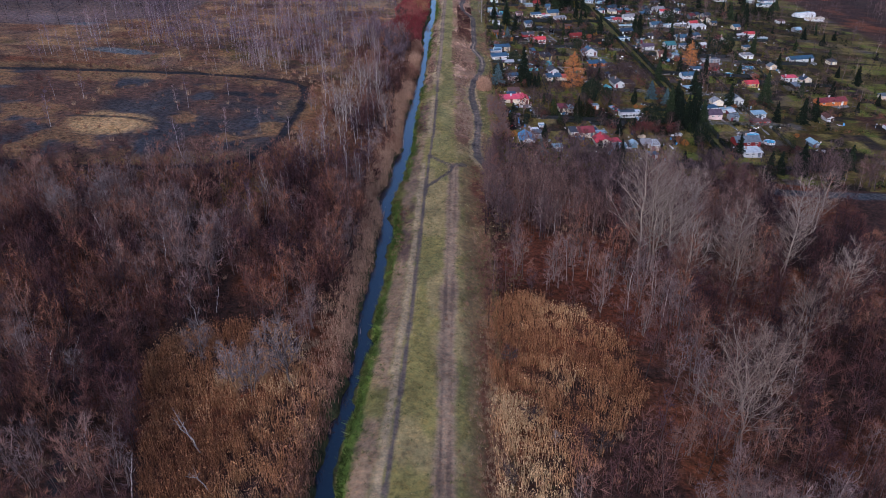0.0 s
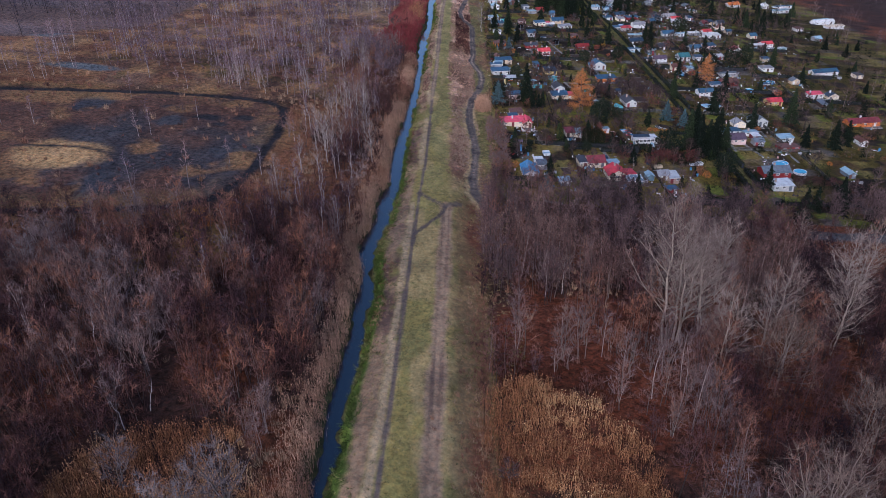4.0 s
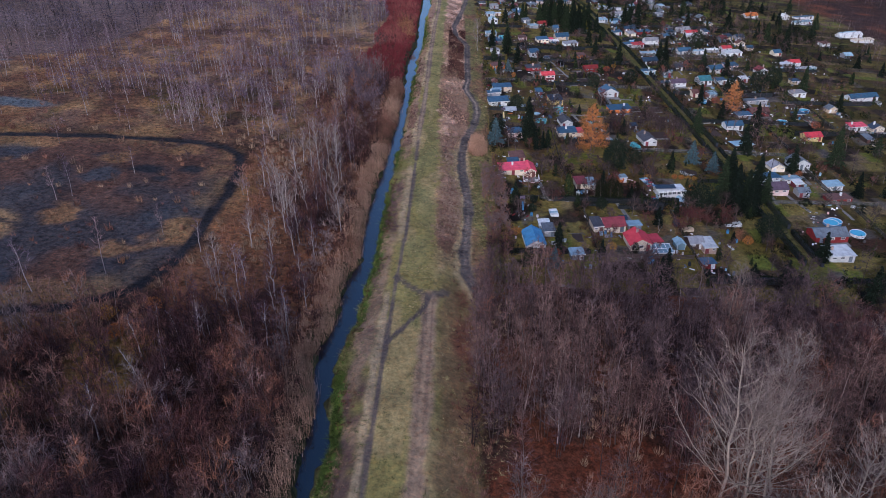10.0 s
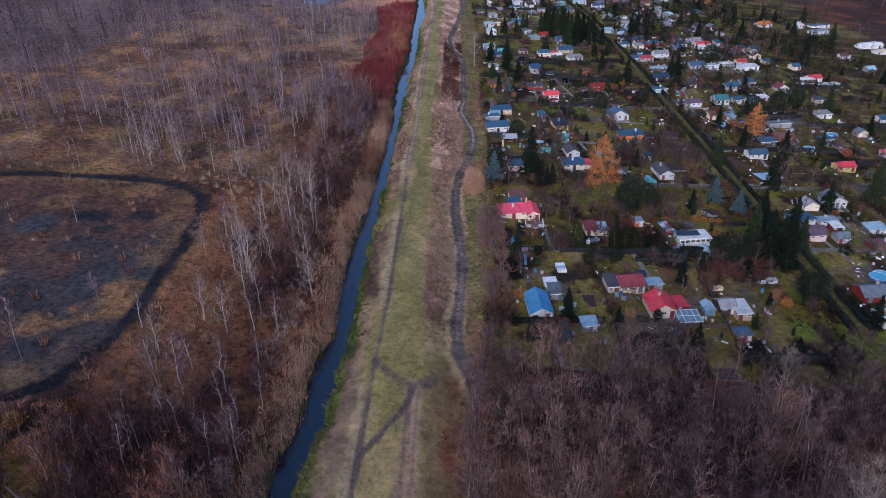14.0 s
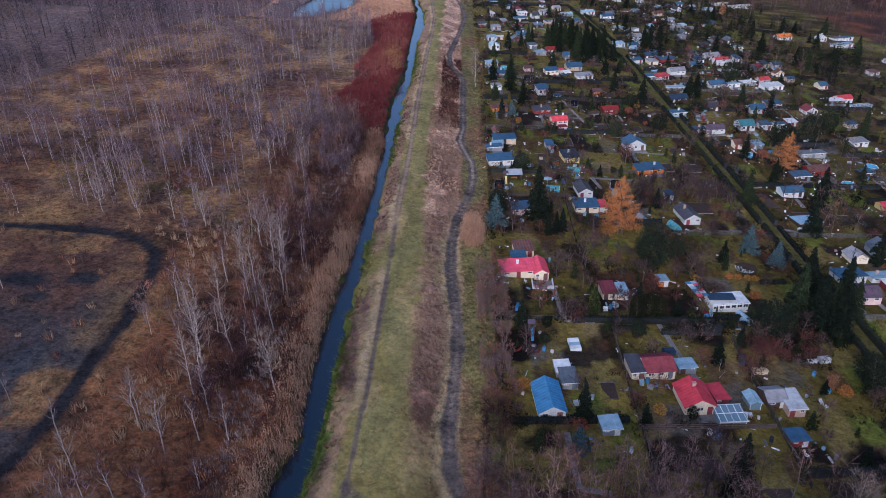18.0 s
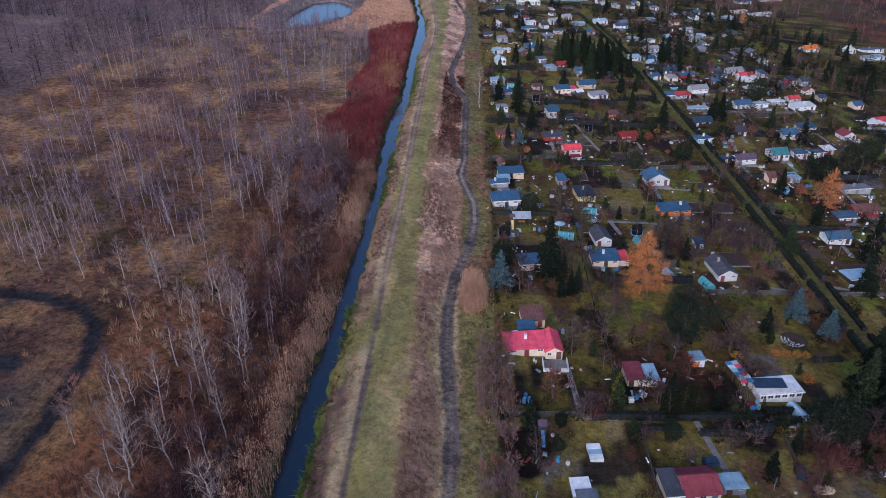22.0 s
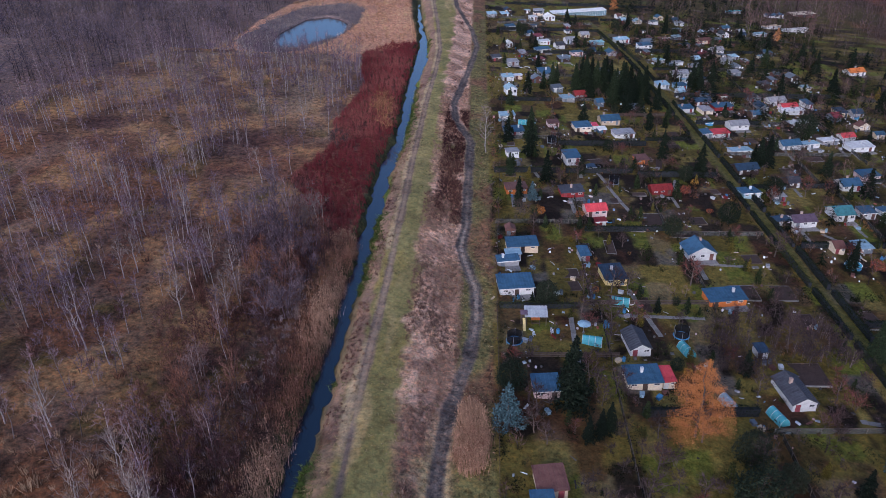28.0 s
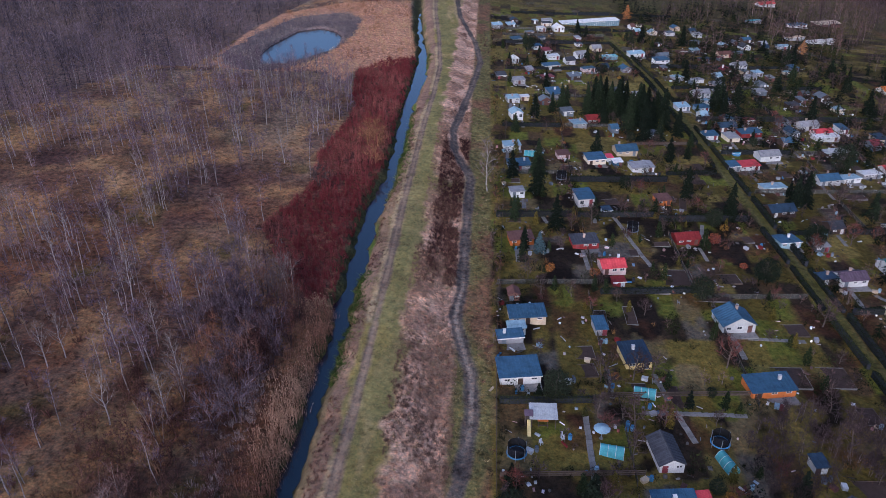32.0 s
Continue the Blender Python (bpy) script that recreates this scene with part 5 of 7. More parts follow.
CONCRETE = plain("concrete", (0.20, 0.19, 0.185), 0.9)
STEEL = plain("galvanised_steel", (0.32, 0.33, 0.34), 0.45, 0.6)
PANE, t, b = material("window_glass", 0.08)
b.inputs["Base Color"].default_value = (0.025, 0.03, 0.04, 1)
b.inputs["Specular IOR Level"].default_value = 0.6
GLASS, t, b = material("greenhouse_sheet", 0.2)
b.inputs["Base Color"].default_value = (0.20, 0.30, 0.36, 1)
b.inputs["Transmission Weight"].default_value = 0.35
for d in (ROOFS, WALLS):
    d["glass"] = d["glassroof"] = GLASS
    d["windowed"] = d["white"]


def box(bm, x0, y0, z0, x1, y1, z1):
    v = [bm.verts.new(p) for p in ((x0, y0, z0), (x1, y0, z0), (x1, y1, z0), (x0, y1, z0), (x0, y0, z1), (x1, y0, z1), (x1, y1, z1), (x0, y1, z1))]
    for f in ((0, 3, 2, 1), (4, 5, 6, 7), (0, 1, 5, 4), (1, 2, 6, 5), (2, 3, 7, 6), (3, 0, 4, 7)):
        bm.faces.new([v[i] for i in f])


def boxes(*rows):
    bm = bmesh.new()
    for r in rows:
        box(bm, *r)
    return bm


def slab(a, b, c, d, thick, ribs=0):
    """A sloping sheet with the corners a, b (eaves), c, d (ridge), and raised ribs running up it."""
    bm = bmesh.new()
    a, b, c, d = (Vector(p) for p in (a, b, c, d))
    n = (b - a).cross(d - a).normalized()

    # the outline across the slope: flat under, ribbed on top
    w = 0.045 / max((b - a).length, 0.1)
    outline = [(0.0, 0.0), (1.0, 0.0), (1.0, thick)]
    for i in reversed(range(ribs)):
        u = (i + 0.5) / ribs
        outline += [(u + w, thick), (u + w * 0.6, thick + 0.05), (u - w * 0.6, thick + 0.05), (u - w, thick)]
    outline.append((0.0, thick))
    lo = [bm.verts.new(a.lerp(b, u) + n * t) for u, t in outline]
    hi = [bm.verts.new(d.lerp(c, u) + n * t) for u, t in outline]
    bm.faces.new(lo)
    bm.faces.new(hi[::-1])
    m = len(outline)
    for i in range(m):
        j = (i + 1) % m
        bm.faces.new((lo[j], lo[i], hi[i], hi[j]))
    bmesh.ops.recalc_face_normals(bm, faces=bm.faces)
    return bm


FOOT = []  # what stands where, so that plants keep clear
hr = random.Random(5)


def window(parent, cx, y, z, w, h, mat=None):
    fr = part("window", boxes((cx - w / 2 - 0.07, y - 0.05, z - 0.07, cx + w / 2 + 0.07, y + 0.02, z), (cx - w / 2 - 0.07, y - 0.05, z + h, cx + w / 2 + 0.07, y + 0.02, z + h + 0.07),
                              (cx - w / 2 - 0.07, y - 0.05, z, cx - w / 2, y + 0.02, z + h), (cx + w / 2, y - 0.05, z, cx + w / 2 + 0.07, y + 0.02, z + h),
                              (cx - 0.025, y - 0.045, z, cx + 0.025, y + 0.02, z + h)), mat or TRIM, parent, "white window frame")
    part("pane", boxes((cx - w / 2, y - 0.02, z, cx + w / 2, y - 0.005, z + h)), PANE, fr)


def house(x, y, w, d, h, kind, roof, wall, turn=None):
    """A garden house whose front wall's foot is centred on (x, y): ridge across ("gx"), ridge away from the camera's start ("gy"), one slope ("shed") or flat."""
    turn = math.degrees(float(skew(y))) * 0.9 + hr.uniform(-2.0, 2.0) if turn is None else turn
    rw, ww = WORDS.get(roof, roof), WORDS.get(wall, wall)
    small = w < 3.2
    name = "greenhouse" if wall == "glass" else ("garden_shed" if small else "garden_house")
    what = {"gx": "gabled", "gy": "gabled", "shed": "low-pitched", "flat": "flat"}[kind]
    ob = thing(name, x, y, turn, "%s with %s %s roof and %s walls" % ("greenhouse" if wall == "glass" else ("garden shed" if small else "garden house"), rw, what, ww), "greenhouse" if wall == "glass" else ("shed" if small else "house"), "garden houses")
    FOOT.append((x - w / 2 / EAST - 0.6, y - 0.8, x + w / 2 / EAST + 0.6, y + d / NORTH + 0.6))
    rm, wm = ROOFS[roof], WALLS[wall]
    e, th = 0.22, 0.09
    h *= 0.68
    w *= 0.92
    d *= 0.88
    hw = w / 2
    bm = bmesh.new()
    low = -0.9
    if kind == "gy":
        rise = hw * 0.55
        prof = [(-hw, low), (hw, low), (hw, h), (0, h + rise), (-hw, h)]
        fr = [bm.verts.new((px, 0, pz)) for px, pz in prof]
        bk = [bm.verts.new((px, d, pz)) for px, pz in prof]
    else:
        rise = d * 0.24 if kind == "gx" else d * hr.choice((0.07, 0.10, -0.06))
        if kind == "flat":
            rise = 0.0
        if kind == "gx":
            prof = [(0, low), (0, h), (d / 2, h + rise), (d, h), (d, low)]
        else:
            prof = [(0, low), (0, h), (d, h + rise), (d, low)]
        fr = [bm.verts.new((-hw, py, pz)) for py, pz in prof]
        bk = [bm.verts.new((hw, py, pz)) for py, pz in prof]
    n = len(fr)
    bm.faces.new(fr)
    bm.faces.new(bk[::-1])
    for i in range(n):
        j = (i + 1) % n
        bm.faces.new((fr[j], fr[i], bk[i], bk[j]))
    bmesh.ops.recalc_face_normals(bm, faces=bm.faces)
    part("wall", bm, wm, ob)
    ribs = int(w / 0.55)
    if kind == "gx":
        s = rise / (d / 2)
        part("roof", slab((-hw - e, -e, h - s * e), (hw + e, -e, h - s * e), (hw + e, d / 2, h + rise), (-hw - e, d / 2, h + rise), th, ribs), rm, ob)
        part("roof", slab((hw + e, d + e, h - s * e), (-hw - e, d + e, h - s * e), (-hw - e, d / 2, h + rise), (hw + e, d / 2, h + rise), th, ribs), rm, ob)
        part("ridge_cap", boxes((-hw - e, d / 2 - 0.12, h + rise + th - 0.03, hw + e, d / 2 + 0.12, h + rise + th + 0.05)), rm, ob)
    elif kind == "gy":
        s = rise / hw
        ribs = int(d / 0.55)
        part("roof", slab((-hw - e, d + e, h - s * e), (-hw - e, -e, h - s * e), (0, -e, h + rise), (0, d + e, h + rise), th, ribs), rm, ob)
        part("roof", slab((hw + e, -e, h - s * e), (hw + e, d + e, h - s * e), (0, d + e, h + rise), (0, -e, h + rise), th, ribs), rm, ob)
        part("ridge_cap", boxes((-0.12, -e, h + rise + th - 0.03, 0.12, d + e, h + rise + th + 0.05)), rm, ob)
    else:
        s = rise / d
        part("roof", slab((-hw - e, -e, h - s * e), (hw + e, -e, h - s * e), (hw + e, d + e, h + rise + s * e), (-hw - e, d + e, h + rise + s * e), th, 0 if kind == "flat" else ribs), rm, ob)
        part("fascia", boxes((-hw - e, -e - 0.05, h - s * e - 0.06, hw + e, -e - 0.002, h - s * e + th + 0.02)), TRIM if hr.random() < 0.4 else rm, ob)
    if wall == "glass":
        for k in range(int(w / 1.0) + 1):
            px = -hw + k * (w / max(1, int(w / 1.0)))
            part("post", boxes((px - 0.03, -0.05, low, px + 0.03, 0.0, h)), TRIM, ob)
            if kind == "shed":
                part("glazing_bar", slab((px - 0.05, -e, h - s * e + th), (px + 0.05, -e, h - s * e + th), (px + 0.05, d + e, h + rise + s * e + th), (px - 0.05, d + e, h + rise + s * e + th), 0.05), TRIM, ob)
        if kind == "shed":
            for k in (0.0, 0.5, 1.0):
                cy, cz = -e + k * (d + 2 * e), h - s * e + th + k * (rise + 2 * s * e)
                part("purlin", boxes((-hw - e, cy - 0.05, cz, hw + e, cy + 0.05, cz + 0.07)), TRIM, ob)
        return ob
    # doors and windows on the front
    if kind == "flat":
        for k in range(6):
            window(ob, -hw + w * (k + 0.5) / 6, 0, 1.0, w / 6 - 0.35, 1.0)
        return ob
    slots = [-0.28, 0.28] if w < 4.5 else [-0.33, 0.0, 0.33]
    hr.shuffle(slots)
    door = part("door", boxes((slots[0] * w - 0.42, -0.05, 0, slots[0] * w + 0.42, 0.01, min(2.0, h - 0.15))), WALLS[hr.choice(("brown", "darkwood", "white", "slate", "maroon"))], ob, "plain boarded door")
    part("door_handle", boxes((slots[0] * w + 0.28, -0.09, 0.98, slots[0] * w + 0.36, -0.05, 1.03)), STEEL, door)
    for k in slots[1:]:
        window(ob, k * w, 0, 0.95, 0.85 if w > 3 else 0.55, min(0.95, h - 1.25))
    if w > 4 and hr.random() < 0.45:
        cx, cy = hr.uniform(-0.3, 0.3) * w, d * 0.6
        top = h + max(rise, 0) * 0.9 + 0.75
        part("chimney", boxes((cx - 0.22, cy - 0.22, h, cx + 0.22, cy + 0.22, top), (cx - 0.27, cy - 0.27, top, cx + 0.27, cy + 0.27, top + 0.08)), WALLS["white"] if hr.random() < 0.5 else WALLS["brickwall"], ob)
    if w > 4.2 and hr.random() < 0.5:
        part("terrace", boxes((-hw, -1.8, -0.3, hw, -0.06, 0.08)), CONCRETE, ob, "concrete terrace slab")
    return ob



house(43.7, 222.8, 3.9, 6.5, 2.3, "gy", "charcoal", "white")
house(42.7, 215.3, 6.1, 4.5, 2.3, "shed", "blue", "cream")
house(46.6, 216.0, 2.1, 4.0, 2.3, "shed", "red", "cream")
house(27.2, 211.6, 4.4, 4.2, 2.4, "shed", "blue", "pink")
house(23.9, 235.8, 7.2, 5.5, 2.3, "shed", "blue", "white")
house(25.8, 249.8, 7.1, 4.0, 2.3, "shed", "blue", "beige")
house(22.7, 244.6, 4.8, 2.5, 1.9, "shed", "blue", "grey")
house(23.8, 246.9, 3.3, 2.2, 2.1, "shed", "sky", "white")
house(23.7, 255.9, 2.1, 3.0, 2.0, "gy", "brown", "brown")
house(25.9, 274.3, 5.6, 4.0, 2.3, "shed", "brown", "orange")
house(25.9, 294.6, 3.6, 4.0, 2.6, "shed", "grey", "white")
house(41.8, 293.1, 4.4, 6.0, 3.4, "shed", "blue", "white")
house(39.3, 275.3, 6.2, 4.5, 2.3, "shed", "charcoal", "darkred")
house(43.8, 267.3, 5.4, 4.5, 2.6, "gx", "red", "pink")
house(44.1, 263.4, 2.7, 2.2, 1.9, "shed", "darkred", "darkred")
house(62.3, 281.0, 5.9, 4.0, 2.2, "gx", "darkred", "darkred")
house(63.4, 253.2, 6.7, 6.0, 2.6, "gy", "blue", "white")
house(63.6, 238.3, 8.1, 4.5, 2.3, "shed", "blue", "orange")
house(43.3, 241.7, 4.8, 6.0, 2.4, "shed", "navy", "yellow")
house(38.4, 249.0, 2.2, 4.0, 2.2, "shed", "blue", "grey")
house(93.1, 271.2, 6.4, 4.5, 2.5, "gx", "plum", "white")
house(88.5, 271.4, 4.4, 3.5, 2.2, "shed", "navy", "darkwood")
house(85.6, 283.8, 5.2, 5.0, 2.4, "shed", "blue", "sky")
house(89.9, 297.9, 7.1, 5.0, 2.3, "gx", "navy", "darkwood")
house(92.9, 310.6, 6.8, 4.0, 2.3, "shed", "sky", "white")
house(99.3, 329.8, 6.9, 5.0, 2.6, "gx", "grey", "white")
house(91.1, 322.8, 6.2, 4.0, 2.3, "shed", "red", "white")
house(86.4, 321.4, 3.2, 4.0, 2.3, "shed", "blue", "grey")
house(125.3, 352.6, 6.5, 4.5, 2.6, "gx", "red", "pink")
house(123.5, 358.5, 7.2, 5.0, 2.6, "gx", "grey", "white")
house(122.5, 338.3, 8.1, 4.5, 2.3, "shed", "white", "darkwood")
house(100.1, 346.7, 7.5, 4.5, 2.4, "shed", "blue", "darkred")
house(86.4, 342.2, 4.8, 4.0, 2.3, "shed", "blue", "white")
house(94.2, 350.1, 6.7, 4.5, 2.6, "gx", "navy", "brown")
house(110.7, 318.1, 6.9, 5.0, 2.4, "gx", "blue", "white")
house(118.0, 320.9, 5.9, 4.0, 2.2, "shed", "sky", "white")
house(125.8, 325.2, 6.1, 4.0, 2.3, "shed", "white", "grey")
house(133.8, 329.6, 5.1, 4.0, 2.5, "gx", "red", "white")
house(84.2, 364.8, 4.9, 4.5, 2.4, "shed", "sky", "white")
house(91.0, 366.1, 5.0, 4.0, 2.4, "shed", "blue", "sky")
house(95.1, 380.1, 6.7, 5.0, 2.6, "gx", "grey", "white")
house(105.3, 393.2, 5.1, 4.5, 2.5, "shed", "grey", "pink")
house(123.8, 422.7, 6.4, 5.0, 2.6, "gx", "grey", "white")
house(122.7, 438.4, 6.8, 4.5, 2.4, "gx", "brown", "beige")
house(191.7, 567.9, 12.7, 6.0, 2.8, "gx", "red", "white")
house(164.4, 516.0, 9.5, 4.0, 2.3, "shed", "cyan", "grey")
house(187.9, 514.9, 11.8, 5.0, 2.5, "shed", "blue", "white")
house(209.3, 525.4, 16.8, 7.0, 2.6, "shed", "cream", "brown")
house(174.1, 484.9, 10.2, 5.0, 2.4, "shed", "beige", "white")
house(185.1, 482.4, 16.7, 3.0, 2.4, "shed", "white", "white")
house(159.2, 463.7, 7.0, 4.0, 2.2, "shed", "sky", "grey")
house(178.2, 407.6, 8.7, 6.0, 2.6, "gx", "orange", "white")
house(56.8, 414.9, 5.1, 5.0, 2.8, "gx", "grey", "white")
house(68.9, 418.0, 6.6, 3.0, 2.0, "shed", "cyan", "glass")
house(43.2, 396.8, 7.1, 4.5, 2.5, "shed", "blue", "white")
house(44.9, 409.6, 5.2, 3.5, 2.3, "shed", "white", "white")
house(57.2, 397.6, 5.5, 5.0, 2.5, "shed", "blue", "pink")
house(29.2, 399.5, 2.9, 4.0, 3.0, "gy", "white", "white")
house(29.7, 376.1, 4.9, 4.0, 2.4, "shed", "grey", "grey")
house(27.1, 357.1, 4.5, 4.0, 2.4, "shed", "sky", "white")
house(31.0, 360.3, 3.1, 3.5, 2.3, "shed", "white", "beige")
house(27.7, 342.9, 4.0, 5.0, 3.2, "gy", "sky", "white")
house(42.0, 365.3, 5.1, 8.0, 2.4, "shed", "blue", "grey")
house(46.6, 341.3, 4.6, 6.0, 2.3, "shed", "sky", "grey")
house(51.5, 345.6, 5.1, 4.5, 2.4, "gx", "darkred", "brown")
house(68.7, 473.7, 33.4, 6.0, 2.8, "shed", "white", "glass")
house(51.5, 455.6, 5.6, 5.0, 3.0, "gy", "white", "white")
house(47.6, 470.1, 5.5, 4.0, 2.4, "shed", "grey", "grey")
house(43.3, 452.7, 4.0, 4.0, 2.6, "shed", "white", "white")
house(81.3, 425.1, 7.4, 4.5, 2.5, "shed", "sky", "white")
house(90.3, 418.5, 6.7, 5.0, 2.6, "shed", "blue", "white")
house(25.5, 320.6, 5.1, 3.5, 2.2, "shed", "sky", "white")
house(27.0, 308.6, 6.3, 5.0, 2.3, "shed", "blue", "grey")
house(47.9, 316.7, 5.6, 5.0, 2.4, "shed", "blue", "cream")
house(51.8, 319.2, 1.7, 2.5, 2.2, "shed", "pinkroof", "white")
house(57.4, 324.0, 6.7, 5.5, 2.4, "gx", "blue", "beige")
house(59.9, 314.9, 6.8, 4.5, 2.3, "shed", "grey", "white")
house(39.2, 318.2, 3.7, 3.5, 2.1, "shed", "brown", "pink")
house(53.6, 317.2, 2.7, 2.5, 2.0, "shed", "white", "blue")
house(46.3, 290.1, 2.2, 2.5, 2.1, "shed", "navy", "white")
house(61.2, 297.6, 4.0, 4.0, 2.2, "shed", "brown", "orange")
house(24.6, 188.3, 7.6, 5.0, 2.3, "shed", "pinkroof", "cream")
house(29.0, 188.1, 3.1, 6.5, 2.5, "gy", "pinkroof", "cream")
house(26.4, 195.3, 4.3, 4.5, 2.4, "shed", "brown", "beige")
house(25.0, 193.1, 3.1, 2.6, 2.0, "shed", "blue", "brown")
house(41.2, 183.5, 2.9, 4.5, 2.3, "shed", "maroon", "cream")
house(43.7, 183.7, 2.4, 4.0, 2.2, "shed", "sky", "cream")
house(52.9, 189.2, 2.1, 3.0, 2.1, "shed", "sky", "orange")
house(63.6, 183.0, 7.8, 4.6, 2.7, "flat", "white", "windowed")
house(66.8, 214.1, 4.4, 8.0, 2.4, "gy", "charcoal", "white")
house(98.7, 232.0, 6.3, 4.5, 2.4, "gx", "blue", "white")
house(95.7, 216.9, 6.5, 5.0, 2.4, "shed", "sky", "darkwood")
house(106.1, 242.2, 5.6, 4.0, 2.3, "shed", "blue", "darkwood")
house(113.0, 246.3, 7.2, 5.0, 2.5, "gx", "brown", "darkred")
house(105.0, 276.0, 5.3, 6.0, 3.0, "gx", "teal", "white")
house(112.0, 278.4, 4.0, 4.0, 2.6, "shed", "blue", "white")
house(118.1, 280.7, 3.9, 3.5, 2.4, "shed", "blue", "white")
house(123.3, 284.3, 3.8, 3.5, 2.4, "shed", "white", "maroon")
house(115.7, 293.3, 6.0, 5.5, 2.6, "gx", "blue", "white")
house(124.7, 300.7, 6.3, 4.5, 2.4, "shed", "blue", "pink")
house(152.9, 311.3, 7.1, 5.0, 2.4, "shed", "white", "darkwood")
house(64.8, 225.0, 2.0, 2.5, 2.2, "shed", "navy", "white")
house(26.7, 154.4, 4.4, 8.0, 2.6, "gy", "azure", "white")
house(30.3, 160.7, 2.7, 4.0, 2.1, "shed", "slate", "grey")
house(29.6, 163.1, 2.5, 3.0, 2.1, "shed", "white", "grey")
house(45.2, 164.2, 5.4, 5.5, 2.4, "gx", "maroon", "cream")
house(41.5, 163.8, 2.3, 5.0, 2.3, "shed", "charcoal", "cream")
house(50.1, 165.9, 3.2, 3.0, 2.1, "shed", "sky", "grey")
house(49.2, 157.5, 5.2, 6.5, 2.6, "gy", "crimson", "cream")
house(53.4, 159.7, 2.3, 4.5, 2.2, "shed", "crimson", "brown")
house(53.4, 155.5, 4.5, 3.5, 2.1, "shed", "glassroof", "glass")
house(58.4, 159.4, 1.9, 3.2, 2.0, "gy", "sky", "glass")
house(62.0, 160.0, 3.4, 4.0, 2.2, "gx", "grey", "darkwood")
house(64.4, 158.6, 3.0, 5.0, 2.4, "shed", "pale", "brickwall")
house(62.2, 153.0, 3.0, 3.0, 2.1, "shed", "blue", "darkred")
house(35.0, 152.5, 3.0, 3.0, 2.0, "shed", "sky", "slate")
house(93.8, 195.7, 6.7, 4.5, 2.4, "shed", "blue", "white")
house(92.3, 188.6, 7.2, 5.5, 2.5, "gx", "plum", "pink")
house(100.4, 196.6, 4.8, 3.0, 2.2, "shed", "sky", "white")
house(100.7, 193.5, 2.6, 3.0, 2.3, "shed", "white", "maroon")
house(99.6, 188.7, 3.4, 3.5, 2.3, "gx", "slate", "grey")
house(107.2, 205.7, 5.6, 6.0, 2.8, "gy", "slate", "pale")
house(95.4, 167.4, 8.5, 5.5, 2.6, "gx", "slate", "darkred")
house(93.5, 159.6, 6.3, 5.0, 2.4, "shed", "pale", "white")
house(125.3, 350.0, 8.9, 4.0, 2.4, "shed", "white", "white")
house(133.8, 321.8, 9.0, 5.0, 2.4, "shed", "white", "white")
house(157.8, 314.5, 6.3, 4.5, 2.4, "gx", "red", "white")
house(159.3, 307.8, 11.1, 3.0, 2.2, "shed", "glassroof", "glass")
house(138.5, 270.9, 5.9, 4.5, 2.4, "shed", "grey", "white")
house(164.3, 272.7, 12.8, 5.0, 2.5, "gx", "blue", "white")
house(218.9, 379.9, 11.1, 5.5, 2.6, "gx", "sky", "white")
house(221.2, 370.5, 13.1, 4.0, 2.4, "shed", "cream", "white")
house(205.0, 402.0, 12.6, 4.0, 2.4, "shed", "sky", "white")
house(199.5, 412.2, 5.6, 4.0, 3.0, "gy", "white", "white")
house(122.4, 228.2, 6.0, 4.5, 2.4, "gx", "crimson", "yellow")
house(143.7, 240.6, 6.3, 4.0, 2.4, "shed", "pinkroof", "white")
house(117.4, 258.7, 8.7, 4.0, 2.3, "shed", "slate", "grey")
house(110.8, 194.5, 4.9, 3.5, 2.2, "shed", "sky", "white")
house(108.1, 186.6, 6.5, 4.5, 2.3, "shed", "brown", "darkred")
house(219.3, 379.2, 15.6, 5.0, 2.6, "gx", "white", "white")
house(146.6, 213.7, 12.6, 5.0, 2.5, "gx", "maroon", "orange")
house(214.0, 418.5, 13.3, 5.0, 2.6, "shed", "blue", "white")


# ---------- things in the gardens ----------
def ring(bm, r, z, tube, n=20):
    """A round rail."""
    loops = []
    for i in range(n):
        a = 6.2832 * i / n
        c, s = math.cos(a), math.sin(a)
        loops.append([bm.verts.new((c * (r + tube * math.cos(b)), s * (r + tube * math.cos(b)), z + tube * math.sin(b))) for b in (0.0, 1.5708, 3.1416, 4.7124)])
    for i in range(n):
        p, q = loops[i], loops[(i + 1) % n]
        for k in range(4):
            m = (k + 1) % 4
            bm.faces.new((p[k], q[k], q[m], p[m]))


def disc(bm, r, z0, z1, n=20, r1=None):
    """A closed drum."""
    r1 = r if r1 is None else r1
    lo = [bm.verts.new((r * math.cos(6.2832 * i / n), r * math.sin(6.2832 * i / n), z0)) for i in range(n)]
    hi = [bm.verts.new((r1 * math.cos(6.2832 * i / n), r1 * math.sin(6.2832 * i / n), z1)) for i in range(n)]
    bm.faces.new(lo[::-1])
    bm.faces.new(hi)
    for i in range(n):
        j = (i + 1) % n
        bm.faces.new((lo[i], lo[j], hi[j], hi[i]))


NET, t, b = material("safety_net", 0.9)
b.inputs["Base Color"].default_value = (0.012, 0.013, 0.018, 1)
b.inputs["Alpha"].default_value = 0.9
POOL, t, b = material("pool_water", 0.05)
b.inputs["Base Color"].default_value = (0.09, 0.33, 0.48, 1)


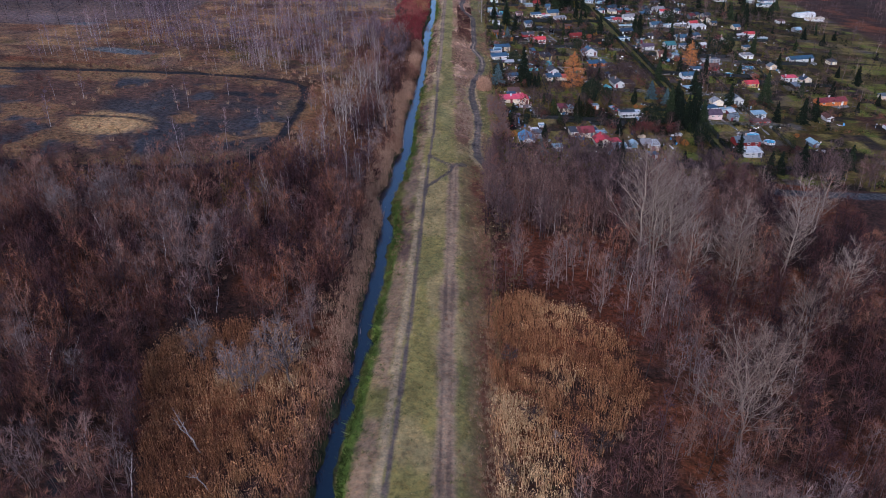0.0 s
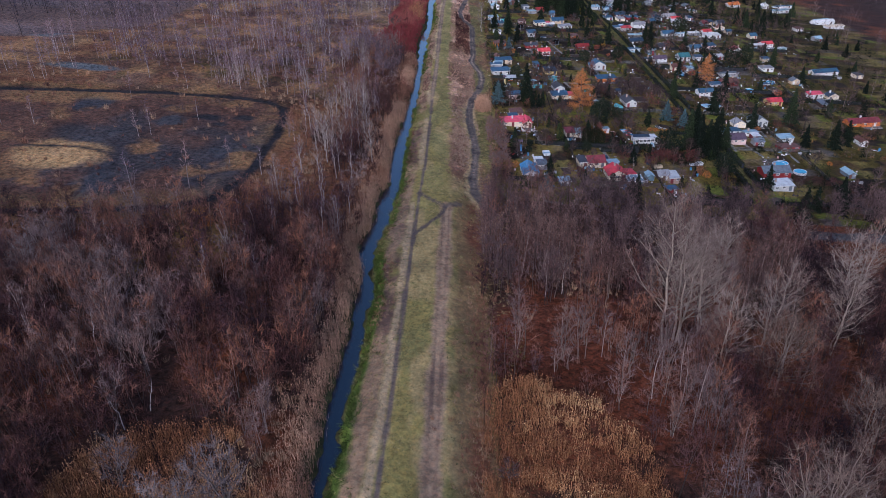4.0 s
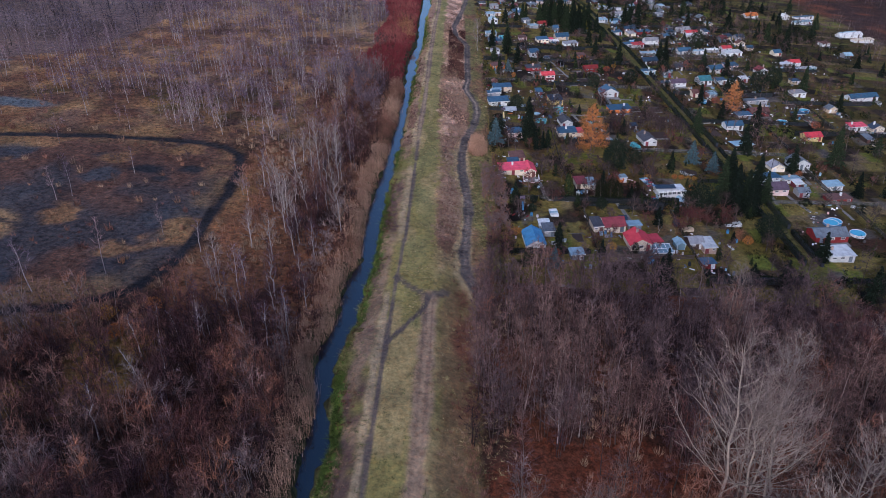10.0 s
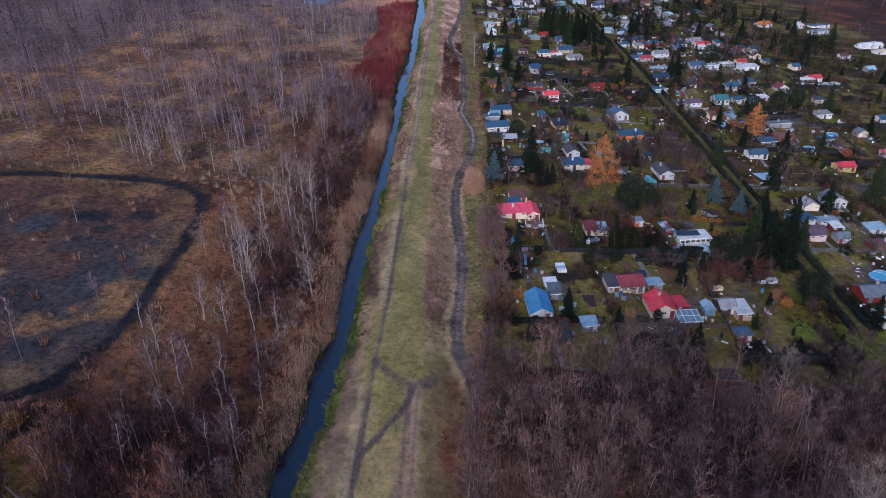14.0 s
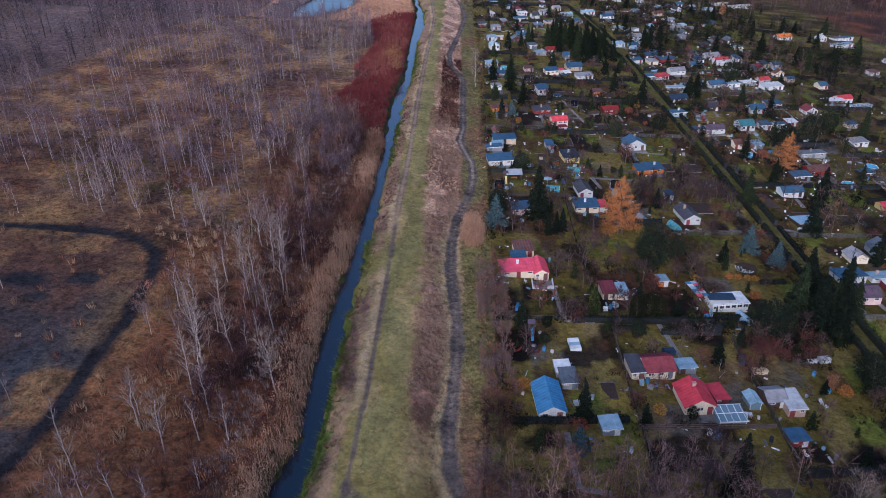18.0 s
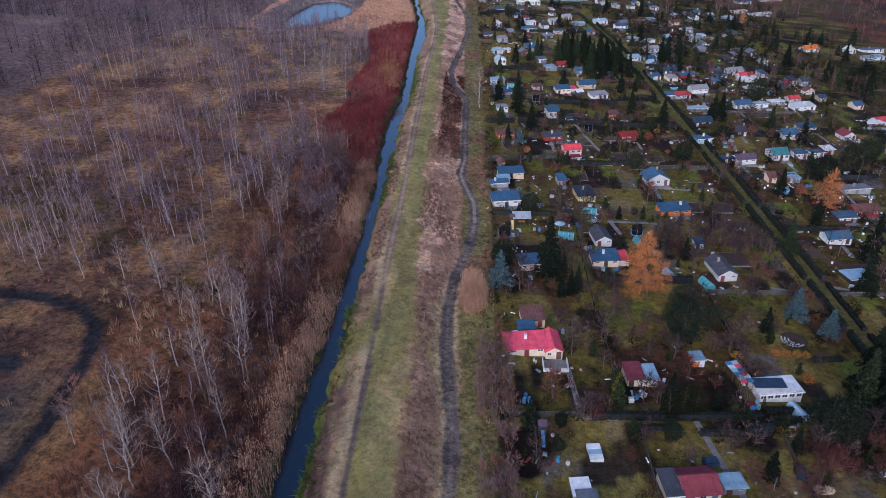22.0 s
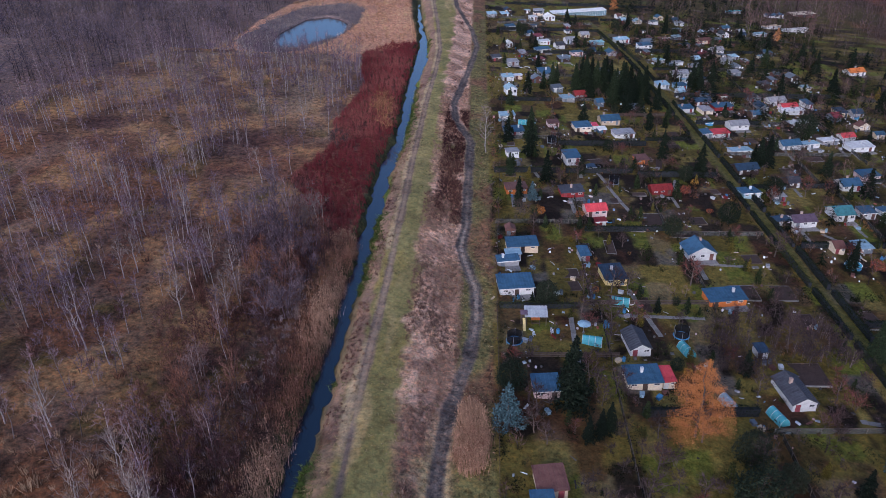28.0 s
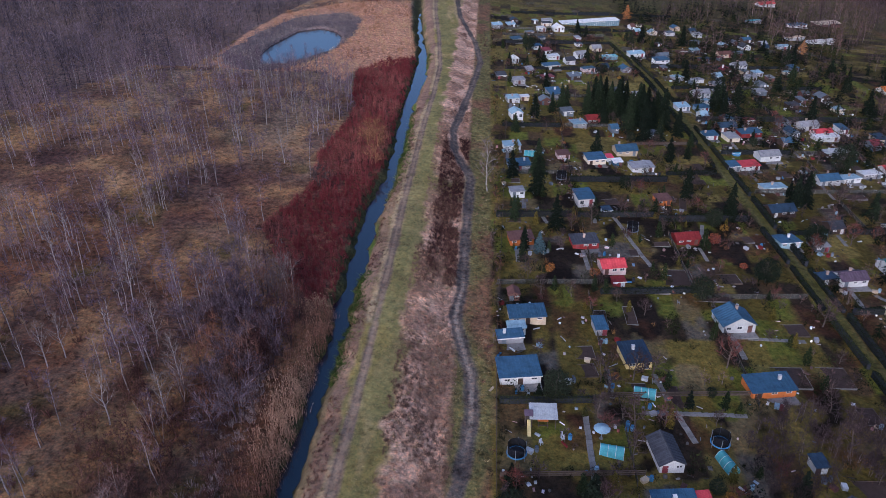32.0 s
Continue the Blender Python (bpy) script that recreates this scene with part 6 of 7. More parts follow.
def trampoline(x, y, col):
    ob = thing("trampoline", x, y, 20, "round trampoline with %s rim and black net" % ("blue" if col == "blue" else "dark"), "trampoline", "trampolines")
    FOOT.append((x - 2, y - 2, x + 2, y + 2))
    bm = bmesh.new()
    disc(bm, 1.25, 0.66, 0.70)
    part("mat", bm, WALLS["dark"], ob, "black jumping mat")
    bm = bmesh.new()
    ring(bm, 1.36, 0.72, 0.13)
    part("rim", bm, WALLS["azure" if col == "blue" else "slate"], ob)
    bm = bmesh.new()
    for i in range(20):
        a, c = 6.2832 * i / 20, 6.2832 * (i + 1) / 20
        bm.faces.new([bm.verts.new(p) for p in ((1.28 * math.cos(a), 1.28 * math.sin(a), 0.75), (1.28 * math.cos(c), 1.28 * math.sin(c), 0.75), (1.32 * math.cos(c), 1.32 * math.sin(c), 2.3), (1.32 * math.cos(a), 1.32 * math.sin(a), 2.3))])
    part("net", bm, NET, ob, "black safety net")
    for i in range(6):
        a = 6.2832 * i / 6
        px, py = 1.42 * math.cos(a), 1.42 * math.sin(a)
        part("leg", boxes((px - 0.03, py - 0.03, -0.1, px + 0.03, py + 0.03, 2.35)), STEEL, ob)


def pool(x, y, col):
    r = 1.8 if x > 95 else 1.4
    ob = thing("garden_pool", x, y, 0, "round above-ground pool with blue water" if col != "white" else "round white-rimmed above-ground pool", "pool", "garden pools")
    FOOT.append((x - 2, y - 2, x + 2, y + 2))
    bm = bmesh.new()
    disc(bm, r, -0.2, 0.72, 24)
    part("wall", bm, WALLS["white" if col == "white" else "azure"], ob)
    bm = bmesh.new()
    disc(bm, r - 0.1, 0.70, 0.74, 24)
    part("water", bm, POOL, ob)
    bm = bmesh.new()
    ring(bm, r, 0.74, 0.07, 24)
    part("rim", bm, TRIM, ob)


def tunnel(x, y, col):
    """A low foil tunnel on hoops."""
    ob = thing("foil_tunnel", x, y, 18 if x > 50 else 78, "arched %s foil greenhouse tunnel" % ("turquoise" if col == "turquoise" else "pale blue"), "greenhouse", "foil tunnels")
    FOOT.append((x - 2.2, y - 2.2, x + 2.2, y + 2.2))
    r, ln = 0.95, 1.7
    bm = bmesh.new()
    prof = [(r * math.cos(a), -0.1 + 1.5 * math.sin(a)) for a in np.linspace(0, 3.1416, 11)]
    fr = [bm.verts.new((px, -ln, pz)) for px, pz in prof]
    bk = [bm.verts.new((px, ln, pz)) for px, pz in prof]
    for i in range(10):
        bm.faces.new((fr[i], fr[i + 1], bk[i + 1], bk[i]))
    bm.faces.new(fr[::-1])
    bm.faces.new(bk)
    part("cover", bm, WALLS["turquoise" if col == "turquoise" else "sky"], ob)
    for v in (-ln, -0.55, 0.55, ln):
        bm = bmesh.new()
        for (ax, az), (bx, bz) in zip(prof[:-1], prof[1:]):
            q = [bm.verts.new(p) for p in ((ax * 1.02, v - 0.03, az * 1.02), (bx * 1.02, v - 0.03, bz * 1.02), (bx * 1.02, v + 0.03, bz * 1.02), (ax * 1.02, v + 0.03, az * 1.02))]
            bm.faces.new(q)
        part("hoop", bm, TRIM, ob)


def parasol(x, y, col):
    ob = thing("parasol", x, y, 0, "open pale blue garden parasol", "parasol")
    bm = bmesh.new()
    disc(bm, 0.04, 0, 2.3, 8)
    part("pole", bm, STEEL, ob)
    bm = bmesh.new()
    disc(bm, 1.25, 1.95, 2.4, 10, 0.08)
    part("canopy", bm, WALLS["sky"], ob)
    bm = bmesh.new()
    disc(bm, 0.3, -0.05, 0.1, 12)
    part("base", bm, CONCRETE, ob)


def slide(x, y, col):
    ob = thing("play_slide", x, y, 0, "children's slide with %s chute and wooden tower" % col, "slide")
    FOOT.append((x - 1, y - 1.5, x + 1, y + 2.5))
    part("chute", slab((-0.25, -1.3, 0.1), (0.25, -1.3, 0.1), (0.25, 0.9, 1.35), (-0.25, 0.9, 1.35), 0.06), WALLS["yellow" if col == "yellow" else "azure"], ob)
    for sx in (-0.5, 0.5):
        for sy in (0.95, 1.75):
            part("post", boxes((sx - 0.05, sy - 0.05, -0.1, sx + 0.05, sy + 0.05, 2.2)), TIMBER, ob)
    part("platform", boxes((-0.5, 0.95, 1.25, 0.5, 1.75, 1.33)), TIMBER, ob)
    part("canopy", slab((-0.65, 0.8, 2.15), (0.65, 0.8, 2.15), (0.65, 1.9, 2.45), (-0.65, 1.9, 2.45), 0.05), WALLS["plum"], ob)


def pergola(x, y, col):
    ob = thing("pergola", x, y, 0, "open pergola with a pale translucent sheet roof", "pergola")
    FOOT.append((x - 2.4, y - 0.5, x + 2.4, y + 3.5))
    for sx in (-1.8, 1.8):
        for sy in (0.1, 2.6):
            part("post", boxes((sx - 0.06, sy - 0.06, -0.1, sx + 0.06, sy + 0.06, 2.15)), TIMBER, ob)
    part("roof", slab((-2.1, -0.3, 2.1), (2.1, -0.3, 2.1), (2.1, 3.0, 2.4), (-2.1, 3.0, 2.4), 0.06, 8), ROOFS["pale"], ob)
    tb = thing("garden_table", x, y + 1.0, 0, "wooden garden table under the pergola", "table")
    part("tabletop", boxes((-0.8, -0.4, 0.70, 0.8, 0.4, 0.75)), WALLS["orange"], tb)
    for sx in (-0.7, 0.7):
        for sy in (-0.32, 0.32):
            part("leg", boxes((sx - 0.04, sy - 0.04, -0.05, sx + 0.04, sy + 0.04, 0.70)), TIMBER, tb)
    for sy in (-0.75, 0.75):
        bn = thing("garden_bench", x, y + 1.0 + sy, 0, "plain wooden bench beside the garden table", "bench", "pergola benches")
        part("seat", boxes((-0.8, -0.14, 0.40, 0.8, 0.14, 0.45)), TIMBER, bn)
        for sx in (-0.65, 0.65):
            part("leg", boxes((sx - 0.04, -0.12, -0.05, sx + 0.04, 0.12, 0.40)), TIMBER, bn)


def whitetable(x, y, col):
    ob = thing("tarpaulin_stack", x, y, 4, "stack of boards under a white and blue tarpaulin", "stack")
    for k, (a, b) in enumerate(((-1.2, -0.2), (-0.2, 0.8), (0.8, 1.9))):
        part("tarpaulin", boxes((-0.95, a, -0.1, 0.95, b - 0.04, 0.55 + 0.05 * k)), WALLS["white"] if k != 1 else WALLS["sky"], ob)


def bedstones(x, y, col):
    """Curved rows of pale stones in a flower bed."""
    ob = thing("rockery", x, y, 0, "flower bed with curved rows of pale stones", "flower bed")
    bm = bmesh.new()
    disc(bm, 2.6, -0.1, 0.12, 22)
    part("soil", bm, WALLS["darkwood"], ob)
    bm = boxes((-0.18, -0.12, 0, 0.18, 0.12, 0.16))
    stone = bpy.data.meshes.new("stone")
    bm.to_mesh(stone)
    bm.free()
    stone.materials.append(WALLS["pale"])
    for r in (0.8, 1.4, 2.0):
        for k in range(int(r * 6)):
            a = 2.6 + 3.0 * k / (r * 6)
            s = part("stone", stone, None, ob)
            s.matrix_basis = pose(r * math.cos(a), r * math.sin(a), 0.1, 0, 0, math.degrees(a) + 90)


def barrel(x, y, col):
    ob = thing("water_barrel", x, y, 0, "%s plastic rain barrel in a garden" % WORDS.get(col, col), "barrel", "rain barrels")
    bm = bmesh.new()
    disc(bm, 0.29, -0.05, 0.45, 14, 0.33)
    part("drum", bm, WALLS[col], ob)
    bm = bmesh.new()
    disc(bm, 0.33, 0.45, 0.9, 14, 0.28)
    part("drum_top", bm, WALLS[col], ob)
    bm = bmesh.new()
    ring(bm, 0.29, 0.9, 0.025, 14)
    part("rim", bm, WALLS["dark"], ob)


def barrels(x, y, col):
    for dx, dy in ((0, 0), (0.8, 0.2), (0.3, 0.9)):
        barrel(x + dx, y + dy, "azure")


def bed(x, y, w, d, turn=0):
    ob = thing("vegetable_bed", x, y, turn, "dug vegetable bed with a board edging", "garden bed", "vegetable beds")
    part("soil", boxes((-w / 2, -d / 2, -0.2, w / 2, d / 2, 0.07)), WALLS["darkwood"], ob)
    for a in ((-w / 2 - 0.06, -d / 2 - 0.06, w / 2 + 0.06, -d / 2), (-w / 2 - 0.06, d / 2, w / 2 + 0.06, d / 2 + 0.06), (-w / 2 - 0.06, -d / 2, -w / 2, d / 2), (w / 2, -d / 2, w / 2 + 0.06, d / 2)):
        part("board", boxes((a[0], a[1], -0.2, a[2], a[3], 0.16)), TIMBER if hr.random() < 0.6 else CONCRETE, ob)


def slabs_path(x0, y0, x1, y1, w=0.9):
    """A path of concrete slabs."""
    ln = math.hypot((x1 - x0) * EAST, (y1 - y0) * NORTH)
    turn = math.degrees(math.atan2((y1 - y0) * NORTH, (x1 - x0) * EAST)) - 90
    ob = thing("slab_path", x0, y0, turn, "garden path of grey concrete slabs", "path", "slab paths", z=0.0)
    n = max(1, int(ln / 1.0))
    bm = boxes((-w / 2, 0.02, -0.3, w / 2, ln / n - 0.02, 0.10))
    me = bpy.data.meshes.new("slab")
    bm.to_mesh(me)
    bm.free()
    me.materials.append(CONCRETE)
    for i in range(n):
        s = part("slab", me, None, ob)
        mid = (i + 0.5) / n
        s.location = (hr.uniform(-0.03, 0.03), i * ln / n, float(height(x0 + (x1 - x0) * mid, y0 + (y1 - y0) * mid)))


POST = bpy.data.meshes.new("post")
bm = boxes((-0.045, -0.045, -0.4, 0.045, 0.045, 1.3))
bm.to_mesh(POST)
bm.free()
POST.materials.append(TIMBER)
WIRE, t, b = material("wire_mesh_fence", 0.6)
b.inputs["Base Color"].default_value = (0.10, 0.10, 0.095, 1)
b.inputs["Alpha"].default_value = 0.45


def fall_of(x0, y0, x1, y1, ln):
    return -math.degrees(math.atan2(float(height(x1, y1) - height(x0, y0)), ln))


def fence(x0, y0, x1, y1, boards=False):
    ln = math.hypot((x1 - x0) * EAST, (y1 - y0) * NORTH)
    turn = math.degrees(math.atan2((y1 - y0) * NORTH, (x1 - x0) * EAST))
    ob = thing("fence", x0, y0, turn, "low garden fence with timber posts and %s" % ("dark boards" if boards else "wire mesh"), "fence", "garden fences", z=float(height(x0, y0)), pitch=fall_of(x0, y0, x1, y1, ln))
    n = max(2, int(ln / 3.4))
    for i in range(n + 1):
        part("post", POST, None, ob).location = (i * ln / n, 0, 0)
    if boards:
        for z in (0.25, 0.6, 0.95):
            part("board", boxes((0, -0.06, z, ln, -0.03, z + 0.26)), TIMBER, ob)
    else:
        part("mesh", boxes((0, -0.02, 0.05, ln, -0.01, 1.15)), WIRE, ob, "grey wire mesh")
        part("rail", boxes((0, -0.035, 1.15, ln, 0.035, 1.22)), TIMBER, ob)


def hedge(x0, y0, x1, y1, h, w=0.9):
    ln = math.hypot((x1 - x0) * EAST, (y1 - y0) * NORTH)
    turn = math.degrees(math.atan2((y1 - y0) * NORTH, (x1 - x0) * EAST))
    ob = thing("hedge", x0, y0, turn, "clipped dark evergreen hedge between garden plots", "hedge", "hedges", z=float(height(x0, y0)), pitch=fall_of(x0, y0, x1, y1, ln))
    rng = rs(int(x0 * 7 + y0 * 13) % 9999)
    n = int(ln * 120)
    p = rng.uniform(-1, 1, (n, 3))
    face = rng.randint(3, size=n)
    k = np.arange(n)
    p[k, np.where(face == 0, 2, 1)] = np.where(face == 0, 1.0, np.sign(rng.normal(size=n)))
    top = h * (0.85 + 0.3 * vnoise(k * 0 + 0.5 + p[:, 0] * ln, k * 0 + x0, 1.6, 77))
    q = np.stack([(p[:, 0] + 1) / 2 * ln, p[:, 1] * w / 2 * rng.uniform(0.8, 1.1, n), np.where(face == 0, top, (p[:, 2] + 1) / 2 * top)], 1)
    v, f = leaves(int(x0) % 97, q, 0.19)
    part("foliage", mesh_of("foliage", v, f, [HEDGE]), None, ob)
    # solid near-black filler: the shade behind the leaves, put in as colour
    part("core", boxes((0.1, -w * 0.38, -0.2, ln - 0.1, w * 0.38, h * 0.85)), WALLS["dark"], ob, "near-black box standing for the hedge's shaded inside")





# ---------- additions to single houses ----------
def roof_panels(x, y):
    """The hall's dark blue roof field and the lean-to of coloured sheets beside it."""
    ob = thing("lean_to", x - 4.6, y + 1.6, 12, "narrow lean-to roofed with red, white and blue sheets", "shed")
    cols = ("pinkroof", "azure", "sky", "white", "azure", "pinkroof", "sky", "azure", "white", "pinkroof", "azure", "sky")
    for i, col in enumerate(cols):
        a, b = i % 2, i // 2
        part("sheet", boxes((-1.1 + a * 1.1, b * 0.95, 1.95 + 0.01 * a, -0.03 + a * 1.1, b * 0.95 + 0.93, 2.0 + 0.01 * a)), ROOFS[col], ob)
    for sx in (-1.0, 1.0):
        for sy in (0.1, 2.8, 5.5):
            part("post", boxes((sx - 0.06, sy - 0.06, -0.4, sx + 0.06, sy + 0.06, 1.95)), TIMBER, ob)


def terrace(x, y):
    """White balustraded terrace with steps before the red-roofed house."""
    ob = thing("terrace", x, y, 0, "pale stone terrace with white balustrade and steps", "terrace")
    FOOT.append((x - 2.5, y - 4, x + 2.5, y))
    part("deck", boxes((-2.1, -3.4, -0.5, 2.1, -0.3, 0.25)), CONCRETE, ob)
    for a in ((-2.1, -3.4, -1.95, -0.4), (1.95, -3.4, 2.1, -0.4), (-1.95, -3.4, -0.8, -3.25), (0.8, -3.4, 1.95, -3.25)):
        part("balustrade", boxes((a[0], a[1], 0.25, a[2], a[3], 0.95)), WALLS["white"], ob)
    for i in range(3):
        part("step", boxes((-0.75, -3.8 - 0.35 * i, -0.5, 0.75, -3.42 - 0.35 * i, 0.12 - 0.14 * i)), WALLS["pink"], ob)


roof_panels(63.6, 183.0)
hall_roof = thing("roof_sheet", 62.2, 183.6, 0, "dark blue roofing sheet lying on the flat white roof", "roofing", z=float(height(63.6, 183.0)) + 2.36)
part("sheet", boxes((-2.6, 0, 0, 2.6, 2.5, 0.06)), ROOFS["navy"], hall_roof)
terrace(29.0, 187.9)

trampoline(22.8, 222.9, "blue")
trampoline(51.9, 228.1, "blue")
trampoline(50.7, 283.9, "dark")
trampoline(37.3, 305.8, "dark")
pool(96.6, 256.4, "blue")
pool(90.5, 332.8, "teal")
pool(100.9, 176.6, "blue")
pool(103.8, 171.7, "white")
tunnel(51.9, 224.9, "turquoise")
tunnel(43.0, 236.3, "turquoise")
tunnel(36.0, 224.9, "turquoise")
tunnel(65.3, 180.8, "pale")
tunnel(61.9, 212.0, "turquoise")
tunnel(55.1, 213.6, "pale")
tunnel(30.2, 318.4, "turquoise")
pool(118.3, 241.6, "blue")
pool(132.5, 255.1, "blue")
pool(99.7, 175.9, "blue")
parasol(34.9, 227.2, "pale")
slide(24.7, 227.4, "yellow")
slide(25.5, 171.8, "blue")
pergola(26.8, 228.0, "white")
whitetable(32.5, 170.1, "white")
bedstones(72.4, 197.7, "grey")
barrels(49.9, 153.2, "blue")
barrels(38.9, 229.1, "blue")
barrels(23.4, 178.4, "blue")
SPRUCE_TREE.plant(30.6, 210.3, 1.15)
SPRUCE_TREE.plant(34.2, 205.6, 0.45)
SPRUCE_TREE.plant(35.6, 206.5, 0.50)
SPRUCE_TREE.plant(32.3, 204.6, 0.42)
SPRUCE_TREE.plant(30.7, 297.4, 0.87)
SPRUCE_TREE.plant(67.7, 302.4, 0.75)
SPRUCE_TREE.plant(51.1, 359.3, 0.66)
SPRUCE_TREE.plant(56.5, 358.2, 0.99)
SPRUCE_TREE.plant(59.7, 352.7, 1.08)
SPRUCE_TREE.plant(61.1, 342.2, 1.06)
SPRUCE_TREE.plant(64.2, 334.6, 1.08)
SPRUCE_TREE.plant(71.4, 351.4, 0.95)
SPRUCE_TREE.plant(68.5, 362.8, 0.65)
SPRUCE_TREE.plant(42.2, 354.1, 0.80)
SPRUCE_TREE.plant(101.3, 365.6, 1.05)
SPRUCE_TREE.plant(96.5, 362.4, 0.80)
SPRUCE_TREE.plant(33.6, 281.8, 0.76)
SPRUCE_TREE.plant(24.6, 284.4, 0.52)
SPRUCE_TREE.plant(26.3, 272.9, 0.50)
BLUE_TREE.plant(29.3, 272.4, 0.78)
PINE_TREE.plant(35.3, 419.1, 1.24)
THUJA_TREE.plant(33.9, 351.9, 1.62)
THUJA_TREE.plant(32.2, 353.5, 1.36)
SPRUCE_TREE.plant(39.0, 375.2, 0.57)
PINE_TREE.plant(52.1, 195.1, 1.51)
PINE_TREE.plant(58.5, 199.8, 0.83)
for px, py, s in ((44.8, 177.9, 1.0), (47.4, 179.4, 1.05), (49.3, 179.7, 0.85), (53.8, 185.6, 0.46), (55.4, 185.5, 0.46), (47.7, 156.4, 0.5)):
    DOME_TREE.plant(px, py, s)
THUJA_TREE.plant(54.8, 178.2, 0.72)
THUJA_TREE.plant(56.7, 178.4, 0.72)
PINE_TREE.plant(54.6, 203.2, 1.15)
THUJA_TREE.plant(37.2, 178.6, 1.7)
THUJA_TREE.plant(37.6, 180.4, 1.5)
THUJA_TREE.plant(37.3, 182.0, 1.3)
BLUE_TREE.plant(75.5, 203.9, 1.11)
BLUE_TREE.plant(79.7, 199.6, 0.97)
BLUE_TREE.plant(29.7, 149.3, 0.81)
SPRUCE_TREE.plant(31.3, 154.9, 0.63)
SPRUCE_TREE.plant(51.6, 147.8, 0.65)
PINE_TREE.plant(67.3, 175.3, 1.56)
SPRUCE_TREE.plant(77.8, 184.0, 1.08)
SPRUCE_TREE.plant(77.2, 178.6, 1.09)
SPRUCE_TREE.plant(80.7, 177.3, 1.05)
SPRUCE_TREE.plant(87.0, 183.8, 0.78)
PINE_TREE.plant(79.9, 165.5, 1.30)
PINE_TREE.plant(29.1, 234.0, 0.96)
PINE_TREE.plant(59.4, 262.0, 0.91)
PINE_TREE.plant(74.5, 269.6, 1.07)
PINE_TREE.plant(70.3, 289.8, 0.88)
SPRUCE_TREE.plant(75.9, 294.8, 0.80)
SPRUCE_TREE.plant(97.5, 304.2, 0.84)
PINE_TREE.plant(91.3, 285.3, 1.08)
PINE_TREE.plant(119.0, 328.6, 1.48)
SPRUCE_TREE.plant(131.1, 388.7, 0.53)
SPRUCE_TREE.plant(162.6, 416.7, 0.68)
SPRUCE_TREE.plant(164.1, 415.0, 0.66)
LARCH_TREE.plant(48.0, 207.2, 1.6)
LARCH_TREE.plant(104.0, 248.4, 1.30)
LARCH_TREE.plant(90.0, 493.4, 0.91)
LARCH_TREE.plant(164.3, 457.1, 0.79)
PINE_TREE.plant(21.7, 212.5, 1.05)
BLUE_TREE.plant(21.1, 205.8, 1.24)
SPRUCE_TREE.plant(95.6, 255.1, 0.65)
PINE_TREE.plant(110.8, 263.6, 1.53)
PINE_TREE.plant(123.1, 272.3, 1.59)
PINE_TREE.plant(132.9, 281.0, 1.49)
SPRUCE_TREE.plant(97.2, 239.9, 0.61)
SPRUCE_TREE.plant(84.7, 227.0, 0.78)
SPRUCE_TREE.plant(49.1, 143.8, 0.72)
SPRUCE_TREE.plant(75.4, 182.2, 1.09)
SPRUCE_TREE.plant(77.8, 180.2, 1.01)
SPRUCE_TREE.plant(85.0, 184.7, 1.11)
SPRUCE_TREE.plant(45.2, 179.2, 0.64)
SPRUCE_TREE.plant(144.4, 279.9, 0.87)
SPRUCE_TREE.plant(163.5, 336.2, 1.16)
SPRUCE_TREE.plant(31.5, 307.8, 0.85)
SPRUCE_TREE.plant(102.3, 226.1, 1.02)
SPRUCE_TREE.plant(78.7, 186.5, 1.14)
SPRUCE_TREE.plant(80.3, 179.7, 0.94)
SPRUCE_TREE.plant(119.2, 210.5, 1.07)
SPRUCE_TREE.plant(114.8, 191.3, 0.64)
SPRUCE_TREE.plant(53.7, 353.4, 1.14)
SPRUCE_TREE.plant(59.5, 352.7, 1.10)
SPRUCE_TREE.plant(65.6, 346.5, 1.19)
SPRUCE_TREE.plant(72.5, 346.2, 1.15)


# plot lines: the cross hedges and fences between the rows of gardens
for x0, x1, y0, kind in ((20.5, 39, 153.4, 0), (39, 60, 153.8, 1), (60, 82, 148, 2), (20.5, 38, 175.5, 0), (33, 60, 176.3, 2), (60, 82, 180.5, 2), (20.5, 40, 219.3, 1), (41, 60, 210.0, 0), (60, 82, 209, 0), (36, 60, 234.8, 1), (20.5, 36, 231.8, 0),
                         (60, 81, 262, 0), (40, 62, 260.8, 2), (20.5, 40, 260.5, 0), (20.5, 58, 285.0, 0), (58, 81, 290, 2), (39, 66, 305.5, 2), (66, 81, 315, 0), (22, 39, 306, 0), (23, 60, 337, 0), (60, 80, 332, 1), (24, 60, 362, 0), (25, 78, 392, 2),
                         (26, 74, 428, 2), (25, 72, 440, 0), (88, 112, 152, 2), (88, 118, 184, 0), (88, 112, 212, 0), (88, 128, 262, 2), (88, 128, 236, 0), (88, 118, 290, 0), (87, 128, 309, 0), (86, 132, 332, 0), (86, 150, 357, 2), (86, 150, 388, 0),
                         (84, 150, 412, 2), (118, 160, 232, 2), (128, 165, 262, 2), (125, 165, 300, 2), (24, 96, 450, 0), (30, 118, 484, 2)):
    n = max(1, round((x1 - x0) / 19))
    for i in range(n):
        a, c = x0 + (x1 - x0) * i / n, x0 + (x1 - x0) * (i + 1) / n
        k = float(skew(y0))
        if kind == 2 or (kind == 0 and hr.random() < 0.4):
            hedge(a, y0 + k * (a - x0), c - 0.8, y0 + k * (c - x0), hr.uniform(1.0, 1.9))
        else:
            fence(a, y0 + k * (a - x0), c, y0 + k * (c - x0), kind == 1)
